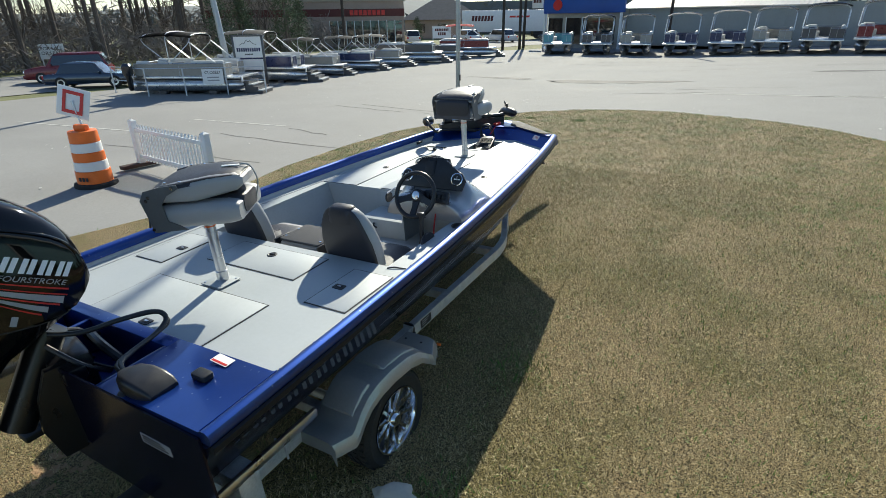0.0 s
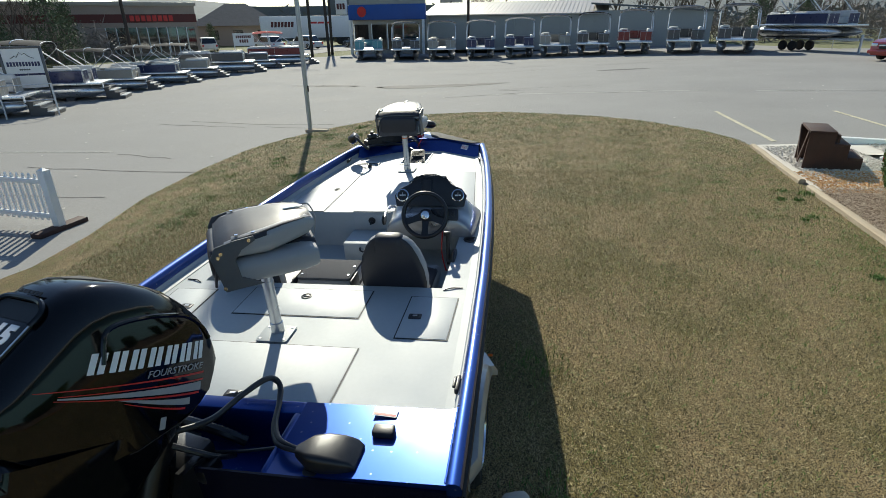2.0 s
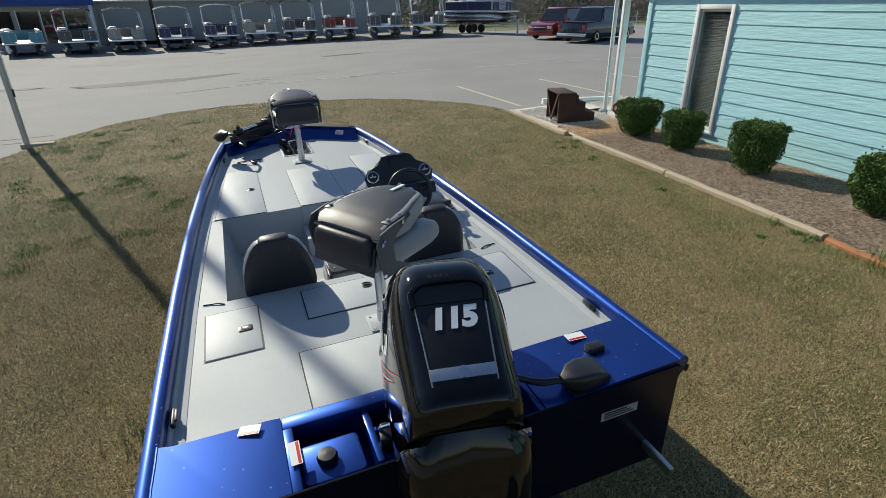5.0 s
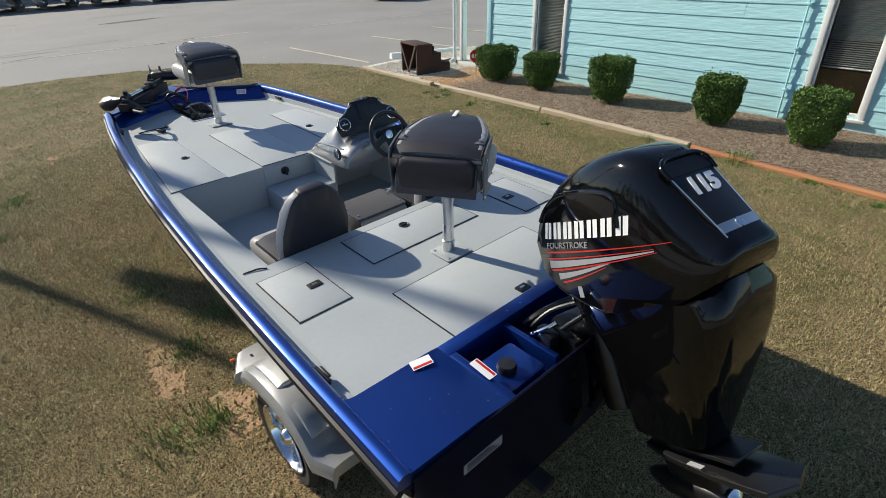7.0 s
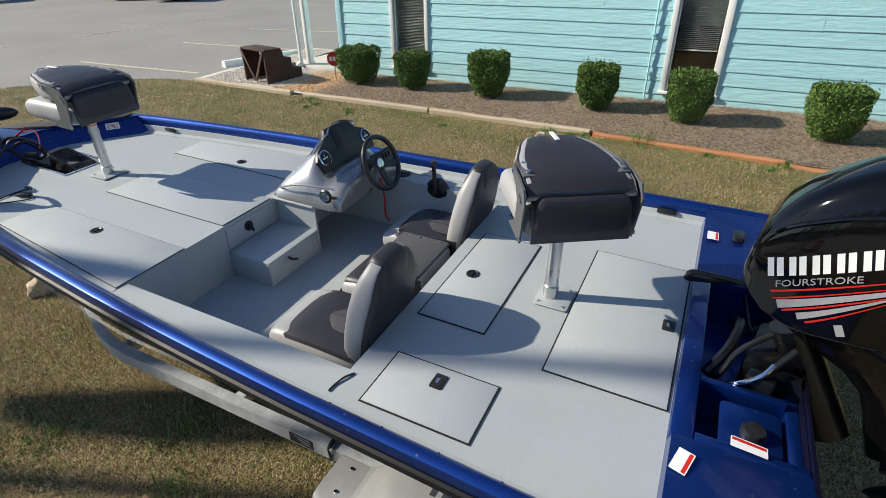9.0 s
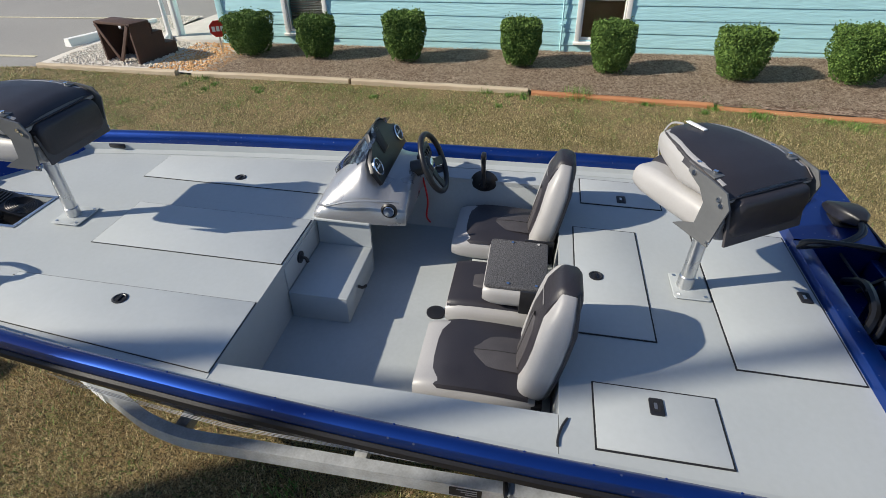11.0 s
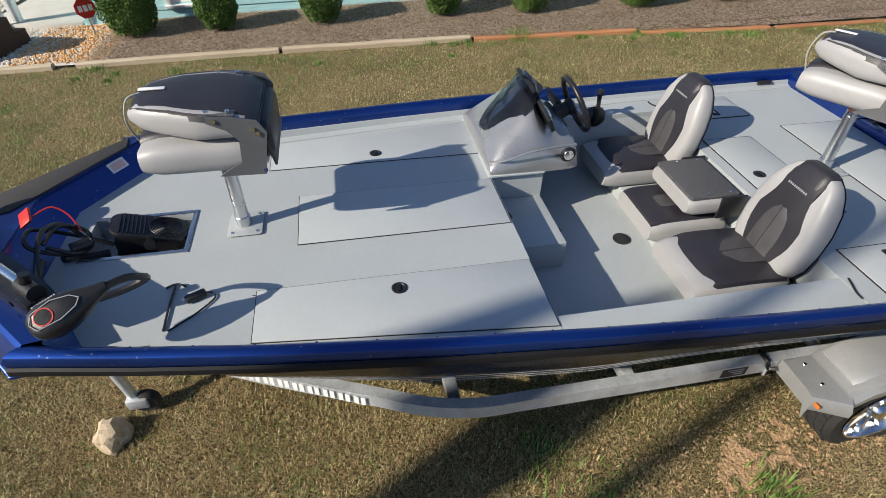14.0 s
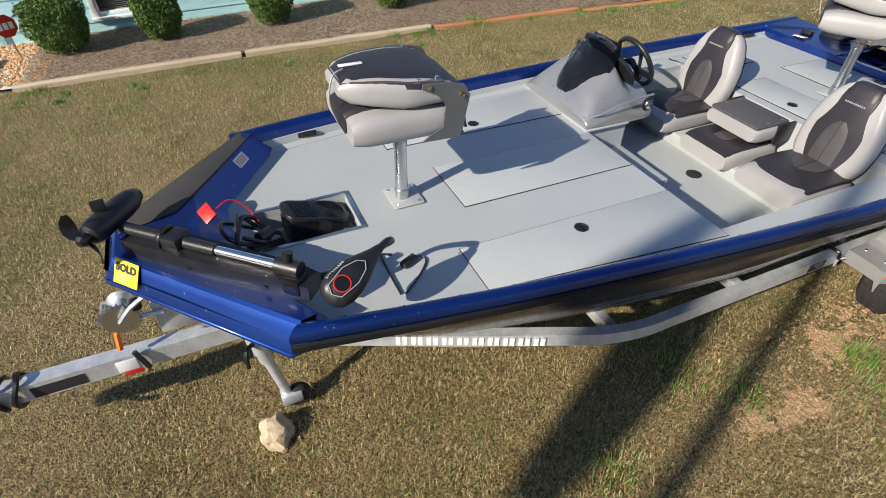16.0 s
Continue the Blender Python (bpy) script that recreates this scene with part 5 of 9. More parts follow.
# wheels and fenders
for s in (-1, 1):
    c = Vector((s * 1.03, 1.14, -0.77))
    wm = Matrix.Translation(c) @ Matrix.Rotation(radians(90 * s), 4, "Y")
    wheel = part("wheel", lathe(B(), [(0.205, -0.085), (0.27, -0.095), (0.292, -0.075), (0.3, -0.04), (0.302, 0.0), (0.3, 0.04), (0.292, 0.075), (0.27, 0.095), (0.205, 0.085), (0.195, 0.06), (0.195, -0.06), (0.205, -0.085)], wm, 40, False), "rubber", trailer, "black trailer tyre on a galvanised rim")
    bm = B()
    for k in range(40):
        for off, wd in ((-0.05, 0.03), (0.0, 0.03), (0.05, 0.03)):
            a = 2 * math.pi * (k + (off * 5)) / 40
            q = Matrix.Translation(c) @ Matrix.Rotation(a, 4, "X") @ Matrix.Translation((off, 0, 0.3))
            bmesh.ops.transform(bm, matrix=q, verts=bmesh.ops.create_cube(bm, size=1.0, matrix=Matrix.Diagonal((wd, 0.034, 0.012, 1)))["verts"])
    part("tread", bm, "rubber", wheel, smooth=False)
    rim = part("rim", lathe(B(), [(0.2, 0.088), (0.207, 0.094), (0.198, 0.09), (0.188, 0.06), (0.182, 0.0), (0.175, -0.03)], wm, 36, False), "chrome", wheel, "bright silver spoked rim")
    part("brake_drum", lathe(B(), [(0.176, -0.031), (0.12, -0.03), (0.10, 0.0), (0.001, 0.0)], wm, 24), "satin", rim, "dark hub behind the spokes")
    for k in range(10):
        q = wm @ Matrix.Rotation(2 * math.pi * k / 10, 4, "Z")
        rows = [[q @ Vector((r, dx, z + dz)) for dx, dz in ((-w, -0.012), (w, -0.012), (w * 0.7, 0.008), (-w * 0.7, 0.008))] for r, w, z in ((0.045, 0.013, 0.045), (0.10, 0.012, 0.05), (0.155, 0.014, 0.055), (0.192, 0.021, 0.062))]
        part("spoke", loft(B(), rows), "chrome", rim)
    part("hub", lathe(B(), [(0.05, 0.035), (0.05, 0.07), (0.035, 0.09), (0.001, 0.092)], wm, 20), "chrome", rim)
    bm = B()
    for k in range(5):
        a = 2 * math.pi * k / 5
        cyl(bm, wm @ Vector((0.062 * math.cos(a), 0.062 * math.sin(a), 0.04)), wm @ Vector((0.062 * math.cos(a), 0.062 * math.sin(a), 0.062)), 0.009, n=6)
    part("lug_nut", bm, "chrome", rim)
    # fender: stepped pads fore and aft, arched middle with a raised crown
    prof = [(1.76, -0.60), (1.755, -0.535), (1.60, -0.53), (1.585, -0.52), (1.50, -0.455), (1.38, -0.415), (1.22, -0.40), (1.10, -0.405), (1.0, -0.43), (0.93, -0.475), (0.865, -0.54), (0.84, -0.553), (0.735, -0.558), (0.73, -0.61)]
    bm = B()
    rows = []
    for v, z in prof:
        o = 1.155 if 0.80 < v < 1.59 else 1.185
        ch = 0.0
        if v > 1.7 or v < 0.74:
            ch = 0.08
        dr = 0.055
        rows.append([(s * 0.872, v, z - 0.005), (s * 0.88, v, z), (s * (o - 0.06 - ch), v, z), (s * (o - 0.02 - ch), v, z - 0.01), (s * (o - ch), v, z - 0.045), (s * (o - ch), v, z - dr - 0.03), (s * (o - ch - 0.006), v, z - dr - 0.03), (s * (o - 0.03 - ch), v, z - 0.02), (s * 0.872, v, z - 0.02)])
    fm = Matrix.Translation((0, -0.10, 0.022))
    fd = part("fender", moved(loft(bm, rows), fm), "fender", trailer, "silver stepped fender", angle=30)
    crown = [(1.56, -0.492), (1.50, -0.44), (1.42, -0.405), (1.30, -0.385), (1.2, -0.383), (1.19, -0.40)]
    part("fender_crown", moved(loft(B(), [[(s * 0.88, v, z - 0.03), (s * 0.89, v, z), (s * 1.065, v, z), (s * 1.095, v, z - 0.012), (s * 1.11, v, z - 0.045)] for v, z in crown]), fm), "fender", fd)
    part("fender_crown", moved(loft(B(), [[(s * 0.88, v, z - 0.03), (s * 0.89, v, z), (s * 1.065, v, z), (s * 1.095, v, z - 0.012), (s * 1.11, v, z - 0.045)] for v, z in ((1.07, -0.41), (1.06, -0.39), (1.0, -0.405), (0.94, -0.445), (0.90, -0.49))]), fm), "fender", fd)
    for v in (1.67, 0.79):
        for u in (0.92, 1.04):
            part("bolt", moved(cyl(B(), (s * u, v, -0.533 if v > 1 else -0.563), (s * u, v, -0.526 if v > 1 else -0.556), 0.008, n=8), fm), "chrome", fd)
    part("marker_light", moved(box(B(), (s * 1.125, 1.748, -0.565), (0.03, 0.012, 0.018), 0.004), fm), "orange", fd, "small amber side marker")


# ---- seats ----
def pad(bm, x0, x1, y0, y1, z0, z1, r=0.05, crown=0.02, ny=8):
    """A stuffed cushion block with soft edges, closed at both ends."""
    rings = []
    cz, hz = (z0 + z1) / 2, (z1 - z0) / 2
    cx, hx = (x0 + x1) / 2, (x1 - x0) / 2
    for k in range(ny + 1):
        t = k / ny
        y = y0 + (y1 - y0) * (0.5 - 0.5 * math.cos(math.pi * t))
        e = math.sqrt(max(0.0, 1 - (2 * (y - y0) / (y1 - y0) - 1) ** 6)) if 0 < k < ny else 0.35
        q = 0.55 + 0.45 * e
        rings.append([(px, y, pz + crown * e * (1 if pz > cz else -0.3)) for px, pz in rrect(cx, cz, hx * (0.9 + 0.1 * e), hz * q, min(r, hz * q * 0.9), 4)])
    return loft(bm, rings)


def folded_seat(m, label):
    """A fishing chair on a pedestal, its back folded down on the cushion; it faces +y."""
    st = thing("fishing_seat", m, label, "boat seat", "folding fishing seats")
    post = part("pedestal", lathe(B(), [(0.036, 0.0), (0.036, 0.06), (0.031, 0.065), (0.030, 0.40), (0.04, 0.41), (0.04, 0.43)], Matrix(), 20), "alu", st, "brushed metal pedestal post")
    part("collar", lathe(B(), [(0.0305, 0.30), (0.0335, 0.30), (0.0335, 0.325), (0.0305, 0.325)], Matrix(), 20), "alu", post)
    part("orange_band", lathe(B(), [(0.0305, 0.355), (0.0315, 0.355), (0.0315, 0.363), (0.0305, 0.363)], Matrix(), 20), "orange", post)
    part("swivel_plate", span(B(), (-0.09, -0.09, 0.415), (0.09, 0.09, 0.435), 0.004), "satin", st)
    # bottom cushion: pale bolsters, charcoal top
    part("cushion", pad(B(), -0.225, 0.225, -0.21, 0.27, 0.43, 0.535, 0.05, 0.01), "vinyl_light", st, "pale grey vinyl cushion")
    part("cushion_centre", pad(B(), -0.13, 0.13, -0.20, 0.275, 0.44, 0.555, 0.04, 0.006), "vinyl_dark", st, "charcoal vinyl centre panel")
    # folded back: pale sides, charcoal upholstered back face on top, tapering to the front
    rings = []
    for k in range(13):
        t = k / 12
        y = -0.20 + 0.485 * t
        hw = lerp_table(t, [0, 0.12, 0.45, 0.8, 0.95, 1.0], [0.222, 0.228, 0.222, 0.165, 0.125, 0.10])
        z1 = lerp_table(t, [0, 0.06, 0.3, 0.7, 0.95, 1.0], [0.60, 0.632, 0.655, 0.668, 0.66, 0.635])
        z0 = lerp_table(t, [0, 0.06, 0.5, 0.95, 1.0], [0.585, 0.562, 0.553, 0.575, 0.60])
        rings.append([(x, y, z) for x, z in rrect(0, (z0 + z1) / 2, hw, (z1 - z0) / 2, min(0.038, (z1 - z0) * 0.42), 4)])
    part("backrest", loft(B(), rings), "vinyl_light", st, "pale grey backrest folded down")
    rows = []
    for k in range(13):
        t = k / 12
        y = -0.205 + 0.475 * t
        hw = lerp_table(t, [0, 0.12, 0.45, 0.8, 0.95, 1.0], [0.218, 0.223, 0.217, 0.160, 0.12, 0.095])
        z1 = lerp_table(t, [0, 0.06, 0.3, 0.7, 0.95, 1.0], [0.615, 0.638, 0.660, 0.673, 0.667, 0.655])
        rows.append([((hw + (0.006 if abs(q) == 1 else 0.0)) * q, y, z1 + 0.003 - 0.016 * q ** 4 - (0.018 if abs(q) == 1 else 0)) for q in (-1, -0.97, -0.7, -0.35, 0, 0.35, 0.7, 0.97, 1)])
    part("back_cover", sheet(B(), rows), "vinyl_dark", st, "charcoal vinyl back cover")
    edge = [r[1] for r in rows] + [r[-2] for r in rows[::-1]]
    part("piping", tube(B(), edge, 0.004, 5, closed=True), "vinyl_mid", st, "stitched piping")
    part("rear_roll", pad(B(), -0.19, 0.19, -0.245, -0.15, 0.455, 0.60, 0.04, 0.0), "vinyl_dark", st, "charcoal rear of the cushion")
    for s in (-1, 1):
        br = B()
        out = [(-0.20, 0.42), (-0.02, 0.425), (-0.06, 0.45), (-0.115, 0.475), (-0.125, 0.56), (-0.09, 0.60), (-0.02, 0.632), (-0.025, 0.652), (-0.12, 0.645), (-0.205, 0.63), (-0.235, 0.585), (-0.22, 0.52)]
        lo = [br.verts.new((s * 0.226, y, z)) for y, z in out]
        hi = [br.verts.new((s * 0.234, y, z)) for y, z in out]
        br.faces.new(lo), br.faces.new(hi[::-1])
        for k in range(len(out)):
            br.faces.new((lo[k], lo[(k + 1) % len(out)], hi[(k + 1) % len(out)], hi[k]))
        b = part("hinge_bracket", br, "bracket", st, "grey hinge bracket with bolts", smooth=False)
        for y, z in ((-0.20, 0.585), (-0.185, 0.6), (-0.2, 0.44), (-0.05, 0.638)):
            part("bolt", cyl(B(), (s * 0.234, y, z), (s * 0.240, y, z), 0.009, n=10), "chrome", b)
        tp = part("top_tab", box(B(), (s * 0.19, -0.06, 0.648), (0.05, 0.13, 0.006), 0.002, Euler((radians(4), 0, 0)).to_matrix()), "bracket", st, "grey bracket tab")
        for y in (-0.1, -0.02):
            part("bolt", cyl(B(), (s * 0.19, y, 0.65), (s * 0.19, y, 0.658), 0.009, n=10), "chrome", tp)
    part("rear_shell", box(B(), (0, -0.225, 0.50), (0.40, 0.012, 0.13), 0.004, Euler((radians(-14), 0, 0)).to_matrix()), "vinyl_mid", st, "dark plastic rear shell")
    part("pull_strap", box(B(), (0.0, 0.20, 0.678), (0.022, 0.10, 0.005), 0.002), "label", st, "pale webbing pull strap")
    part("elastic_cord", tube(B(), curve_points([(-0.03, 0.24, 0.675), (-0.05, 0.29, 0.66), (-0.06, 0.315, 0.58), (-0.05, 0.29, 0.49)], 5), 0.004, 5), "vinyl_light", st, "pale elastic cord")
    for ob in st.children_recursive:
        for v in ob.data.vertices:
            v.co.z += 0.13 * max(0.0, v.co.z - 0.435)
    return st


folded_seat(BOAT @ pose(0.0, 4.205, 0.0, 0, 0, 0), "folded charcoal and grey fishing seat on a bow pedestal")
folded_seat(BOAT @ pose(-0.015, 1.012, 0.012, 0, 0, -57), "folded charcoal and grey fishing seat on an aft pedestal")


def bucket_seat(m, label):
    """A low helm chair facing +y: cushion and curved back with bolsters."""
    st = thing("helm_seat", m, label, "boat seat", "cockpit seats")
    part("cushion", pad(B(), -0.21, 0.21, 0.0, 0.50, -0.213, -0.09, 0.06, 0.012, 10), "vinyl_light", st, "pale grey vinyl cushion")
    rows = []
    for k in range(11):
        t = k / 10
        y = 0.03 + 0.47 * t
        hw = 0.202 * math.sqrt(max(0.45, 1 - max(0, (t - 0.66) / 0.46) ** 2.5))
        z = -0.070 + 0.012 * math.sin(math.pi * t) - 0.055 * max(0, (t - 0.7) / 0.3) ** 2
        rows.append([(hw * q, y, z - 0.022 * abs(q) ** 4 - (0.012 if abs(q) == 1 else 0)) for q in (-1, -0.96, -0.6, -0.3, 0, 0.3, 0.6, 0.96, 1)])
    part("cushion_cover", sheet(B(), rows), "vinyl_dark", st, "charcoal vinyl seat panel")
    rows = []
    for k in range(7):
        t = k / 6
        y = 0.05 + 0.22 * t
        hw = 0.095 * math.sqrt(max(0.08, 1 - max(0, (t - 0.4) / 0.62) ** 2.2))
        rows.append([(hw * q, y, -0.056 + 0.006 * math.sin(math.pi * t) - 0.008 * abs(q) ** 3) for q in (-1, -0.6, 0, 0.6, 1)])
    part("seat_inset", sheet(B(), rows), "vinyl_mid", st, "dark mesh seat inset")
    part("inset_seam", tube(B(), [(0, r[2][1], r[2][2] + 0.0005) for r in rows], 0.0016, 5), "gasket", st, "stitched seam")
    # back shell, leaning aft
    lean = Matrix.Translation((0, 0.02, -0.10)) @ Matrix.Rotation(radians(11), 4, "X")
    prof = [(0.0, 0.185), (0.06, 0.212), (0.16, 0.22), (0.26, 0.212), (0.36, 0.185), (0.43, 0.15), (0.465, 0.12), (0.485, 0.085)]
    rings = []
    for z, hw in prof:
        th = 0.062 if z < 0.4 else 0.055 - (z - 0.4) * 0.3
        rings.append([lean @ Vector((x, y, z)) for x, y in rrect(0, 0, hw, th, th * 0.75, 4)])
    part("backrest", loft(B(), rings), "vinyl_light", st, "pale grey backrest bolsters")
    rows, rear, inset = [], [], []
    for k in range(12):
        t = k / 11
        z = 0.01 + 0.475 * t
        hw = lerp_table(z, [0, 0.12, 0.22, 0.30, 0.36, 0.44, 0.485], [0.10, 0.145, 0.15, 0.115, 0.10, 0.098, 0.085])
        yf = 0.066 if z < 0.42 else 0.066 - (z - 0.42) * 0.7
        rows.append([lean @ Vector((hw * q, yf + 0.006 - 0.012 * abs(q) ** 4 - (0.012 if abs(q) == 1 else 0), z)) for q in (-1, -0.95, -0.5, 0, 0.5, 0.95, 1)])
    for z, hw in prof:
        th = 0.062 if z < 0.4 else 0.055 - (z - 0.4) * 0.3
        half = rrect(0, 0, hw + 0.003, th + 0.004, th * 0.75, 6)[16:26]
        rear.append([lean @ Vector((x, y, z + (0.004 if z > 0.48 else 0))) for x, y in half])
    part("front_panel", sheet(B(), rows), "vinyl_dark", st, "charcoal vinyl front panel")
    part("rear_panel", sheet(B(), rear), "vinyl_dark", st, "charcoal vinyl rear panel")
    top = B()
    loft(top, [[lean @ Vector((x, y, z)) for x, y in rrect(0, 0, hw, th, th * 0.8, 4)] for z, hw, th in ((0.40, 0.108, 0.066), (0.45, 0.10, 0.058), (0.485, 0.088, 0.045), (0.497, 0.07, 0.03))])
    part("head_roll", top, "vinyl_dark", st, "charcoal head roll")
    rows = []
    for k in range(8):
        t = k / 7
        z = 0.03 + 0.25 * t
        hw = 0.075 * math.sqrt(max(0.06, 1 - max(0, (t - 0.35) / 0.66) ** 2.4))
        rows.append([lean @ Vector((hw * q, 0.079 - 0.008 * abs(q) ** 3, z)) for q in (-1, -0.6, 0, 0.6, 1)])
    part("back_inset", sheet(B(), rows), "vinyl_mid", st, "dark mesh back inset")
    part("inset_seam", tube(B(), [tuple(r[2] + Vector((0, 0.0005, 0))) for r in rows], 0.0016, 5), "gasket", st, "stitched seam")
    part("plain_marks", bars(B(), lean @ Matrix.Translation((0, 0.0735, 0.385)) @ Matrix.Rotation(radians(180), 4, "Z") @ Matrix.Rotation(radians(90), 4, "X"), 10, 0.12, 0.010, 0.2, 0.4, 0.001), "greyprint", st, "row of plain pale marks")
    part("hinge", span(B(), (-0.20, -0.03, -0.20), (0.20, 0.02, -0.13), 0.006), "satin", st)
    return st


bucket_seat(BOAT @ pose(-0.50, 1.66, -0.022), "charcoal and pale grey passenger seat low in the cockpit")
bucket_seat(BOAT @ pose(0.515, 1.66, -0.022), "charcoal and pale grey driver seat behind the console")

jump = thing("jump_seat", BOAT @ pose(0.008, 1.66, -0.03), "narrow centre seat with its carpeted back folded as an armrest", "boat seat", "cockpit seats")
part("cushion", pad(B(), -0.205, 0.205, 0.0, 0.45, -0.24, -0.115, 0.05, 0.01), "vinyl_light", jump, "pale grey vinyl cushion")
part("cushion_cover", pad(B(), -0.185, 0.185, 0.02, 0.445, -0.19, -0.098, 0.045, 0.006), "vinyl_dark", jump, "charcoal vinyl seat panel")
part("seat_inset", pad(B(), -0.06, 0.06, 0.05, 0.34, -0.15, -0.086, 0.02, 0.003), "vinyl_mid", jump)
arm = part("folded_back", pad(B(), -0.205, 0.205, -0.02, 0.275, -0.07, 0.03, 0.035, 0.004), "vinyl_light", jump, "pale grey folded backrest")
part("carpet_top", prism(B(), rrect(0, 0.125, 0.19, 0.145, 0.02, 3), 0.03, 0.046, 0.005), "carpet", arm, "speckled black carpet top")
for s in (-1, 1):
    part("arm_bracket", span(B(), (s * 0.198, -0.05, -0.09), (s * 0.212, 0.1, 0.045), 0.004), "plastic", arm)
    for y in (0.03, 0.16):
        part("bolt", cyl(B(), (s * 0.165, y, 0.046), (s * 0.165, y, 0.051), 0.008, n=8), "chrome", arm)

# ---- console ----
con = thing("steering_console", BOAT, "silver moulded steering console with black dash and tinted windscreen", "console")
CU = 0.585


def con_ring(v, hb, ht, zt, z0=0.0, bulge=0.5):
    """Half-round section: upright foot and rounded shoulders."""
    out = []
    n = 12
    for k in range(n + 1):
        a = math.pi * k / n
        c, s = math.cos(a), math.sin(a)
        x = math.copysign(abs(c) ** 0.55, c)
        z = s ** 0.75
        w = hb + (ht - hb) * z
        out.append((CU + x * w, v, z0 + 0.03 + (zt - 0.03) * z))
    return [(CU + hb, v, z0)] + out + [(CU - hb, v, z0)]


rings = []
for v, hb, ht, zt in ((2.915, 0.352, 0.27, 0.06), (2.905, 0.358, 0.29, 0.08), (2.87, 0.36, 0.30, 0.135), (2.82, 0.362, 0.29, 0.19), (2.76, 0.362, 0.275, 0.245), (2.71, 0.362, 0.265, 0.29), (2.67, 0.362, 0.255, 0.325), (2.645, 0.362, 0.25, 0.335), (2.625, 0.361, 0.26, 0.305), (2.60, 0.36, 0.28, 0.262), (2.57, 0.36, 0.29, 0.215), (2.54, 0.358, 0.295, 0.188), (2.49, 0.356, 0.295, 0.18), (2.44, 0.35, 0.295, 0.178), (2.41, 0.342, 0.285, 0.165), (2.40, 0.335, 0.28, 0.15)):
    rings.append(con_ring(v, hb, ht, zt))
part("console_body", loft(B(), rings), "silver", con, "silver painted moulded body", angle=50)
part("foot_flange", prism(B(), [(0.215, 2.60), (0.955, 2.60), (0.955, 2.925), (0.215, 2.925)], -0.004, 0.006, 0.003), "deck", con, "grey flange under the body")
bm = B()
prism(bm, [(0.235, 2.60), (0.25, 2.60), (0.25, 2.905), (0.235, 2.905)], -0.33, -0.004)
part("pedestal_side", bm, "deck", con, "grey pedestal side panel", smooth=False)
part("pedestal_front", span(B(), (0.25, 2.86, -0.33), (0.85, 2.90, -0.004)), "floor", con, smooth=False)
# tinted screen wrapping the hood
rows = []
for v, hw, zt in ((2.902, 0.08, 0.125), (2.885, 0.13, 0.148), (2.86, 0.165, 0.178), (2.82, 0.19, 0.222), (2.775, 0.20, 0.270), (2.73, 0.20, 0.322), (2.69, 0.19, 0.372), (2.66, 0.17, 0.410), (2.64, 0.14, 0.434)):
    rows.append([(CU + hw * q, v - 0.05 * abs(q) ** 2, zt - 0.05 * abs(q) ** 2.2 * (hw / 0.25)) for q in (-1, -0.85, -0.6, -0.3, 0, 0.3, 0.6, 0.85, 1)])
bm = sheet(B(), rows)
bmesh.ops.solidify(bm, geom=list(bm.faces), thickness=0.004)
part("windscreen", bm, "tint", con, "dark smoked acrylic windscreen", angle=60)
dash_m = Matrix.Translation((CU, 2.592, 0.268)) @ Matrix.Rotation(radians(62), 4, "X")
dash = part("dash_panel", moved(prism(B(), [(-0.27, -0.085), (0.27, -0.085), (0.29, 0.0), (0.25, 0.055), (0.16, 0.085), (0.12, 0.155), (-0.12, 0.155), (-0.16, 0.085), (-0.25, 0.055), (-0.29, 0.0)], 0.0, 0.022, 0.006), dash_m), "plastic", con, "black dash panel")
for x in (-0.222, 0.222):
    g = part("gauge", lathe(B(), [(0.05, 0.022), (0.05, 0.03), (0.043, 0.033), (0.041, 0.026), (0.001, 0.026)], dash_m @ Matrix.Translation((x, 0.0, 0)), 24), "chrome", dash, "round gauge with bright bezel")
    part("dial", lathe(B(), [(0.040, 0.0265), (0.040, 0.028), (0.001, 0.0285)], dash_m @ Matrix.Translation((x, 0, 0)), 24), "ink", g, "black dial")
    part("dial_marks", bars(B(), dash_m @ Matrix.Translation((x, 0.0, 0.029)), 5, 0.05, 0.01), "label", g, "pale dial marks")
    part("needle", moved(box(B(), (x, 0.01, 0.030), (0.003, 0.03, 0.001)), dash_m), "label", g)
part("display_screen", moved(box(B(), (-0.03, 0.07, 0.026), (0.07, 0.11, 0.012), 0.004), dash_m), "ink", dash, "dark display screen")
part("display_bezel", moved(box(B(), (-0.03, 0.07, 0.023), (0.09, 0.13, 0.01), 0.006), dash_m), "satin", dash)
sw_m = Matrix.Translation((CU + 0.02, 2.395, 0.165)) @ Matrix.Rotation(radians(68), 4, "X")
sw = part("switch_panel", moved(prism(B(), rrect(0.12, 0.02, 0.105, 0.045, 0.012, 3), 0.0, 0.022, 0.004), sw_m), "plastic", con, "black switch panel")
for k in range(5):
    part("switch", moved(box(B(), (0.05 + k * 0.035, 0.025, 0.026), (0.022, 0.034, 0.012), 0.003), sw_m), "satin", sw)
sp = part("side_speaker", lathe(B(), [(0.001, 0.0), (0.04, 0.0), (0.045, 0.012), (0.036, 0.02), (0.034, 0.014), (0.001, 0.016)], Matrix.Translation((CU - 0.36, 2.48, 0.105)) @ Matrix.Rotation(radians(-90), 4, "Y"), 24), "plastic", con, "round side lamp with black bezel")
part("lens", lathe(B(), [(0.001, 0.017), (0.032, 0.017), (0.028, 0.024), (0.001, 0.026)], Matrix.Translation((CU - 0.36, 2.48, 0.105)) @ Matrix.Rotation(radians(-90), 4, "Y"), 20), "chrome", sp, "bright lens")
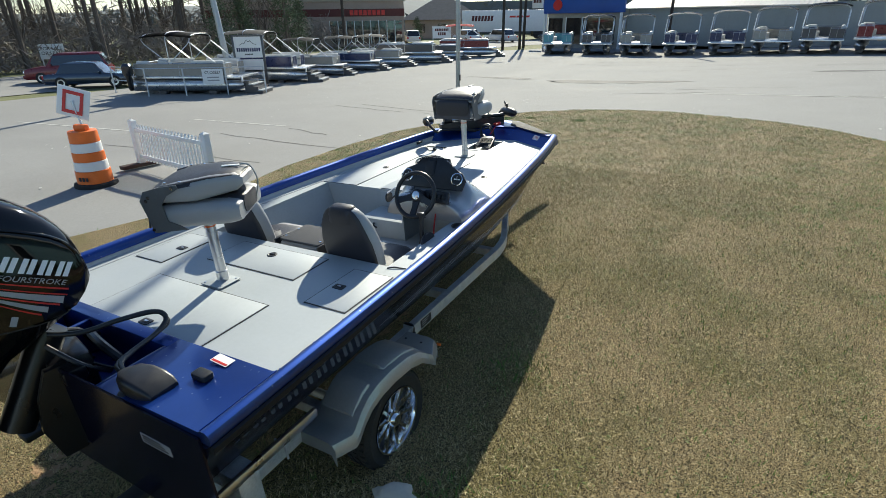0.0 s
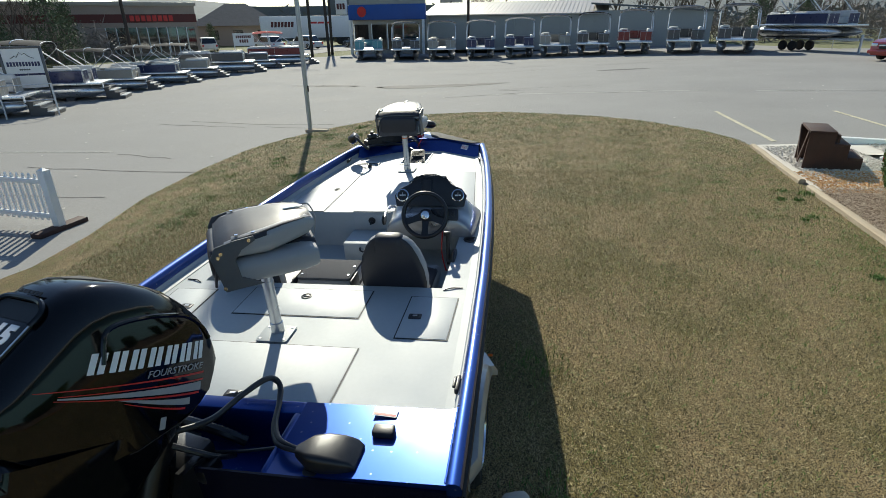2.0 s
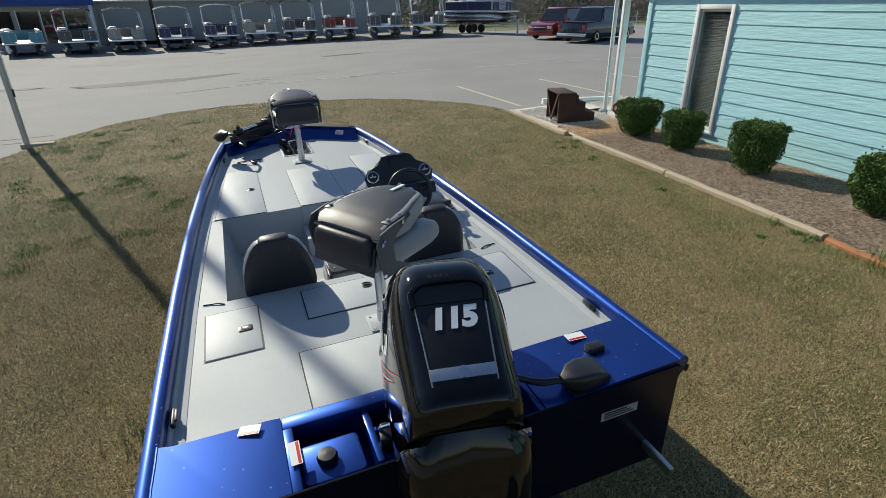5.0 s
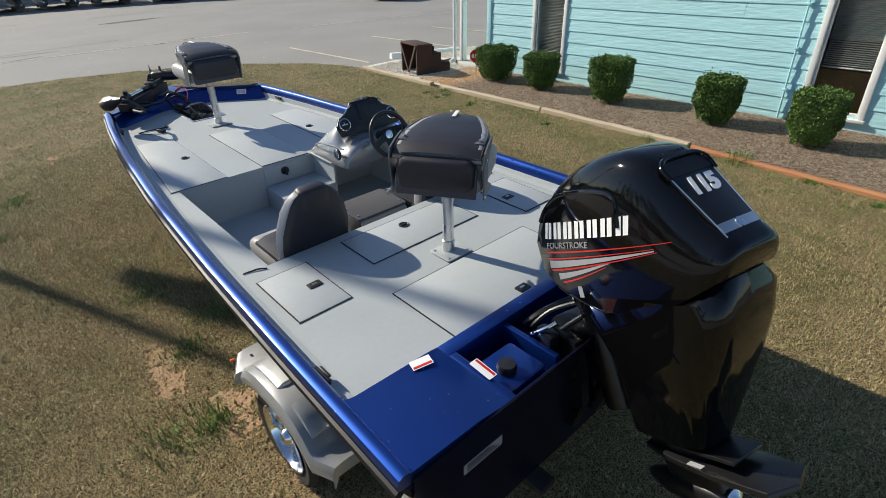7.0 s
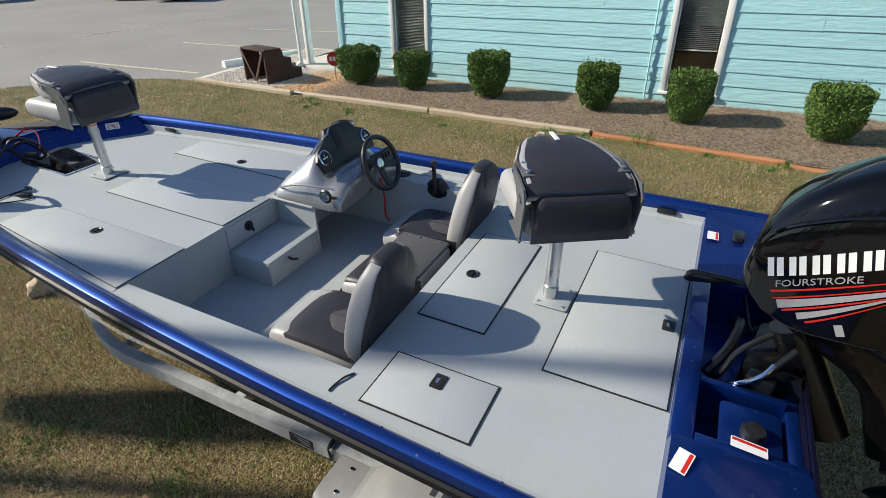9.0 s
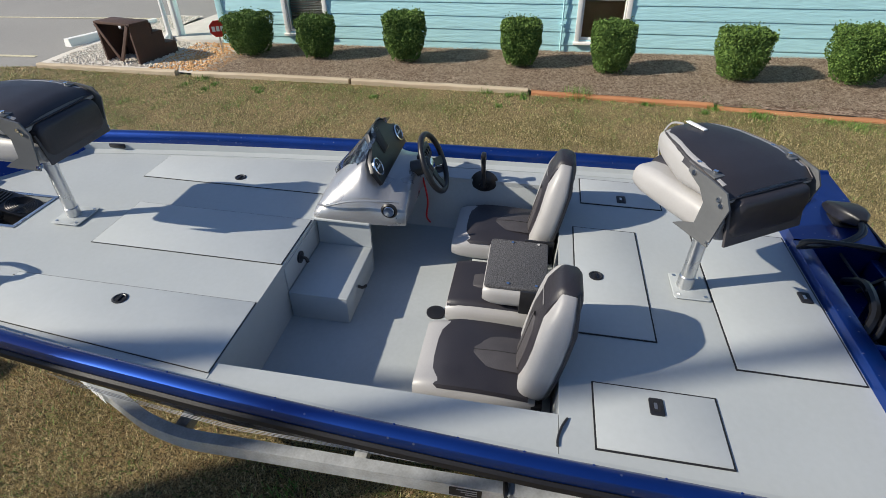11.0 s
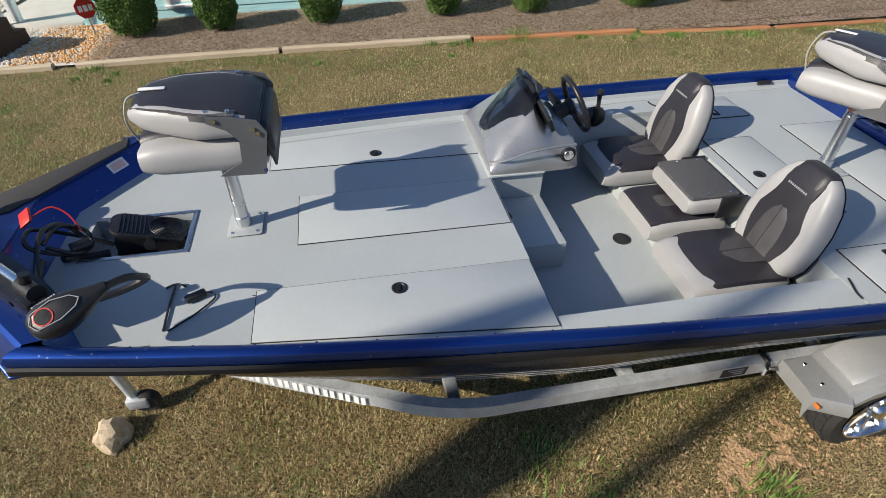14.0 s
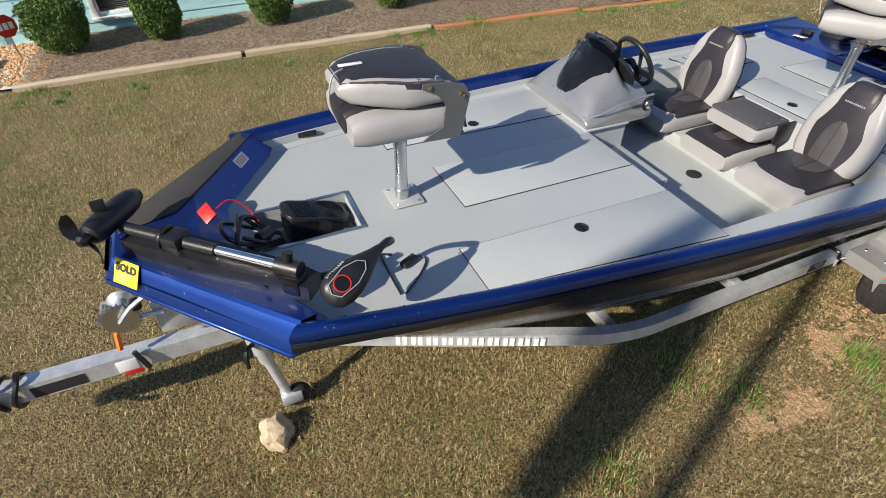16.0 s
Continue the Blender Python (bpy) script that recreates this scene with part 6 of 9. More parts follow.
crease = [(CU - 0.345, 2.43, 0.150), (CU - 0.364, 2.55, 0.155), (CU - 0.372, 2.70, 0.14), (CU - 0.355, 2.83, 0.09), (CU - 0.30, 2.905, 0.055)]
part("body_crease", tube(B(), curve_points(crease, 5), 0.007, 6), "silver", con, "raised silver character line")
# wheel
wh_m = Matrix.Translation((0.59, 2.31, 0.215)) @ Matrix.Rotation(radians(66), 4, "X")
whl = part("steering_wheel", tube(B(), [wh_m @ Vector((0.165 * math.cos(a), 0.165 * math.sin(a), 0)) for a in [2 * math.pi * k / 36 for k in range(36)]], 0.0165, 10, closed=True), "plastic", con, "black three-spoke steering wheel")
for a in (200, 340, 270):
    t = radians(a)
    sp2 = B()
    d, n = Vector((math.cos(t), math.sin(t), 0)), Vector((-math.sin(t), math.cos(t), 0))
    loft(sp2, [[wh_m @ (d * r + n * w + Vector((0, 0, z))) for w, z in ((-hw, -zz - 0.006), (hw, -zz - 0.006), (hw, -zz + 0.006), (-hw, -zz + 0.006))] for r, hw, zz in ((0.02, 0.032, 0.03), (0.09, 0.022, 0.02), (0.16, 0.026, 0.0))])
    part("spoke", sp2, "plastic", whl)
part("wheel_hub", lathe(B(), [(0.05, -0.05), (0.048, -0.02), (0.036, -0.012), (0.001, -0.01)], wh_m, 24), "plastic", whl)
part("hub_badge", lathe(B(), [(0.032, -0.012), (0.032, -0.007), (0.025, -0.005), (0.001, -0.005)], wh_m, 24), "chrome", whl, "silver round hub badge")
part("steering_column", cyl(B(), wh_m @ Vector((0, 0, -0.13)), wh_m @ Vector((0, 0, -0.03)), 0.05, 0.038, n=20), "plastic", con)
# throttle on the side ledge
th = thing("throttle_control", BOAT, "black side-mount throttle lever on the starboard cockpit wall", "throttle")
part("base", lathe(B(), [(0.085, 0.0), (0.088, 0.012), (0.07, 0.03), (0.03, 0.04), (0.001, 0.04)], Matrix.Translation((0.855, 2.04, -0.03)) @ Matrix.Rotation(radians(-90), 4, "Y"), 28), "plastic", th)
part("pivot", cyl(B(), (0.83, 2.04, -0.03), (0.79, 2.04, -0.03), 0.028, n=18), "satin", th)
part("lever", tube(B(), curve_points([(0.80, 2.04, -0.03), (0.80, 2.045, 0.06), (0.805, 2.05, 0.17)], 4), [0.02, 0.018, 0.016, 0.015, 0.014, 0.014, 0.014, 0.016, 0.018], 8), "plastic", th)
part("grip", box(B(), (0.80, 2.05, 0.18), (0.05, 0.03, 0.03), 0.008), "plastic", th)
for k, (v, z) in enumerate(((2.30, -0.055), (2.30, -0.115))):
    lb = part("warning_label", span(B(), (0.846, v - 0.05, z - 0.022), (0.8495, v + 0.05, z + 0.022)), "label", boat, "white warning label on the cockpit wall", smooth=False)
    if k == 0:
        part("red_band", span(B(), (0.8445, v - 0.046, z + 0.006), (0.846, v + 0.046, z + 0.018)), "red", lb, smooth=False)
part("lanyard", tube(B(), curve_points([(0.70, 2.40, 0.05), (0.69, 2.37, -0.1), (0.70, 2.38, -0.22), (0.72, 2.36, -0.28)], 6), 0.006, 6), "red", con, "red kill-switch lanyard")

# ---- trolling motor ----
tm = thing("trolling_motor", BOAT, "black bow-mount electric trolling motor stowed on the bow", "trolling motor")
h0, h1 = Vector((-0.70, 4.71, 0.235)), Vector((-0.05, 5.42, 0.225))
ax = (h1 - h0).normalized()
sd = Vector((ax.y, -ax.x, 0))


def tm_at(t, s=0.0, z=0.0):
    return h0 + (h1 - h0) * t + sd * s + Vector((0, 0, z))


bm = B()
rows = []
for t, w, z0, z1 in ((0.10, 0.045, -0.10, -0.035), (0.2, 0.055, -0.115, -0.022), (0.5, 0.062, -0.12, -0.018), (0.8, 0.062, -0.12, -0.012), (0.95, 0.05, -0.11, -0.02)):
    rows.append([tuple(tm_at(t, w, z0)), tuple(tm_at(t, -w, z0)), tuple(tm_at(t, -w, z1)), tuple(tm_at(t, w, z1))])
mount = part("mount", loft(bm, rows), "plastic", tm, "black mount bracket")
for t in (0.28, 0.62):
    part("mount_bolt", cyl(B(), tm_at(t, -0.056, -0.07), tm_at(t, -0.062, -0.07), 0.012, n=10), "satin", mount)
part("mount_cradle", box(B(), tm_at(0.72, 0, -0.01), (0.09, 0.10, 0.09), 0.012, ax.to_track_quat("Y", "Z").to_matrix()), "plastic", tm)
part("cradle_strap", tube(B(), [tm_at(0.75, 0.045 * math.cos(a), 0.045 * math.sin(a)) for a in [2 * math.pi * k / 14 for k in range(14)]], 0.009, 6, closed=True), "satin", tm)
part("shaft", cyl(B(), tm_at(0.2), tm_at(0.55), 0.0185, n=18), "chrome", tm, "polished steel shaft")
part("sleeve", cyl(B(), tm_at(0.52), tm_at(0.97), 0.024, n=18), "plastic", tm, "black shaft sleeve")
part("collar", cyl(B(), tm_at(0.15), tm_at(0.25), 0.033, n=18), "plastic", tm)
part("collar_knob", cyl(B(), tm_at(0.2, 0, 0.03), tm_at(0.2, 0.01, 0.065), 0.02, n=12), "satin", tm, "black tension knob")
part("latch_block", box(B(), tm_at(0.18, -0.02, -0.05), (0.07, 0.09, 0.07), 0.01, ax.to_track_quat("Y", "Z").to_matrix()), "satin", tm)
# teardrop head lying across the shaft's end
hc, tip = Vector((-0.752, 4.70, 0.250)), Vector((-0.680, 4.548, 0.300))
hx = (tip - hc).normalized()
up = Vector((-0.55, -0.05, 0.83))
up = (up - hx * up.dot(hx)).normalized()
side = hx.cross(up)
hm = Matrix.Translation(hc) @ Matrix((hx, side, up)).transposed().to_4x4()
rg = []
for y, hw, hz in ((-0.082, 0.012, 0.012), (-0.074, 0.036, 0.030), (-0.055, 0.055, 0.043), (-0.02, 0.067, 0.050), (0.03, 0.066, 0.050), (0.08, 0.053, 0.042), (0.12, 0.037, 0.031), (0.155, 0.024, 0.022), (0.185, 0.017, 0.016)):
    rg.append([tuple(hm @ Vector((y, x, z))) for x, z in rrect(0, 0, hw, hz, min(hw, hz) * 0.8, 5)])
head = part("control_head", loft(B(), rg), "plastic", tm, "black teardrop control head")
edge = [hm @ Vector(p) for p in ((-0.045, -0.03, 0.049), (-0.06, 0.0, 0.046), (-0.045, 0.03, 0.049), (0.03, 0.038, 0.051), (0.085, 0.022, 0.043), (0.105, 0.0, 0.038), (0.085, -0.022, 0.043), (0.03, -0.038, 0.051))]
part("badge_outline", tube(B(), edge, 0.0022, 5, closed=True), "greyprint", head, "thin grey badge outline")
rgm = hm @ Matrix.Translation((-0.01, 0, 0.048))
part("control_ring", lathe(B(), [(0.031, -0.004), (0.031, 0.0045), (0.027, 0.0045), (0.027, -0.004)], rgm, 22), "red", head, "thin red ring")
part("control_dial", lathe(B(), [(0.026, -0.004), (0.026, 0.004), (0.001, 0.0045)], rgm, 20), "satin", head, "black indicator dial")
part("plain_marks", bars(B(), hm @ Matrix.Translation((0.01, -0.052, 0.039)) @ Matrix.Rotation(radians(38), 4, "X"), 9, 0.085, 0.010, 0.2, 0.4, 0.0012), "greyprint", head, "row of plain pale marks")
part("head_cable", tube(B(), curve_points([tuple(tip - hx * 0.01), (-0.635, 4.495, 0.290), (-0.575, 4.462, 0.235), (-0.527, 4.492, 0.178), (-0.545, 4.575, 0.152), (-0.575, 4.68, 0.150), (-0.53, 4.81, 0.135), (-0.40, 4.93, 0.115), (-0.25, 4.98, 0.10)], 7), 0.0145, 8), "plastic", tm, "thick black cable from the head")
pc = tm_at(1.03, 0, 0.03)
pod = B()
pd = (sd + ax * 0.12).normalized()
pm = Matrix.Translation(pc) @ pd.to_track_quat("Z", "Y").to_matrix().to_4x4()
lathe(pod, [(0.02, -0.12), (0.040, -0.11), (0.050, -0.08), (0.051, 0.08), (0.046, 0.13), (0.028, 0.175), (0.008, 0.195)], pm, 24)
podo = part("motor_pod", pod, "plastic", tm, "black motor pod")
part("skeg", box(B(), pm @ Vector((0.0, 0.075, -0.02)), (0.012, 0.05, 0.05), 0.004), "plastic", podo)
for k in range(2):
    bl = B()
    rows = []
    for t in range(6):
        r = 0.02 + t * 0.019
        w = (0.016, 0.024, 0.03, 0.03, 0.024, 0.012)[t]
        tw = radians(58 - t * 8)
        a = math.pi * k + t * 0.16 + 0.5
        c = Vector((r * math.cos(a), r * math.sin(a), -0.14))
        n = Vector((-math.sin(a), math.cos(a), 0)) * math.cos(tw) * w + Vector((0, 0, 1)) * math.sin(tw) * w
        rows.append([pm @ (c - n), pm @ c + pm.to_3x3() @ Vector((0, 0, 0.004)), pm @ (c + n), pm @ c - pm.to_3x3() @ Vector((0, 0, 0.004))])
    part("propeller_blade", loft(bl, rows), "satin", podo, "dark propeller blade")
part("propeller_hub", lathe(B(), [(0.022, -0.12), (0.024, -0.15), (0.012, -0.165)], pm, 16), "satin", podo)
part("coil_cable", tube(B(), curve_points([tm_at(0.30, 0.05, -0.06), (-0.25, 5.0, 0.10), (-0.14, 4.99, 0.17), (-0.02, 4.97, 0.12), (-0.03, 4.90, 0.02), (-0.13, 4.93, 0.03), (-0.20, 5.03, 0.14), (-0.10, 5.05, 0.16), (0.0, 4.95, 0.04), (0.02, 4.82, -0.05)], 8), 0.010, 7), "plastic", tm, "looped black cable")
part("coil_cable", tube(B(), curve_points([(-0.16, 5.0, 0.12), (-0.06, 4.96, 0.14), (0.0, 4.90, 0.06), (-0.06, 4.87, 0.02), (-0.15, 4.90, 0.05), (-0.18, 4.98, 0.12)], 7), 0.010, 7), "plastic", tm)
part("plug", cyl(B(), (-0.13, 4.92, 0.06), (-0.08, 4.86, 0.05), 0.026, n=14), "plastic", tm)
part("red_tag", box(B(), (-0.020, 5.095, 0.172), (0.085, 0.06, 0.012), 0.003, Euler((radians(-35), radians(-15), radians(20))).to_matrix()), "red", tm, "bright red hanging tag")
part("red_wire", tube(B(), curve_points([(-0.02, 5.07, 0.172), (0.02, 5.0, 0.19), (0.01, 4.94, 0.15), (-0.03, 4.90, 0.08)], 6), 0.004, 5), "red", tm, "thin red wire")
# foot pedal in its tray
fp = thing("foot_pedal", BOAT @ pose(0.0, 4.68, -0.105, 0, 0, 8), "black ribbed trolling motor foot pedal in the deck tray", "pedal")
part("pedal_base", span(B(), (-0.085, -0.15, 0.0), (0.085, 0.13, 0.03), 0.008), "plastic", fp)
tilt = Matrix.Translation((0.02, -0.045, 0.132)) @ Matrix.Rotation(radians(20), 4, "X")
part("pedal_body", loft(B(), [[(0.02 + x, y, z) for x, z in ((-0.07, 0.03), (0.07, 0.03), (0.066, z1), (-0.066, z1))] for y, z1 in ((-0.185, 0.065), (-0.02, 0.128), (0.085, 0.165), (0.105, 0.12))]), "plastic", fp, "black wedge under the plate", smooth=False)
part("tread_plate", moved(prism(B(), rrect(0, 0, 0.085, 0.16, 0.05, 5), -0.012, 0.006, 0.004), tilt), "plastic", fp)
bm = B()
for k in range(6):
    r = 0.018 + k * 0.011
    tube(bm, [tilt @ Vector((r * math.cos(a), -0.07 + r * math.sin(a), 0.008)) for a in [2 * math.pi * j / 20 for j in range(20)]], 0.0028, 5, closed=True)
for k in range(7):
    span_m = tilt @ Matrix.Translation((0, 0.02 + k * 0.017, 0.008))
    box(bm, span_m.translation, (0.14, 0.006, 0.006))
part("tread_ribs", bm, "satin", fp, "raised rubber ribs")
part("knob", cyl(B(), (-0.075, -0.05, 0.105), (-0.105, -0.05, 0.118), 0.026, n=12), "satin", fp)
part("cable_boot", tube(B(), curve_points([(-0.02, 0.15, 0.05), (-0.05, 0.22, 0.07), (-0.10, 0.30, 0.13)], 5), 0.022, 8), "plastic", fp)
# remote pendant and bungee on the casting deck
rm = thing("pendant_remote", BOAT @ pose(-0.478, 4.355, 0.002, 0, 0, 27), "small black corded remote lying on the casting deck", "remote")
part("body", box(B(), (0, 0, 0.014), (0.04, 0.085, 0.024), 0.008), "plastic", rm)
part("cord", tube(B(), curve_points([(0, -0.04, 0.012), (-0.015, -0.065, 0.006), (-0.05, -0.055, 0.005), (-0.09, 0.04, 0.005), (-0.115, 0.15, 0.005)], 6), 0.004, 5), "plastic", rm, "thin black cord")
bg = thing("bungee_cord", BOAT @ pose(-0.393, 4.453, 0.006, 0, 0, 0), "thin black bungee cord across the casting deck", "cord")
part("cord", tube(B(), curve_points([(0.0, 0.0, 0.0), (-0.12, 0.003, 0.002), (-0.25, 0.001, 0.0)], 5), 0.005, 6), "plastic", bg)
part("hook", tube(B(), curve_points([(-0.01, 0.035, 0.003), (0.002, 0.01, 0.006), (0.004, -0.015, 0.006), (-0.012, -0.045, 0.003)], 4), 0.005, 6), "plastic", bg)
sold = thing("sold_card", BOAT @ (Matrix.Translation((-0.196, 5.432, 0.096)) @ Matrix.Rotation(radians(-138), 4, "Z") @ Matrix.Rotation(radians(61), 4, "X")), "yellow card with bold black lettering taped to the bow", "card")
part("card", box(B(), (0, 0, 0), (0.125, 0.10, 0.002)), "yellow", sold, smooth=False)
words("lettering", "SOLD", 0.042, pose(0, 0.018, 0.0022), "ink", sold, 0.0006, sx=1.0, bold=0.0025)
for k in range(3):
    part("print_line", span(B(), (-0.045, -0.012 - 0.012 * k, 0.0012), (0.03 - 0.012 * k, -0.007 - 0.012 * k, 0.0018)), "greyprint", sold, smooth=False)

# ---- outboard ----
ENG = BOAT @ Matrix.Translation((-0.014, 0.172, -0.002)) @ Matrix.Rotation(radians(-12), 4, "Z") @ Matrix.Translation((0, -0.2, 0))
eng = thing("outboard_motor", ENG, "large glossy black four-stroke outboard motor tilted down on the transom", "outboard")


def er(z, y0, y1, hw, r=0.5, tilt=0.0, nose=1.0):
    """Cowl section: rounded, narrower to the front."""
    out = []
    cy, hy = (y0 + y1) / 2, (y1 - y0) / 2
    n = 36
    for k in range(n):
        a = 2 * math.pi * k / n
        c, s = math.cos(a), math.sin(a)
        e = 0.42
        x, y = math.copysign(abs(c) ** e, c), math.copysign(abs(s) ** e, s)
        w = hw * (1 - 0.16 * max(0, y) * nose - 0.14 * max(0, -y))
        out.append((x * w, cy + y * hy, z + tilt * y * hy))
    return out


SEAM_Y = [-0.505, -0.48, -0.437, -0.352, -0.282, -0.175, -0.04, 0.08, 0.16, 0.22, 0.265, 0.305]
SEAM_Z = [0.685, 0.655, 0.595, 0.475, 0.398, 0.36, 0.335, 0.325, 0.325, 0.345, 0.39, 0.455]
COWL_Y = [-0.486, -0.482, -0.470, -0.435, -0.36, -0.28, -0.20, -0.15, -0.10, -0.03, 0.06, 0.14, 0.205, 0.255, 0.285, 0.299, 0.305]
COWL_T = [0.735, 0.747, 0.760, 0.774, 0.800, 0.842, 0.884, 0.908, 0.920, 0.912, 0.872, 0.818, 0.760, 0.695, 0.635, 0.565, 0.50]
COWL_W = [0.111, 0.128, 0.146, 0.162, 0.180, 0.193, 0.202, 0.205, 0.209, 0.211, 0.211, 0.206, 0.196, 0.181, 0.178, 0.165, 0.145]


def cowl_side(y, z):
    """Half width of the cowl at a height."""
    zb, zt, hw = lerp_table(y, SEAM_Y, SEAM_Z), lerp_table(y, COWL_Y, COWL_T), lerp_table(y, COWL_Y, COWL_W)
    q = min(0.999, max(0.0, (z - zb) / (zt - zb))) ** (1 / 0.60)
    return math.sqrt(1 - q * q) ** 0.40 * hw * (1 - 0.12 * q ** 2)


def on_cowl(bm, s, m, lift=0.0015):
    """Lays a flat decal, drawn in x and y round m, on the side of the cowl."""
    for v in bm.verts:
        p = m @ v.co
        v.co = (s * (cowl_side(p.y, p.z) + lift + v.co.z * 0.3), p.y, p.z)
    return bm


rings = []
for y, zt, hw in zip(COWL_Y, COWL_T, COWL_W):
    zb = lerp_table(y, SEAM_Y, SEAM_Z)
    ring = []
    for k in range(33):
        a = math.pi * k / 32
        c, q = math.cos(a), math.sin(a)
        ring.append((math.copysign(abs(c) ** 0.40, c) * hw * (1 - 0.12 * q ** 2), y, zb + (zt - zb) * q ** 0.60))
    rings.append(ring)
part("upper_cowl", loft(B(), rings), "cowl", eng, "glossy black upper cowl", angle=60)


def pan_ring(yf, zf, yb, zb, hw, seam=False, grow=0.0):
    """Section of the lower cowl from its front to its back point."""
    out = []
    for k in range(36):
        a = 2 * math.pi * k / 36
        c, q = math.cos(a), math.sin(a)
        x, f = math.copysign(abs(c) ** 0.42, c), math.copysign(abs(q) ** 0.42, q)
        y = (yf + yb) / 2 + f * (yf - yb) / 2
        z = lerp_table(y, SEAM_Y, SEAM_Z) if seam else (zf + zb) / 2 + f * (zf - zb) / 2
        w = lerp_table(y, COWL_Y, COWL_W) if seam else hw * (1 - 0.08 * abs(f) ** 3)
        w = w * abs(x) if not seam else w * min(1.0, abs(x) * 1.02)
        out.append((math.copysign(w + grow, c), y, z + (grow and -0.003)))
    return out


seam = pan_ring(0.225, 0, -0.483, 0, 0.2, True, -0.004)
part("cowl_seam", loft(B(), [seam, [(x, y, z - 0.012) for x, y, z in seam]]), "gasket", eng, "dark seam between the cowls")
top = [(x, y, z - 0.007) for x, y, z in pan_ring(0.225, 0, -0.488, 0, 0.2, True)]
part("lower_cowl", loft(B(), [top, pan_ring(0.15, 0.27, -0.520, 0.60, 0.205), pan_ring(0.05, 0.22, -0.546, 0.50, 0.20), pan_ring(-0.07, 0.17, -0.557, 0.36, 0.19), pan_ring(-0.15, 0.10, -0.560, 0.22, 0.172), pan_ring(-0.20, 0.0, -0.566, 0.12, 0.148), pan_ring(-0.24, -0.11, -0.572, 0.04, 0.124), pan_ring(-0.275, -0.20, -0.578, -0.03, 0.106)]), "cowl", eng, "glossy black lower cowl and driveshaft shroud", angle=60)
for s in (-1, 1):
    path = [(0.282, 0.52), (0.276, 0.57), (0.25, 0.62), (0.205, 0.665), (0.15, 0.70), (0.08, 0.737), (0.0, 0.768), (-0.05, 0.778), (-0.08, 0.772), (-0.10, 0.745), (-0.125, 0.69)]
    part("cowl_ridge", tube(B(), curve_points([(s * (cowl_side(y, z) - 0.002), y, z) for y, z in path], 3), 0.009, 8), "cowl", eng, "raised cowl side ridge")
# recessed rear panel with its air intake
slope = Matrix.Translation((0, -0.285, 0.8415)) @ Matrix.Rotation(radians(26.5), 4, "X") @ Matrix.Diagonal((0.92, 1, 1, 1))
part("rear_panel", moved(prism(B(), [(-0.092, -0.166), (0.092, -0.166), (0.108, 0.085), (-0.108, 0.085)], -0.03, 0.0035, 0.003), slope), "satin", eng, "black rear cowl panel")
for s in (-1, 1):
    part("panel_edge", tube(B(), [slope @ Vector(p) for p in ((s * 0.112, 0.09, 0.003), (s * 0.098, -0.10, 0.003), (s * 0.094, -0.166, 0.002))], 0.0025, 6), "alu", eng, "thin bright panel edge")
part("scoop_rim", tube(B(), [slope @ Vector(p) for p in curve_points([(-0.115, 0.07, 0.004), (-0.118, 0.115, 0.006), (-0.08, 0.145, 0.008), (0.0, 0.15, 0.010), (0.08, 0.145, 0.008), (0.118, 0.115, 0.006), (0.115, 0.07, 0.004)], 4)], 0.009, 8), "cowl", eng, "raised rim round the air intake")
part("intake", moved(prism(B(), [(-0.106, 0.078), (0.106, 0.078), (0.108, 0.115), (0.078, 0.138), (-0.078, 0.138), (-0.108, 0.115)], 0.001, 0.0055), slope), "gasket", eng, "dark air intake slot")
words("power_number", "115", 0.088, slope @ pose(0.0, 0.025, 0.0045), "label", eng, 0.0012, 0.16, 1.1, 0.005)
part("badge_band", moved(prism(B(), [(-0.093, -0.152), (0.093, -0.152), (0.097, -0.118), (-0.097, -0.118)], 0.003, 0.0065, 0.0015), slope), "alu", eng, "brushed silver badge band")
part("round_badge", lathe(B(), [(0.017, 0.006), (0.017, 0.010), (0.011, 0.011), (0.001, 0.010)], slope @ Matrix.Translation((0, -0.135, 0)), 20), "chrome", eng, "plain round silver emblem")
for k in range(6):
    part("cowl_mark", moved(span(B(), (-0.055 + k * 0.019, 0.166, 0.004), (-0.042 + k * 0.019, 0.178, 0.006)), slope), "gasket", eng, smooth=False)
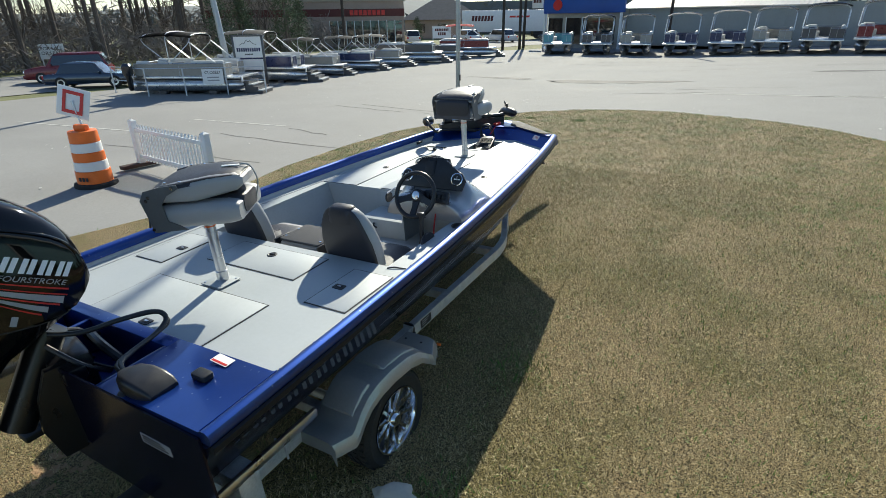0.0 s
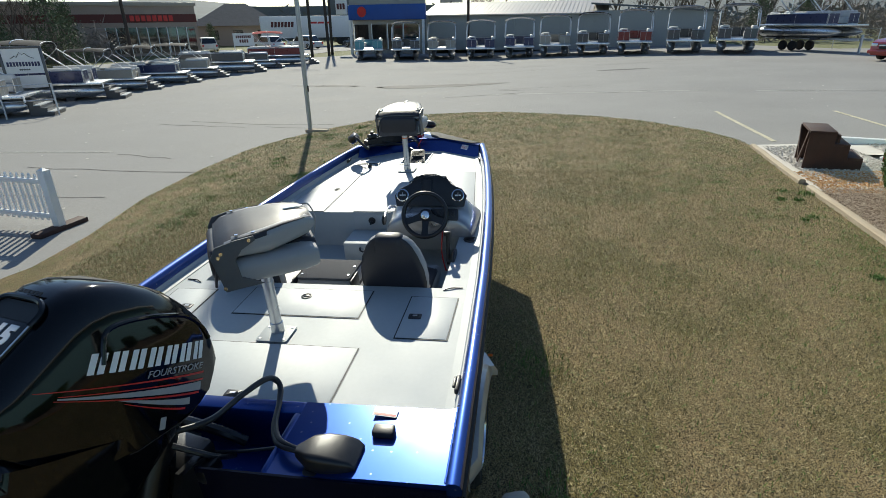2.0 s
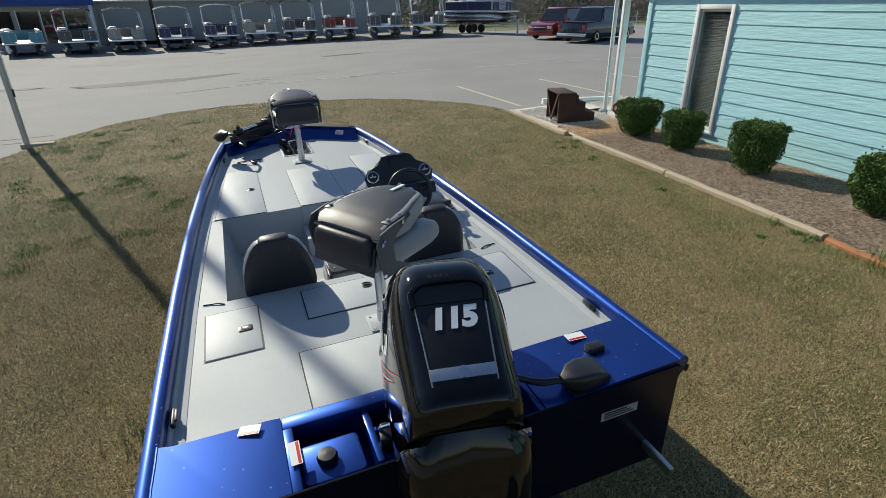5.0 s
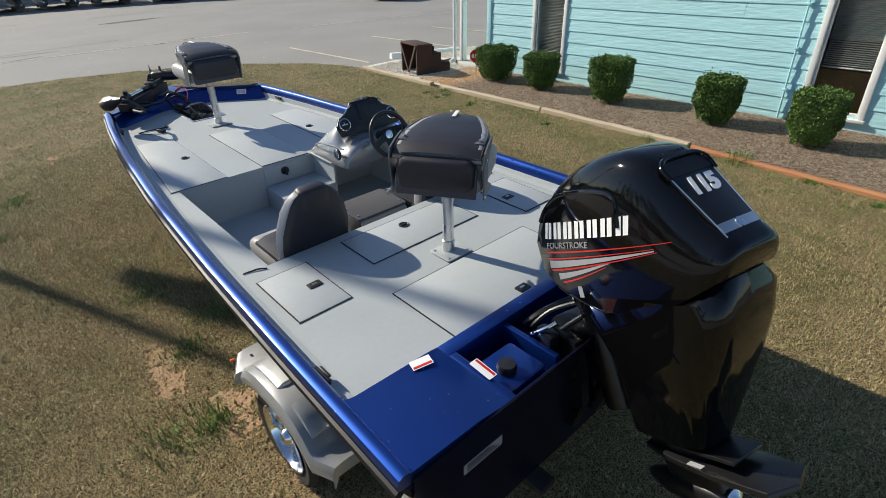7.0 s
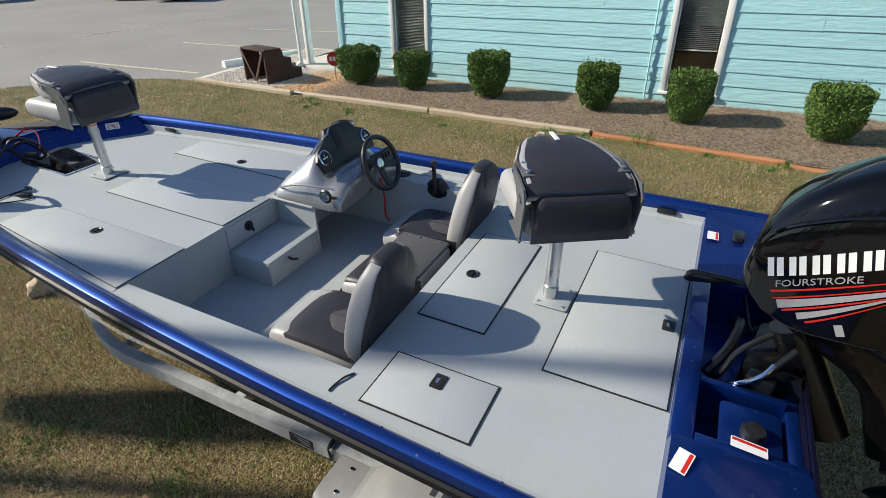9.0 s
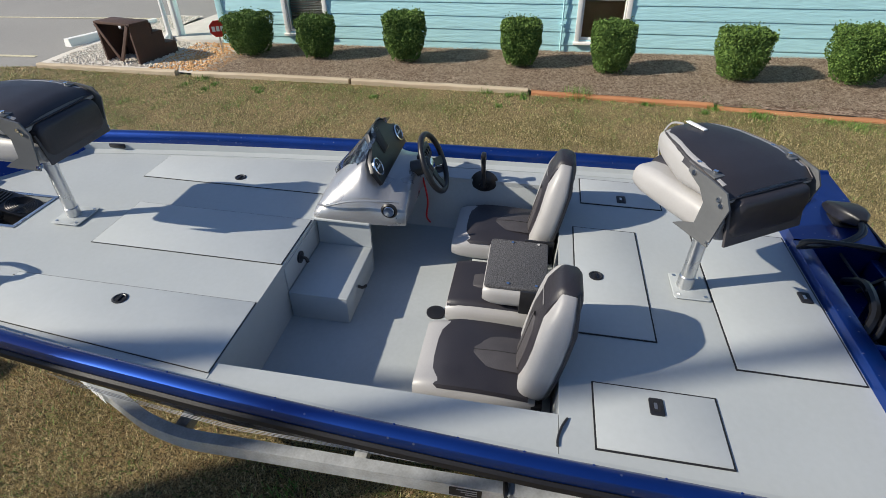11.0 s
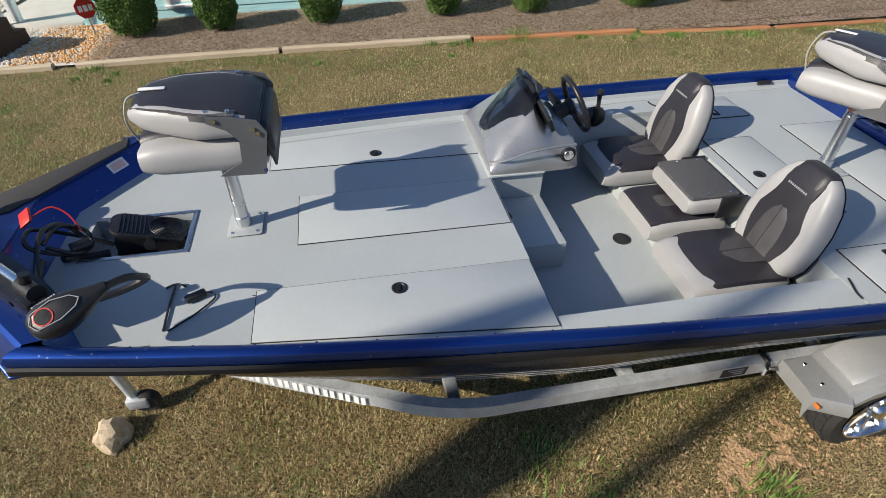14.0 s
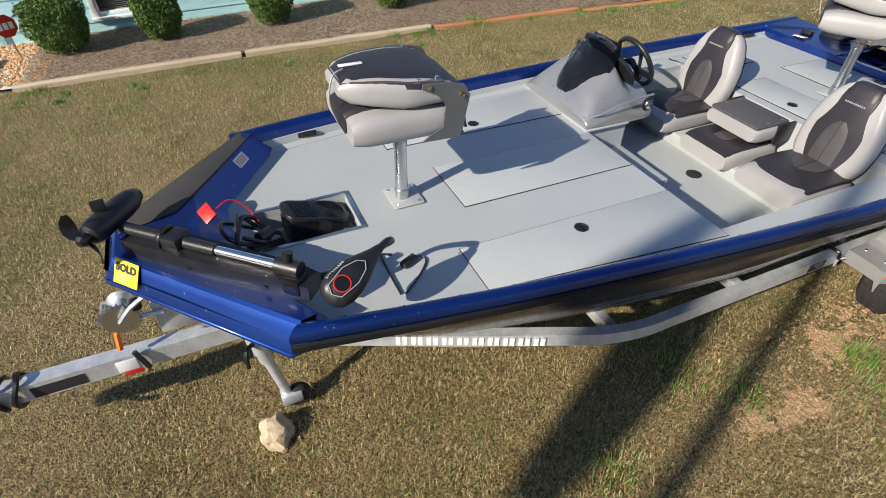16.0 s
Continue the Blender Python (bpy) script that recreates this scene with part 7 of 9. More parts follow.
# plain brand marks, lettering and stripes on both sides, rising aft with the tilted motor
for s in (-1, 1):
    base = Matrix.Translation((0, 0.036, 0.61)) @ Matrix.Rotation(radians(90 * s), 4, "Z") @ Matrix.Rotation(radians(90), 4, "X") @ Matrix.Rotation(radians(-28 * s), 4, "Z")
    for k in range(7):
        part("brand_mark", on_cowl(bars(B(), Matrix.Translation(((k - 3) * 0.066, 0, 0)), 2, 0.058, 0.064, 0.18, 0.3), s, base), "label", eng, "plain white letter-sized mark")
    tm = base @ Matrix.Translation((-0.09 * s * -1 if s < 0 else 0.09, -0.058, 0))
    c = tm.translation
    lean = math.atan2(cowl_side(c.y + 0.06, c.z - 0.04) - cowl_side(c.y - 0.06, c.z + 0.04), 0.12)
    words("side_lettering", "FOURSTROKE", 0.034, Matrix.Translation((s * (cowl_side(c.y, c.z) + 0.003), c.y, c.z)) @ Matrix.Rotation(radians(90 * s) - s * lean, 4, "Z") @ Matrix.Rotation(radians(90), 4, "X") @ Matrix.Rotation(radians(-28 * s), 4, "Z"), "greyprint", eng, 0.001, 0.2, 1.15)
    for y0, y1, x0, x1, h0, h1, mt in ((-0.086, -0.068, -0.23, 0.36, 0.004, 0.001, "red"), (-0.112, -0.085, -0.23, 0.30, 0.003, 0.001, "red"), (-0.135, -0.092, -0.22, 0.30, 0.016, 0.002, "greyprint"), (-0.158, -0.096, -0.21, 0.31, 0.004, 0.001, "red"), (-0.182, -0.125, -0.17, 0.12, 0.013, 0.002, "greyprint"), (-0.205, -0.14, -0.15, 0.10, 0.004, 0.001, "red")):
        bm = B()
        rows = []
        for k in range(13):
            f = k / 12
            x, y, h = -s * (x0 + (x1 - x0) * f), y0 + (y1 - y0) * f ** 1.3, h0 + (h1 - h0) * f
            rows.append([(x, y - h, 0), (x, y + h, 0)])
        part("side_stripe", on_cowl(sheet(bm, rows), s, base, 0.0025 if mt == "red" else 0.0015), mt, eng, "thin stripe decal")
    part("data_plate", on_cowl(prism(B(), rrect(-s * 0.06 * -1, -0.24, 0.012, 0.022, 0.002, 2), 0, 0.001), s, base), "greyprint", eng)
# bracket, gearcase, propeller
part("transom_bracket", span(B(), (-0.15, 0.02, -0.42), (0.15, 0.20, 0.08), 0.03), "satin", eng, "black clamp bracket")
part("steering_arm", tube(B(), curve_points([(-0.2, 0.30, -0.02), (-0.1, 0.26, 0.05), (0.1, 0.26, 0.05), (0.2, 0.30, -0.02)], 5), 0.022, 8), "satin", eng)
part("swivel", cyl(B(), (0, -0.16, -0.22), (0, 0.10, 0.20), 0.075, n=18), "satin", eng, "black swivel housing")
part("tilt_ram", cyl(B(), (0, 0.0, -0.38), (0, -0.10, -0.02), 0.035, n=14), "satin", eng)
part("tilt_rod", tube(B(), curve_points([(-0.20, 0.10, 0.13), (-0.24, 0.12, 0.10), (-0.26, 0.16, 0.06), (-0.255, 0.20, 0.02), (-0.24, 0.22, 0.0)], 5), 0.009, 8), "chrome", eng, "bright metal tilt lock bar")
for s in (-1, 1):
    part("clamp_arm", loft(B(), [[(s * 0.16 + x, y, z) for x, y in ((-0.02, y0), (0.02, y0), (0.02, y1), (-0.02, y1))] for y0, y1, z in ((0.0, 0.12, 0.08), (-0.06, 0.13, -0.05), (-0.09, 0.10, -0.2), (-0.05, 0.04, -0.38))]), "satin", eng, "black clamp arm")
for u, v, h in ((-0.22, 0.12, 0.05), (-0.20, 0.02, -0.06), (0.19, 0.10, 0.02), (-0.12, 0.16, -0.12)):
    part("engine_fitting", span(B(), (u - 0.03, v - 0.05, h - 0.035), (u + 0.03, v + 0.05, h + 0.035), 0.014), "satin", eng)
for k, p in enumerate(([(-0.1, 0.05, 0.16), (-0.18, 0.12, 0.04), (-0.22, 0.16, -0.08), (-0.15, 0.24, -0.12)], [(-0.02, 0.12, 0.16), (-0.12, 0.22, 0.08), (-0.2, 0.26, -0.02), (-0.1, 0.32, -0.1)], [(0.1, 0.05, 0.16), (0.2, 0.14, 0.05), (0.18, 0.24, -0.05)])):
    part("engine_hose", tube(B(), curve_points(p, 6), 0.012, 8), "plastic", eng, "black engine hose")
low = Matrix.Translation((0, -0.37, -0.235)) @ Matrix.Rotation(radians(-30), 4, "X") @ Matrix.Translation((0, 0, 0.46))
part("leg", moved(loft(B(), [er(z, a, b, w) for z, a, b, w in ((-0.33, -0.21, 0.05, 0.09), (-0.42, -0.24, 0.03, 0.066), (-0.50, -0.26, 0.0, 0.048), (-0.60, -0.27, -0.02, 0.042))]), low), "satin", eng, "black gearcase leg", angle=60)
part("anti_ventilation_plate", moved(prism(B(), [(-0.06, 0.03), (0.06, 0.03), (0.10, -0.12), (0.115, -0.30), (0.105, -0.50), (0.0, -0.54), (-0.105, -0.50), (-0.115, -0.30), (-0.10, -0.12)], -0.472, -0.452, 0.005), low), "satin", eng, "black anti-ventilation plate")
part("splash_plate", moved(prism(B(), [(-0.06, 0.02), (0.06, 0.02), (0.085, -0.15), (0.08, -0.38), (-0.08, -0.38), (-0.085, -0.15)], -0.412, -0.400, 0.004), low), "satin", eng, "black splash plate")
part("trim_tab", moved(box(B(), (0, -0.40, -0.495), (0.02, 0.12, 0.05), 0.006), low), "alu", eng)
part("plate_mark", moved(span(B(), (-0.105, -0.26, -0.4515), (-0.08, -0.20, -0.450)), low), "greyprint", eng, smooth=False)
part("gearcase", moved(lathe(B(), [(0.004, 0.12), (0.03, 0.08), (0.055, 0.0), (0.062, -0.12), (0.06, -0.22), (0.05, -0.27)], Matrix.Translation((0, 0, -0.63)) @ Matrix.Rotation(radians(-90), 4, "X"), 24), low), "satin", eng, "black bullet gearcase")
part("skeg", moved(loft(B(), [[(0.01, 0.0, -0.67), (-0.01, 0.0, -0.67), (-0.01, -0.24, -0.67), (0.01, -0.24, -0.67)], [(0.006, -0.14, -0.85), (-0.006, -0.14, -0.85), (-0.006, -0.26, -0.85), (0.006, -0.26, -0.85)]]), low), "satin", eng, smooth=False)
shaft = part("propeller_shaft", moved(lathe(B(), [(0.05, 0.0), (0.052, 0.01), (0.03, 0.02), (0.018, 0.03), (0.012, 0.10), (0.001, 0.105)], Matrix.Translation((0, -0.27, -0.63)) @ Matrix.Rotation(radians(90), 4, "X"), 20), low), "chrome", eng, "bare bright propeller shaft")
# cable loom from the well to the motor
rig = thing("rigging_hose", BOAT, "thick black rigging hose looping from splash well to motor", "hose")
for k, (r, o) in enumerate(((0.0125, 0.0), (0.010, 0.02))):
    part("hose", tube(B(), curve_points([(0.08, 0.02, 0.22), (0.16, 0.12 + o * 0.6, 0.195), (0.20, 0.27 + o * 0.6, 0.187), (0.235, 0.40 + o * 0.6, 0.168), (0.258, 0.447 + o * 0.4, 0.145 - o), (0.285, 0.44 + o * 0.2, 0.112 - o), (0.315, 0.36, 0.09), (0.36, 0.23 - o, 0.095), (0.43, 0.125 - o, 0.112), (0.51, 0.085 - o * 0.5, 0.118), (0.56, 0.075, 0.112)], 8), r, 10), "plastic", rig)
part("boot", loft(B(), [[(u, 0.075 + (u - 0.56) * 0.12 + x, zc + z) for x, z in rrect(0, 0, w, h, min(w, h) * 0.55, 4)] for u, w, h, zc in ((0.53, 0.020, 0.020, 0.117), (0.555, 0.038, 0.030, 0.115), (0.585, 0.062, 0.040, 0.112), (0.64, 0.074, 0.044, 0.106), (0.70, 0.075, 0.038, 0.099), (0.745, 0.070, 0.028, 0.090), (0.768, 0.062, 0.014, 0.080))]), "plastic", rig, "black rubber rigging boot")
part("boot_flange", prism(B(), rrect(0.67, 0.085, 0.108, 0.085, 0.03, 4), 0.058, 0.072, 0.003), "plastic", rig)
part("thin_line", tube(B(), curve_points([(0.05, 0.10, 0.03), (0.15, 0.15, -0.01), (0.28, 0.17, -0.005), (0.44, 0.19, 0.02)], 6), 0.007, 6), "plastic", rig)


# ---- along the lot ----
def on_ground(x, y, rz=0.0, lift=0.0, s=1.0):
    return pose(x, y, ground_z(x, y) - 0.015 + lift, 0, 0, rz) @ Matrix.Scale(s, 4)


pole = thing("flagpole", on_ground(-8.36, 14.06), "tall galvanised flagpole with a limp flag on the lawn's edge", "flagpole")
part("pole", lathe(B(), [(0.062, 0), (0.060, 3.0), (0.052, 8.0), (0.040, 14.0), (0.001, 14.05)], Matrix(), 18), "aqua_clear", pole, "galvanised tapering pole")
part("cleat", span(B(), (0.055, -0.02, 1.15), (0.085, 0.02, 1.32), 0.006), "satin", pole)
part("halyard", tube(B(), [(0.075, 0, 1.2), (0.07, 0, 13.9)], 0.006, 5), "label", pole, "pale rope halyard")
part("foot_block", span(B(), (-0.12, -0.1, 0.0), (0.55, 0.1, 0.09), 0.012), "timber", pole, "weathered wooden block at the foot")
FZ = [6.5, 6.65, 6.9, 7.4, 7.8, 8.3, 8.6]
FA = [0.46, 0.36, 0.33, 0.33, 0.34, 0.36, 0.38]
FB = [0.60, 0.70, 0.72, 0.74, 0.70, 0.60, 0.46]
rows = []
for k in range(26):
    z = 8.6 - 2.1 * k / 25
    a, b = lerp_table(z, FZ, FA), lerp_table(z, FZ, FB)
    rows.append([(a + (b - a) * q, 0.09 * math.sin(q * 10 + k * 0.3), z) for q in [j / 12 for j in range(13)]])
part("flag_line", tube(B(), [(0.07, 0, 9.1), (0.40, 0, 8.6)], 0.006, 5), "label", pole, "short pale line to the flag")
bm = sheet(B(), rows)
bmesh.ops.solidify(bm, geom=list(bm.faces), thickness=0.004)
part("flag", bm, "flag", pole, "limp hanging flag cloth")

drum = thing("traffic_drum", on_ground(-10.8, 4.72, 20), "orange and white striped traffic drum on the asphalt", "traffic drum")
part("foot_ring", lathe(B(), [(0.36, 0.0), (0.37, 0.02), (0.36, 0.07), (0.30, 0.08)], Matrix(), 28), "rubber", drum, "black rubber base ring")
hh = [0.06, 0.30, 0.31, 0.47, 0.48, 0.64, 0.65, 0.81, 0.82, 1.02]
rr = [0.30, 0.295, 0.28, 0.275, 0.268, 0.262, 0.255, 0.25, 0.245, 0.235]
for k in range(5):
    a, b = hh[2 * k], hh[2 * k + 1] + 0.012
    part("band", lathe(B(), [(rr[2 * k] - 0.012, a), (rr[2 * k], a + 0.006), (rr[2 * k + 1], b - 0.006), (rr[2 * k + 1] - 0.012, b)], Matrix(), 28), "orange" if k % 2 == 0 else "white", drum, "bright orange band" if k % 2 == 0 else "white reflective band")
part("lid", span(B(), (-0.13, -0.06, 1.02), (0.13, 0.06, 1.14), 0.03), "orange", drum, "orange carrying grip")
part("stencil_marks", bars(B(), Matrix.Translation((0.05, -0.302, 0.18)) @ Matrix.Rotation(radians(90), 4, "X"), 3, 0.22, 0.07), "ink", drum, "dark stencilled marks")
sgn = part("sign_board", box(B(), (-0.06, 0.04, 1.52), (0.60, 0.012, 0.52), 0.003, Euler((radians(-8), radians(14), radians(8))).to_matrix()), "white", drum, "white corrugated board with a red square")
for a, b in (((-0.19, -0.2), (0.19, -0.14)), ((-0.19, 0.14), (0.19, 0.2)), ((-0.19, -0.14), (-0.13, 0.14)), ((0.13, -0.14), (0.19, 0.14))):
    bm = B()
    span(bm, (a[0], -0.014, a[1]), (b[0], -0.009, b[1]))
    part("red_bar", moved(bm, Matrix.Translation((-0.06, 0.035, 1.52)) @ Euler((radians(-8), radians(14), radians(8))).to_matrix().to_4x4()), "red", sgn, smooth=False)
part("sign_stake", tube(B(), [(0.02, 0.02, 1.1), (-0.07, 0.02, 1.55)], 0.022, 8), "galv", drum, "steel sign stake")

fence = thing("picket_fence", on_ground(-8.73, 5.78, 177) @ Matrix.Diagonal((1.07, 1, 0.83, 1)), "free-standing white vinyl picket fence section on wooden feet", "fence")
for x in (0.0, 2.42):
    post = part("post", span(B(), (x - 0.06, -0.06, 0.08), (x + 0.06, 0.06, 1.12), 0.006), "white", fence, "white square post")
    part("cap", lathe(B(), [(0.085, 1.12), (0.085, 1.14), (0.001, 1.19)], Matrix.Translation((x, 0, 0)) @ Matrix.Rotation(radians(45), 4, "Z"), 4), "white", post)
    part("foot", span(B(), (x - 0.09, -0.42, 0.0), (x + 0.09, 0.42, 0.09), 0.01), "brown", fence, "weathered dark wooden foot")
for z in (0.26, 0.92):
    part("rail", span(B(), (0.06, -0.02, z - 0.045), (2.36, 0.02, z + 0.045), 0.004), "white", fence)
pk = None
for k in range(21):
    x = 0.115 + k * 0.1095
    if pk is None:
        bm = B()
        loft(bm, [[(-0.022, y, 0.15), (0.022, y, 0.15), (0.022, y, 1.0), (0, y, 1.05), (-0.022, y, 1.0)] for y in (-0.012, 0.012)])
        o = part("picket", bm, "white", fence, smooth=False)
        pk = o.data
    else:
        o = new("picket", pk)
        o.parent = fence
    o.location = (x, -0.034, 0)

rock = thing("field_stone", pose(-3.19, 5.86, ground_z(-3.19, 5.86) + 0.01), "rough tan sandstone lying on the lawn", "stone")


def rough_stone(rx, ry, rz, seed):
    bm = B()
    bmesh.ops.create_icosphere(bm, subdivisions=3, radius=1.0)
    for v in bm.verts:
        d = 1 + 0.42 * noise.noise(v.co * 1.3 + Vector((seed, 0, 0))) + 0.16 * noise.noise(v.co * 3.5 + Vector((0, seed, 0)))
        v.co = Vector((v.co.x * rx * d, v.co.y * ry * d, max(v.co.z, -0.6) * rz * d))
    return bm


part("stone", moved(rough_stone(0.098, 0.085, 0.088, 5.3), Matrix.Translation((0, 0, 0.05))), "stone", rock, angle=22)
chock = thing("wheel_chock", pose(-1.35, 1.62, ground_z(-1.35, 1.62) + 0.02, 0, 0, 25), "broken pale stone wedged behind the trailer wheel", "stone")
part("stone", moved(rough_stone(0.11, 0.075, 0.06, 8.0), Matrix.Translation((0, 0, 0.03))), "concrete", chock, angle=70)


# ---- pontoon boats ----
def pontoon(panel, canvas, label, bimini=True, steps=False):
    """A pontoon boat on blocks; its bow points along +y."""
    b = thing("pontoon_boat", Matrix(), label, "pontoon boat", "pontoon boats on the lot")
    for s in (-0.85, 0.85):
        part("pontoon_tube", lathe(B(), [(0.30, -3.1), (0.31, -3.0), (0.31, 1.9), (0.27, 2.5), (0.15, 2.95), (0.03, 3.1)], Matrix.Translation((s, 0, 0.48)) @ Matrix.Rotation(radians(-90), 4, "X"), 18), "alu", b, "bright aluminium pontoon tube")
        part("support_block", span(B(), (s - 0.2, -1.6, 0.0), (s + 0.2, -1.2, 0.2)), "charcoal", b, smooth=False)
        part("support_block", span(B(), (s - 0.2, 1.2, 0.0), (s + 0.2, 1.6, 0.2)), "charcoal", b, smooth=False)
    part("deck", span(B(), (-1.22, -3.1, 0.82), (1.22, 3.1, 0.92), 0.01), "alu", b, "aluminium deck edge")

    def panel_part(x0, y0, x1, y1):
        p = part("fence_panel", span(B(), (min(x0, x1) - 0.015, min(y0, y1) - 0.015, 0.97), (max(x0, x1) + 0.015, max(y0, y1) + 0.015, 1.55)), panel, b, smooth=False)
        for z in (0.95, 1.58):
            part("rail", tube(B(), [(x0, y0, z), (x1, y1, z)], 0.022, 6), "alu", p)
        for t in (0.0, 0.5, 1.0):
            x, y = x0 + (x1 - x0) * t, y0 + (y1 - y0) * t
            part("stanchion", tube(B(), [(x, y, 0.92), (x, y, 1.58)], 0.02, 6), "alu", p)

    panel_part(-1.18, -2.6, -1.18, 2.3)
    panel_part(1.18, -2.6, 1.18, 2.3)
    panel_part(-1.14, 2.35, -0.38, 2.35)
    panel_part(0.38, 2.35, 1.14, 2.35)
    panel_part(-1.14, -2.62, 0.5, -2.62)
    for x0, x1, y0, y1 in ((-1.12, -0.55, 0.3, 2.25), (0.55, 1.12, 0.5, 2.25), (-1.12, -0.5, -2.5, -0.4), (0.3, 1.1, -2.5, -1.8)):
        st = part("bench_seat", span(B(), (x0, y0, 0.95), (x1, y1, 1.32), 0.05), "vinyl_boat", b, "cream vinyl bench")
        s = -1 if x0 < 0 else 1
        part("bench_back", span(B(), (s * 0.92 if s > 0 else -1.13, y0, 1.32), (s * 1.13 if s > 0 else -0.92, y1, 1.72), 0.07), "vinyl_boat", st)
    c = part("helm", span(B(), (0.55, -0.55, 0.92), (1.1, -0.1, 1.62), 0.06), panel, b, "helm console")
    part("helm_seat", span(B(), (0.5, -1.4, 0.95), (1.0, -0.9, 1.75), 0.09), "vinyl_boat", b)
    part("outboard", span(B(), (-0.2, -3.6, 0.55), (0.2, -3.12, 1.35), 0.1), "carpaint_dark", b, "black outboard cowl")
    if bimini:
        for y, yb, zt in ((-1.9, -0.6, 2.98), (-0.6, -0.6, 3.10), (0.7, -0.6, 2.98)):
            part("bimini_bow", tube(B(), [(-1.2, yb, 1.58), (-1.2, y * 0.9 + yb * 0.1, zt - 0.45)] + [tuple(p) for p in curve_points([(-1.18, y, zt - 0.25), (-0.9, y, zt - 0.03), (0, y, zt + 0.03), (0.9, y, zt - 0.03), (1.18, y, zt - 0.25)], 3)] + [(1.2, y * 0.9 + yb * 0.1, zt - 0.45), (1.2, yb, 1.58)], 0.025, 6), "alu", b, "bright bimini frame")
        rows = []
        for k in range(9):
            t = k / 8
            y = -2.0 + 2.8 * t
            zc = 3.02 + 0.10 * math.sin(math.pi * t)
            rows.append([(1.24 * q, y, zc - 0.20 * abs(q) ** 3) for q in (-1, -0.85, -0.5, 0, 0.5, 0.85, 1)])
        bm = sheet(B(), rows)
        bmesh.ops.solidify(bm, geom=list(bm.faces), thickness=0.10)
        part("bimini_canopy", bm, canvas, b, "canvas bimini canopy")
        for s in (-1.2, 1.2):
            part("bimini_brace", tube(B(), [(s, 0.66, 2.62), (s, 1.9, 1.6)], 0.035, 6), "white", b, "white bimini brace")
    if steps:
        sp = part("boarding_step", span(B(), (-0.75, 3.0, 0.52), (0.75, 3.3, 0.60)), "charcoal", b, "black boarding steps under the bow", smooth=False)
        for k in range(4):
            part("step_edge", span(B(), (-0.75, 3.05 + 0.24 * k, 0.60 - 0.15 * k), (0.75, 3.33 + 0.24 * k, 0.64 - 0.15 * k)), "powder" if k % 2 else "charcoal", sp, smooth=False)
            part("step_body", span(B(), (-0.72, 3.06 + 0.24 * k, 0.0), (0.72, 3.30 + 0.24 * k, 0.595 - 0.15 * k)), "charcoal", sp, smooth=False)
        tg = part("price_tag", box(B(), (1.05, 3.13, 0.78), (0.22, 0.01, 0.28), 0.002), "label", b, "white price card")
    return b


def place(b, spots):
    """The first spot takes the boat itself, the others copies."""
    b.matrix_world = spots[0]
    for m in spots[1:]:
        copy_thing(b, m)


def row_left(i):
    """Bow-out along the road side."""
    y = [14.6, 19.4, 23.0, 26.4, 29.6, 33.2, 36.8, 40.6][i]
    x = [-23.3, -24.4, -24.6, -24.7, -24.9, -25.0, -24.8, -24.4][i]
    return on_ground(x + 0.75, y + 0.4, -62, 0, 0.81)


def row_far(i):
    x = [-18.3, -15.0, -11.8, -8.3, -4.9, -1.9, 1.1, 4.1, 7.45, 10.55, 13.1][i]
    y = [48.2, 48.8, 49.2, 49.2, 48.8, 47.9, 46.8, 45.4, 44.0, 42.6, 41.4][i]
    return on_ground(x, y, 180 - math.degrees(math.atan2(x + 1.0, y)) * 0.9)


place(pontoon("tan", "canvas", "pale pontoon boat with black bimini beside the fence", True, True), [row_left(0), row_left(2), row_left(4)])
place(pontoon("navy", "canvas", "navy panelled pontoon boat with black bimini", True, True), [row_left(1), row_left(3)])
place(pontoon("charcoal", "canvas", "charcoal pontoon boat with bow steps", False, True), [row_left(5), row_left(6)])
place(pontoon("maroon", "canvas_red", "red pontoon boat with red bimini at the row's end", True, True), [row_left(7)])
place(pontoon("teal", "canvas", "small pale pontoon boat without canopy", False), [row_far(0)])
place(pontoon("charcoal", "canvas", "charcoal pontoon boat with black bimini before the shed", True), [row_far(i) for i in (1, 6, 8, 9)])
place(pontoon("tan", "canvas", "tan pontoon boat with black bimini before the shed", True), [row_far(i) for i in (2, 5)])
place(pontoon("navy", "canvas", "navy pontoon boat with black bimini before the shed", True), [row_far(i) for i in (3, 4)])
place(pontoon("maroon", "canvas", "maroon pontoon boat with dark bimini before the shed", True), [row_far(7)])
lifted = pontoon("navy", "canvas", "blue pontoon boat raised high on a trailer", True)
lifted.matrix_world = on_ground(14.9, 42.2, 205, 0.75)
trl = thing("pontoon_trailer", on_ground(14.9, 42.2, 205), "grey pontoon trailer under a raised boat", "trailer")
for s in (-0.55, 0.55):
    part("rail", span(B(), (s - 0.05, -3, 0.75), (s + 0.05, 4.2, 0.86)), "galv", trl, smooth=False)
    part("bunk", span(B(), (s * 1.5 - 0.1, -2.6, 0.86), (s * 1.5 + 0.1, 2.2, 0.93)), "dark", trl, smooth=False)
    for y in (-1.2, -0.4):
        part("wheel", lathe(B(), [(0.1, -0.1), (0.3, -0.1), (0.33, 0), (0.3, 0.1), (0.1, 0.1)], Matrix.Translation((s * 1.3, y, 0.34)) @ Matrix.Rotation(radians(90), 4, "Y"), 20), "rubber", trl)
part("jack", span(B(), (-0.05, 3.9, 0.0), (0.05, 4.0, 1.1)), "galv", trl, smooth=False)


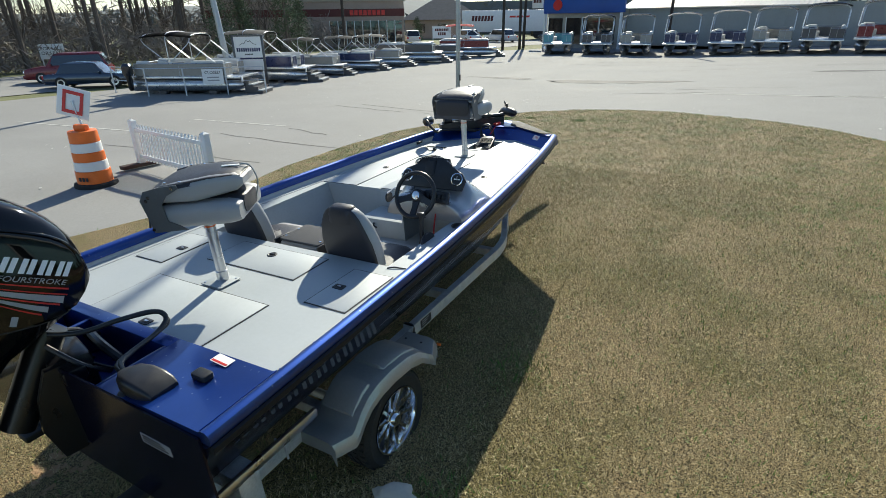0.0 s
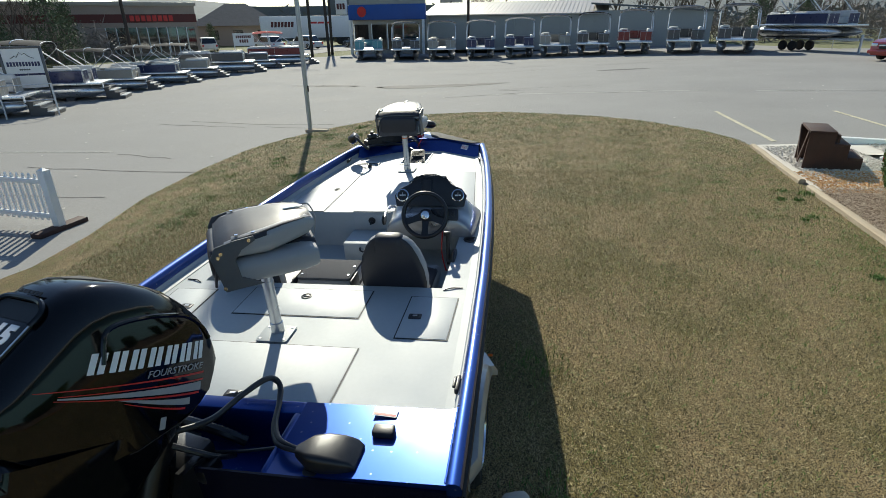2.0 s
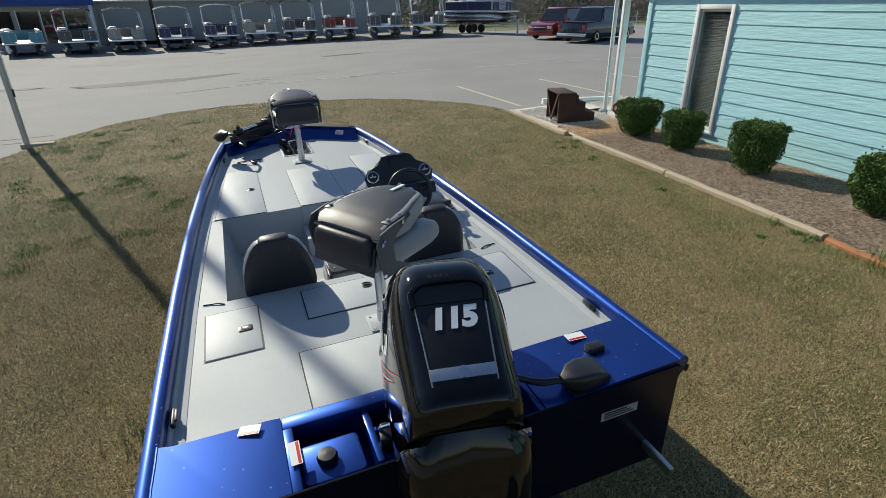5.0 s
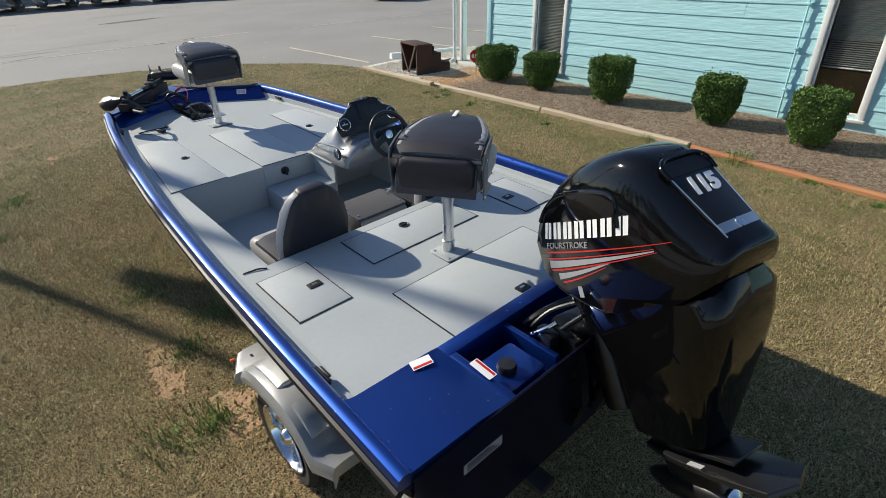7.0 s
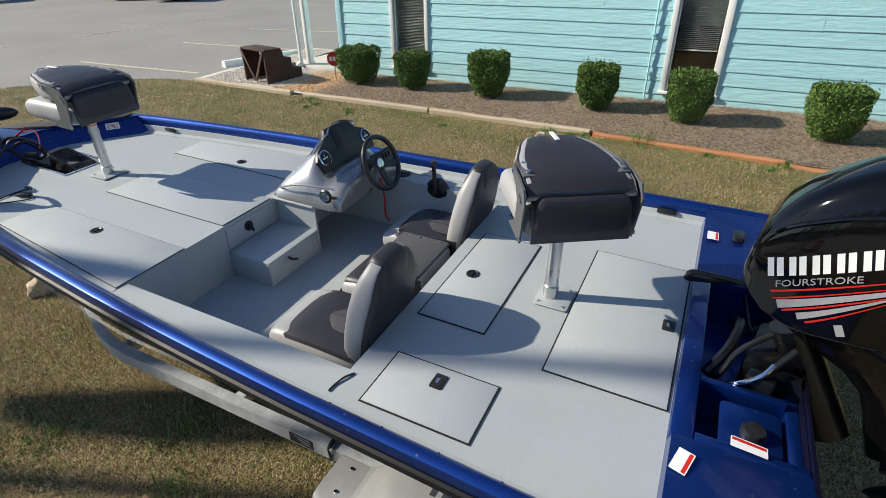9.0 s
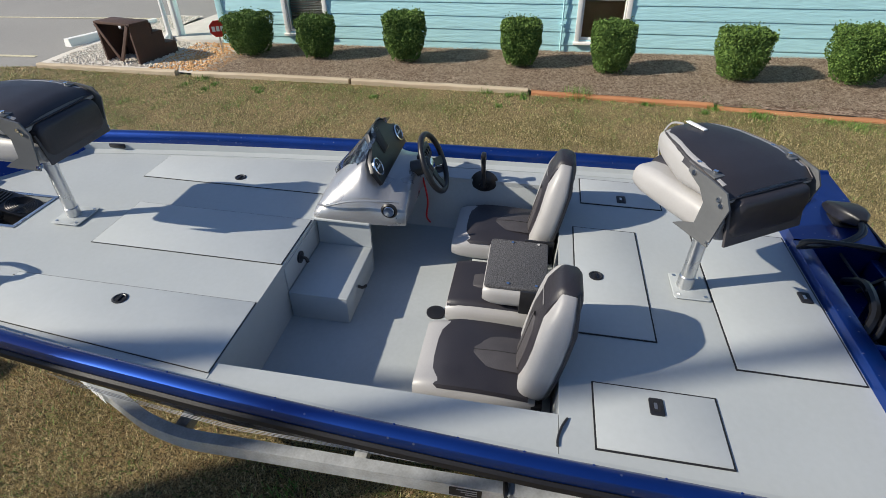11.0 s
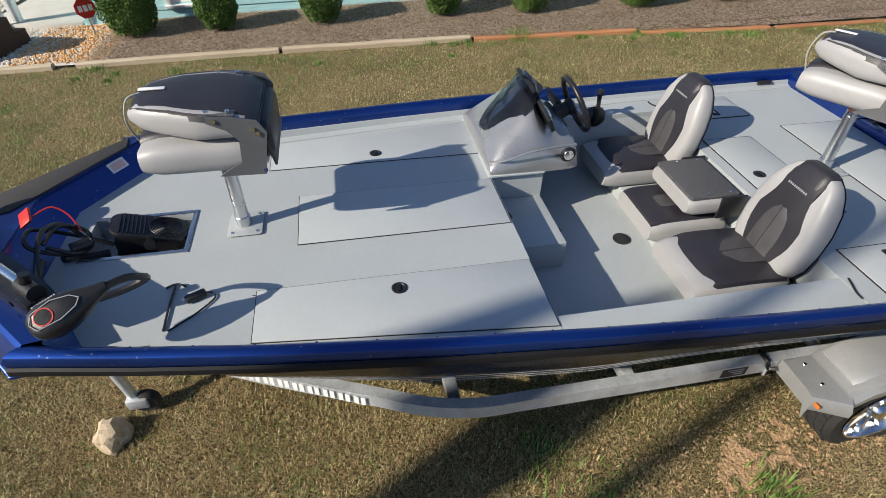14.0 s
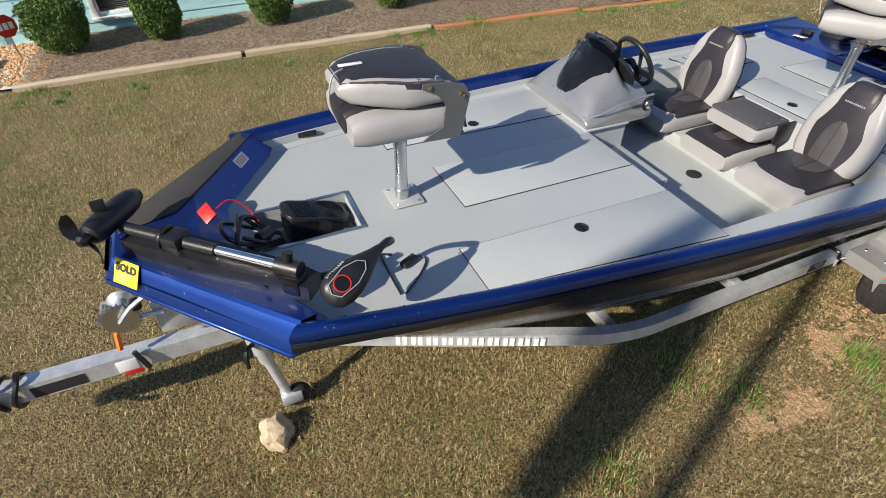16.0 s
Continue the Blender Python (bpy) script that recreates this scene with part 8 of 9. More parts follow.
# ---- vehicles ----
def car(label, category, paint, L, W, H, hood, roof0, roof1, bed=False):
    """A parked vehicle facing +y: lower body, cabin, glass, wheels, lamps."""
    c = thing("car" if category == "car" else category.replace(" ", "_"), Matrix(), label, category, "vehicles")
    w = W / 2
    belt = H * 0.58
    rows = []
    for y, zt, ww in ((-L / 2, belt * 0.72, w * 0.88), (-L / 2 + 0.08, belt * 0.95, w * 0.96), (-L * 0.3, belt, w), (0, belt, w), (L / 2 - hood, belt * 0.99, w), (L / 2 - 0.35, belt * 0.90, w * 0.97), (L / 2 - 0.06, belt * 0.80, w * 0.90), (L / 2, belt * 0.60, w * 0.84)):
        rows.append([(x, y, z) for x, z in ((ww * 0.95, 0.26), (ww, 0.38), (ww, zt * 0.8), (ww * 0.93, zt), (-ww * 0.93, zt), (-ww, zt * 0.8), (-ww, 0.38), (-ww * 0.95, 0.26))])
    part("body", loft(B(), rows), paint, c, "glossy painted body", angle=30)
    y0, y1 = roof0, roof1
    cab = []
    for z, a, b, ww in ((belt * 0.97, y0 - 0.35, y1 + 0.55, w * 0.92), (H * 0.8, y0 - 0.12, y1 + 0.25, w * 0.84), (H * 0.96, y0 + 0.05, y1, w * 0.76), (H, y0 + 0.3, y1 - 0.25, w * 0.66)):
        cab.append([(ww, a, z), (ww, b, z), (-ww, b, z), (-ww, a, z)])
    part("cabin", loft(B(), cab), paint, c, angle=40)
    for s in (-1, 1):
        bm = B()
        loft(bm, [[(s * w * 0.925, y0 - 0.18, belt * 1.03), (s * w * 0.925, y1 + 0.32, belt * 1.03), (s * w * 0.80, y1 + 0.04, H * 0.93), (s * w * 0.80, y0 + 0.05, H * 0.93)], [(s * w * 0.94, y0 - 0.18, belt * 1.03), (s * w * 0.94, y1 + 0.32, belt * 1.03), (s * w * 0.815, y1 + 0.04, H * 0.93), (s * w * 0.815, y0 + 0.05, H * 0.93)]])
        part("side_window", bm, "carglass", c, "dark side glass", smooth=False)
        part("mirror", box(B(), (s * (w + 0.08), y1 + 0.25, belt * 1.08), (0.18, 0.1, 0.14), 0.03), paint, c)
        part("headlight", box(B(), (s * w * 0.68, L / 2 - 0.05, belt * 0.68), (0.34, 0.16, 0.15), 0.03), "chrome", c, "clear headlight")
        part("tail_light", box(B(), (s * w * 0.80, -L / 2 + 0.03, belt * 0.75), (0.2, 0.1, 0.22), 0.02), "red", c, "red tail light")
        for y in (-L * 0.30, L * 0.31):
            wl = part("wheel", lathe(B(), [(0.15, -0.11), (0.31, -0.11), (0.35, -0.06), (0.35, 0.06), (0.31, 0.11), (0.2, 0.11)], Matrix.Translation((s * (w - 0.1), y, 0.35)) @ Matrix.Rotation(radians(90 * s), 4, "Y"), 22), "rubber", c, "black tyre")
            part("rim", lathe(B(), [(0.21, 0.105), (0.2, 0.118), (0.05, 0.10), (0.001, 0.112)], Matrix.Translation((s * (w - 0.1), y, 0.35)) @ Matrix.Rotation(radians(90 * s), 4, "Y"), 18), "alu", wl)
    for a, b, z in ((y1 + 0.50, y1 + 0.03, 1), (y0 - 0.32, y0 + 0.02, -1)):
        bm = B()
        d = 0.02 * z
        loft(bm, [[(w * 0.86, a, belt * 1.0), (-w * 0.86, a, belt * 1.0), (-w * 0.72, b, H * 0.95), (w * 0.72, b, H * 0.95)], [(w * 0.86, a + d * 2, belt * 1.0), (-w * 0.86, a + d * 2, belt * 1.0), (-w * 0.72, b + d * 2, H * 0.95), (w * 0.72, b + d * 2, H * 0.95)]])
        part("windscreen" if z > 0 else "rear_window", bm, "carglass", c, smooth=False)
    g = part("grille", box(B(), (0, L / 2 + 0.01, belt * 0.62), (W * 0.42, 0.06, 0.22), 0.02), "gasket", c, "dark grille with bright frame")
    part("grille_bar", box(B(), (0, L / 2 + 0.045, belt * 0.66), (W * 0.44, 0.02, 0.05), 0.005), "chrome", g)
    part("front_bumper", box(B(), (0, L / 2 - 0.02, 0.42), (W * 0.94, 0.18, 0.2), 0.04), paint, c)
    part("rear_bumper", box(B(), (0, -L / 2 + 0.02, 0.45), (W * 0.94, 0.16, 0.18), 0.04), "chrome" if bed else paint, c)
    if bed:
        part("load_bed", span(B(), (-w * 0.82, -L / 2 + 0.12, belt * 0.985), (w * 0.82, y0 - 0.42, belt * 1.01)), "gasket", c, "dark load bed", smooth=False)
    return c


suv = car("dark red full-size suv parked on the lot", "suv", "carpaint_red", 5.2, 2.04, 1.9, 1.3, -2.1, 0.75)
suv.matrix_world = on_ground(17.0, 33.0, 118)
truck = car("black pickup truck parked beside the suv", "pickup truck", "carpaint_dark", 5.8, 2.04, 1.92, 1.4, -0.9, 1.0, True)
truck.matrix_world = on_ground(17.4, 29.4, -65)
sedan = car("dark blue sedan on the road", "car", "carpaint_blue", 4.7, 1.82, 1.45, 1.15, -1.25, 0.45)
sedan.matrix_world = on_ground(-29.45, 14.0, -44, -0.01, 0.82)
van = car("dark maroon suv on the far lane", "suv", "maroon", 4.9, 1.95, 1.8, 1.2, -2.0, 0.6)
van.matrix_world = on_ground(-33.45, 14.9, 145, -0.01, 0.82)
for i, (x, y, r, pt, lb) in enumerate(((-38, 66, 60, "white", "white pickup far across the road"), (-34, 68, 70, "powder", "silver car far across the road"), (-28, 72, 60, "carpaint_dark", "dark car far across the road"), (-44, 62, 40, "white", "white car by the far shops"), (-23.5, 70, 75, "powder", "silver car far up the road"))):
    cc = car(lb, "car", pt, 4.8, 1.9, 1.6, 1.2, -1.5, 0.6)
    cc.matrix_world = on_ground(x, y, r)


def semi(x, y, rz, label, box_mat):
    t = thing("semi_trailer", on_ground(x, y, rz), label, "trailer")
    part("box", span(B(), (-1.28, -6.8, 1.1), (1.28, 6.8, 4.0), 0.03), box_mat, t, "white box body")
    part("bogie", span(B(), (-1.2, -6.2, 0.4), (1.2, -3.6, 1.1)), "dark", t, smooth=False)
    for s in (-1, 1):
        for yy in (-5.8, -4.5):
            part("wheel", lathe(B(), [(0.2, -0.25), (0.5, -0.25), (0.52, 0), (0.5, 0.25), (0.2, 0.25)], Matrix.Translation((s * 1.0, yy, 0.52)) @ Matrix.Rotation(radians(90), 4, "Y"), 20), "rubber", t)
        part("side_marks", bars(B(), Matrix.Translation((s * 1.285, 3.9, 2.9)) @ Matrix.Rotation(radians(90 * s), 4, "Z") @ Matrix.Rotation(radians(90), 4, "X"), 7, 3.2, 0.7, 0.15), "brick_red", t, "plain dark red letter-sized marks")
        part("side_swoosh", bars(B(), Matrix.Translation((s * 1.285, -1.5, 3.1)) @ Matrix.Rotation(radians(90 * s), 4, "Z") @ Matrix.Rotation(radians(90), 4, "X"), 3, 3.0, 0.25, 0.4, 0.1), "red", t, "plain red streak")
    tr = part("tractor", span(B(), (-1.2, -10.2, 0.5), (1.2, -7.6, 3.3), 0.25), "white", t, "pale truck tractor")
    part("tractor_glass", span(B(), (-1.1, -10.24, 1.9), (1.1, -10.1, 2.8), 0.02), "carglass", tr)
    return t


semi(-37.5, 77.5, 122, "long white semi trailer with dark red marks", "white")

# ---- buildings round the lot ----


def building(name, label, m):
    return thing(name, m, label, "building", "buildings round the lot")


shop = building("boat_shop", "small shop with a blue fascia and glass front", pose(-18.45, 59.7, -0.44, 0, 0, -4) @ Matrix.Scale(1.1, 4))
part("wall", span(B(), (-3.9, -3, 0), (3.4, 5, 3.4)), "tan", shop, smooth=False)
part("fascia", span(B(), (-4.1, -3.4, 3.1), (3.5, -3.0, 4.4), 0.02), "fascia", shop, "blue metal fascia")
part("parapet", span(B(), (-4.0, -3.3, 4.4), (3.45, -3.0, 5.0), 0.02), "metalwall", shop)
part("round_mark", lathe(B(), [(0.45, 0), (0.45, 0.05), (0.001, 0.05)], Matrix.Translation((-2.7, -3.42, 3.8)) @ Matrix.Rotation(radians(90), 4, "X"), 24), "red", shop, "plain red round mark")
for x in (-3.0, -1.2, 0.4, 2.0):
    w = part("window", span(B(), (x - 0.7, -3.06, 0.5), (x + 0.7, -2.98, 2.7)), "carglass", shop, "dark shop window", smooth=False)
    part("frame", span(B(), (x - 0.78, -3.08, 0.5), (x - 0.7, -2.98, 2.78)), "white", w, smooth=False)
for x in (-3.95, 3.3):
    part("post", span(B(), (x - 0.1, -3.5, 0), (x + 0.1, -3.3, 3.1)), "white", shop, smooth=False)
part("side_sign", span(B(), (-5.4, -3.3, 3.6), (-4.3, -3.1, 5.0), 0.02), "white", shop, "white projecting sign")
part("sign_marks", bars(B(), Matrix.Translation((-4.85, -3.32, 4.3)) @ Matrix.Rotation(radians(90), 4, "X"), 3, 0.9, 0.5), "brick_red", shop)
shed = building("storage_shed", "long grey metal shed with a pale ribbed roof", pose(-6.3, 59.2, 0.0, 0, 0, -5))
part("wall", span(B(), (-8.8, -2.6, 0), (9.0, 8, 3.4)), "metalwall", shed, smooth=False)
bm = B()
loft(bm, [[(x, -3.0, 3.35), (x, 2.5, 4.6), (x, 8.2, 3.4), (x, 8.2, 3.3), (x, 2.5, 4.5), (x, -3.0, 3.25)] for x in (-9.0, 9.2)])
rf = part("roof", bm, "metalroof", shed, "pale ribbed metal roof", smooth=False)
rib = None
for k in range(42):
    x = -7.7 + k * 0.4
    if rib is None:
        bm = B()
        loft(bm, [[(x0, -3.0, 3.35), (x0, 2.5, 4.6), (x0, 2.5, 4.64), (x0, -3.0, 3.39)] for x0 in (-0.03, 0.03)])
        o = part("rib", bm, "metalroof", rf, smooth=False)
        rib = o.data
    else:
        o = new("rib", rib)
        o.parent = rf
    o.location = (x, 0, 0)
for x in (-5.5, -1.0, 3.5, 7.5):
    part("roller_door", span(B(), (x - 1.5, -2.66, 0.05), (x + 1.5, -2.58, 3.0)), "metalwall", shed, "pale roller door", smooth=False)
barn = building("dark_shed", "dark grey metal shed with a low roof", pose(7.4, 57.4, 0.3, 0, 0, -9))
part("wall", span(B(), (-5.6, -2.5, 0), (4.6, 7, 3.2)), "metalwall", barn, smooth=False)
bm = B()
loft(bm, [[(x, -2.8, z + 0.0), (x, 7.2, z + 0.2), (x, 7.2, z + 0.35), (x, -2.8, z + 0.15)] for x, z in ((-5.9, 3.75), (4.9, 2.95))])
part("roof", bm, "darkwall", barn, "dark roof edge", smooth=False)

retail = building("retail_block", "tan brick shop block with a dark red band", pose(-49.0, 50.8, -0.3, 0, 0, 42))
part("wall", span(B(), (-13, -2, 0), (9.5, 14, 4.9)), "brick_tan", retail, smooth=False)
part("cornice", span(B(), (-13.2, -2.2, 4.9), (9.7, 14, 5.25), 0.03), "tan", retail, "pale cornice")
part("band", span(B(), (-13.05, -2.06, 3.3), (9.55, -1.95, 4.1)), "brick_red", retail, "dark red brick band", smooth=False)
for k in range(8):
    part("sign_mark", bars(B(), Matrix.Translation((3.36 + 0.525 * k, -2.1, 3.7)) @ Matrix.Rotation(radians(90), 4, "X"), 1, 0.525, 0.55), "red", retail, "plain red letter-sized mark")
for k in range(9):
    w = part("window", span(B(), (0.8 + k * 0.95, -2.08, 0.3), (1.6 + k * 0.95, -1.95, 2.8)), "carglass", retail, "tall shop window", smooth=False)
    part("frame", span(B(), (0.72 + k * 0.95, -2.1, 0.3), (0.8 + k * 0.95, -1.95, 2.85)), "white", w, smooth=False)
for k in range(4):
    part("pilaster", span(B(), (-12.5 + k * 3.6, -2.2, 0), (-11.9 + k * 3.6, -2, 3.3)), "tan", retail, smooth=False)
house = building("grey_roof_house", "low brick building with a grey hipped roof", pose(-52.0, 82.5, -0.3, 0, 0, 30))
part("wall", span(B(), (-6, -5, 0), (6, 5, 2.9)), "brick_tan", house, smooth=False)
bm = B()
base = [bm.verts.new(p) for p in ((-6.8, -5.8, 2.8), (6.8, -5.8, 2.8), (6.8, 5.8, 2.8), (-6.8, 5.8, 2.8))]
top = [bm.verts.new(p) for p in ((-1.5, 0, 6.0), (1.5, 0, 6.0))]
for f in ((base[0], base[1], top[1], top[0]), (base[1], base[2], top[1]), (base[2], base[3], top[0], top[1]), (base[3], base[0], top[0]), (base[3], base[2], base[1], base[0])):
    bm.faces.new(f)
part("roof", bm, "shingle", house, "grey shingle hipped roof", smooth=False)
for x in (-3.5, 0, 3.5):
    part("window", span(B(), (x - 0.7, -5.08, 0.9), (x + 0.7, -4.95, 2.2)), "carglass", house, smooth=False)
strip_mall = building("far_store", "long dark grey store far beyond the road", pose(-42, 112, -0.3, 0, 0, 14))
part("wall", span(B(), (-22, 0, 0), (24, 12, 6.2)), "darkwall", strip_mall, smooth=False)
part("parapet", span(B(), (-6, -0.3, 6.2), (2, 1, 7.4)), "darkwall", strip_mall, smooth=False)
for k in range(8):
    part("window", span(B(), (-18 + k * 5, -0.08, 0.5), (-15 + k * 5, 0.05, 2.8)), "carglass", strip_mall, smooth=False)

# Roadside sign with a mountain outline
ms = thing("roadside_sign", on_ground(-21.98, 17.65, 37, 0, 0.82), "white board in a dark frame with a mountain outline", "sign")
for x in (-0.82, 0.82):
    part("post", span(B(), (x - 0.06, -0.06, 0), (x + 0.06, 0.06, 2.75), 0.01), "charcoal", ms, "dark post")
part("top_bar", span(B(), (-0.88, -0.06, 2.75), (0.88, 0.06, 2.85), 0.01), "charcoal", ms)
part("board", span(B(), (-0.76, -0.03, 1.62), (0.76, 0.03, 2.75)), "white", ms, "white sign board", smooth=False)
part("lower_board", span(B(), (-0.76, -0.03, 0.95), (0.76, 0.03, 1.52)), "white", ms, smooth=False)
mt = [(-0.45, 2.3), (-0.28, 2.42), (-0.2, 2.36), (-0.05, 2.58), (0.05, 2.47), (0.15, 2.54), (0.3, 2.38), (0.48, 2.3)]
part("mountain_line", tube(B(), [(x, -0.035, z) for x, z in mt], 0.014, 5), "ink", ms, "thin dark mountain outline")
part("name_marks", bars(B(), Matrix.Translation((0, -0.034, 2.05)) @ Matrix.Rotation(radians(90), 4, "X"), 11, 1.35, 0.2), "navy", ms, "plain navy letter-sized marks")
part("small_marks", bars(B(), Matrix.Translation((0, -0.034, 1.8)) @ Matrix.Rotation(radians(90), 4, "X"), 6, 0.45, 0.07), "ink", ms)

# Pipe rail fence with a closed notice
rail = thing("pipe_fence", Matrix.Translation((0, 0, 0)), "low galvanised pipe fence along the verge", "fence")
FP = [(-25.6, 13.0), (-23.0, 13.0), (-21.7, 13.9), (-20.4, 15.0), (-19.4, 16.2)]
for x, y in FP:
    part("post", tube(B(), [(x, y, ground_z(x, y) - 0.05), (x, y, ground_z(x, y) + 1.12)], 0.03, 8), "galv", rail)
for h in (1.1, 0.55):
    part("rail", tube(B(), [(x, y, ground_z(x, y) + h) for x, y in FP], 0.02, 6), "galv", rail)
cs = thing("closed_notice", on_ground(-20.75, 14.65, 42, 0.45), "white notice board hung on the pipe fence", "sign")
part("board", span(B(), (-0.42, -0.05, 0.0), (0.42, -0.03, 0.62)), "white", cs, smooth=False)
words("lettering", "CLOSED", 0.17, Matrix.Translation((0, -0.055, 0.48)) @ Matrix.Rotation(radians(90), 4, "X"), "ink", cs, 0.002)
for k in range(2):
    part("print_line", span(B(), (-0.24, -0.054, 0.26 - 0.12 * k), (0.24, -0.051, 0.31 - 0.12 * k)), "greyprint", cs, smooth=False)
om = thing("spare_outboard", on_ground(-24.0, 12.9, 40, 0.25), "black outboard motor hung on the fence post", "outboard")
part("cowl", loft(B(), [er(z, -0.3 * q, 0.22 * q, 0.2 * q) for z, q in ((0.55, 0.8), (0.7, 1.0), (0.95, 1.0), (1.05, 0.6))]), "carpaint_dark", om)
part("leg", loft(B(), [er(z, -0.18 * q, 0.08 * q, 0.08 * q) for z, q in ((-0.05, 0.8), (0.1, 1.0), (0.55, 1.3))]), "satin", om)
part("skeg", span(B(), (-0.02, -0.3, 0.02), (0.02, 0.05, 0.08), 0.01), "satin", om)
fs = thing("lease_sign", on_ground(-43.0, 18.3, 66, 0, 0.8), "white real-estate sign on posts beyond the road", "sign")
part("board", span(B(), (-0.9, -0.03, 0.9), (0.9, 0.03, 2.1)), "white", fs, smooth=False)
words("lettering", "FOR SALE\nOR LEASE", 0.36, Matrix.Translation((0, -0.04, 1.55)) @ Matrix.Rotation(radians(90), 4, "X"), "ink", fs, 0.003)
for x in (-0.8, 0.8):
    part("post", span(B(), (x - 0.05, 0.03, 0), (x + 0.05, 0.1, 2.1)), "white", fs, smooth=False)


def utility_pole(x, y, h, lean, material, label, arm=True):
    p = thing("utility_pole", on_ground(x, y), label, "utility pole", "utility poles")
    part("pole", tube(B(), [(0, 0, -0.2), (lean * h * 0.5, 0, h * 0.5), (lean * h, 0, h)], [0.15, 0.13, 0.10], 10), material, p)
    if arm:
        part("cross_arm", span(B(), (lean * h - 1.1, -0.06, h - 0.9), (lean * h + 1.1, 0.06, h - 0.75)), material, p, smooth=False)
    return p


utility_pole(-25.3, 51.2, 11, 0.01, "creosote", "dark wooden utility pole by the road")
utility_pole(-24.5, 53.5, 11, -0.01, "creosote", "dark wooden utility pole by the road", False)
utility_pole(-25.0, 55.5, 11, 0.02, "creosote", "dark wooden utility pole by the road", False)
utility_pole(-23.2, 17.4, 9, -0.12, "aqua_clear", "leaning grey light pole behind the boats", False)
utility_pole(-10.0, 52.6, 9, 0.0, "creosote", "dark slim pole before the shed", False)
utility_pole(-37, 41, 10, 0.0, "creosote", "dark utility pole across the road", True)
utility_pole(-9.0, 78, 10, 0.0, "creosote", "dark utility pole behind the shed", True)
wires = thing("overhead_wires", Matrix(), "thin dark overhead power lines", "wires")
for a, b, z0, z1 in (((-37, 41), (-25.3, 51.2), 9.6, 10.4), ((-25.3, 51.2), (-9, 78), 10.5, 9.6), ((-25.3, 51.2), (-14, 57), 9.0, 5.2), ((-9, 78), (30, 74), 9.8, 9.0)):
    P = []
    for k in range(13):
        t = k / 12
        P.append((a[0] + (b[0] - a[0]) * t, a[1] + (b[1] - a[1]) * t, z0 + (z1 - z0) * t - 0.9 * 4 * t * (1 - t) * 0.5))
    part("wire", tube(B(), P, 0.022, 4), "gasket", wires)
bb = thing("shop_board", on_ground(-14.2, 66.0, 8), "weathered board on a tall post behind the shop", "sign")
part("post", tube(B(), [(0, 0, 0), (0, 0, 5.2)], 0.1, 8), "creosote", bb)
part("board", span(B(), (-1.3, -0.06, 4.9), (1.3, 0.06, 6.6), 0.01), "metalwall", bb)
part("board_marks", bars(B(), Matrix.Translation((0, -0.07, 5.9)) @ Matrix.Rotation(radians(90), 4, "X"), 8, 2.1, 0.6), "darkwall", bb)
ts = thing("tyre_shop_sign", on_ground(-33, 52, 40), "small white shop banner on posts", "sign")
part("board", span(B(), (-1.0, -0.03, 1.0), (1.0, 0.03, 2.2)), "white", ts, smooth=False)
part("banner_marks", bars(B(), Matrix.Translation((0, -0.035, 1.85)) @ Matrix.Rotation(radians(90), 4, "X"), 8, 1.5, 0.25), "brick_red", ts)
part("banner_marks", bars(B(), Matrix.Translation((0, -0.035, 1.45)) @ Matrix.Rotation(radians(90), 4, "X"), 4, 0.9, 0.3), "brick_red", ts)
for x in (-0.95, 0.95):
    part("post", span(B(), (x - 0.04, 0.03, 0), (x + 0.04, 0.1, 2.2)), "white", ts, smooth=False)

# Far wire fence beyond the lot
wf = thing("wire_fence", Matrix(), "low wire fence at the lot's grassy end", "fence")
for k in range(12):
    x = 15.5 + k * 2.6
    y = 46.5 - k * 0.5
    part("post", tube(B(), [(x, y, ground_z(x, y) - 0.1), (x, y, ground_z(x, y) + 1.3)], 0.03, 6), "galv", wf)
for h in (0.4, 0.8, 1.25):
    part("wire", tube(B(), [(15.5, 46.5, ground_z(15.5, 46.5) + h), (44.1, 41, ground_z(44, 41) + h)], 0.008, 4), "galv", wf)


# ---- trees ----
def limb(bm, p, d, r, length, depth, rs, spread, tips, sides=5, droop=0.0):
    """A branch that bends, tapers and forks."""
    pts, rad, q = [Vector(p)], [r], Vector(d).normalized()
    n = 4
    for k in range(n):
        q = (q + Vector((rs.uniform(-1, 1), rs.uniform(-1, 1), rs.uniform(-0.5, 1) - droop)) * 0.16).normalized()
        pts.append(pts[-1] + q * length / n)
        rad.append(r * (1 - 0.5 * (k + 1) / n))
    tube(bm, pts, rad, sides)
    tips.append(pts[-1])
    if depth > 0:
        for k in range(rs.randint(3, 5)):
            at = pts[rs.randint(1, n + 1)] if k else pts[-1]
            v = (q + Vector((rs.normal(), rs.normal(), rs.uniform(-0.2, 0.9))) * spread).normalized()
            limb(bm, at, v, rad[-1] * 0.9, length * rs.uniform(0.5, 0.75), depth - 1, rs, spread, tips, 4 if depth > 1 else 3, droop)


def clump(P, c, size, n, rs, flat=0.6, leaf=0.28, wid=0.35):
    """Adds loose leaf pieces round c."""
    o = rs.normal(size=(n, 3)) * np.array([size, size, size * flat])
    d1 = rs.normal(size=(n, 3))
    d1 /= np.linalg.norm(d1, axis=1)[:, None]
    d2 = np.cross(d1, rs.normal(size=(n, 3)))
    d2 /= np.linalg.norm(d2, axis=1)[:, None]
    L = rs.uniform(0.5, 1.0, (n, 1)) * leaf
    c = np.asarray(c)[None, :] + o
    P.append(np.stack([c - d1 * L, c + d2 * L * wid, c + d1 * L, c - d2 * L * wid], 1))


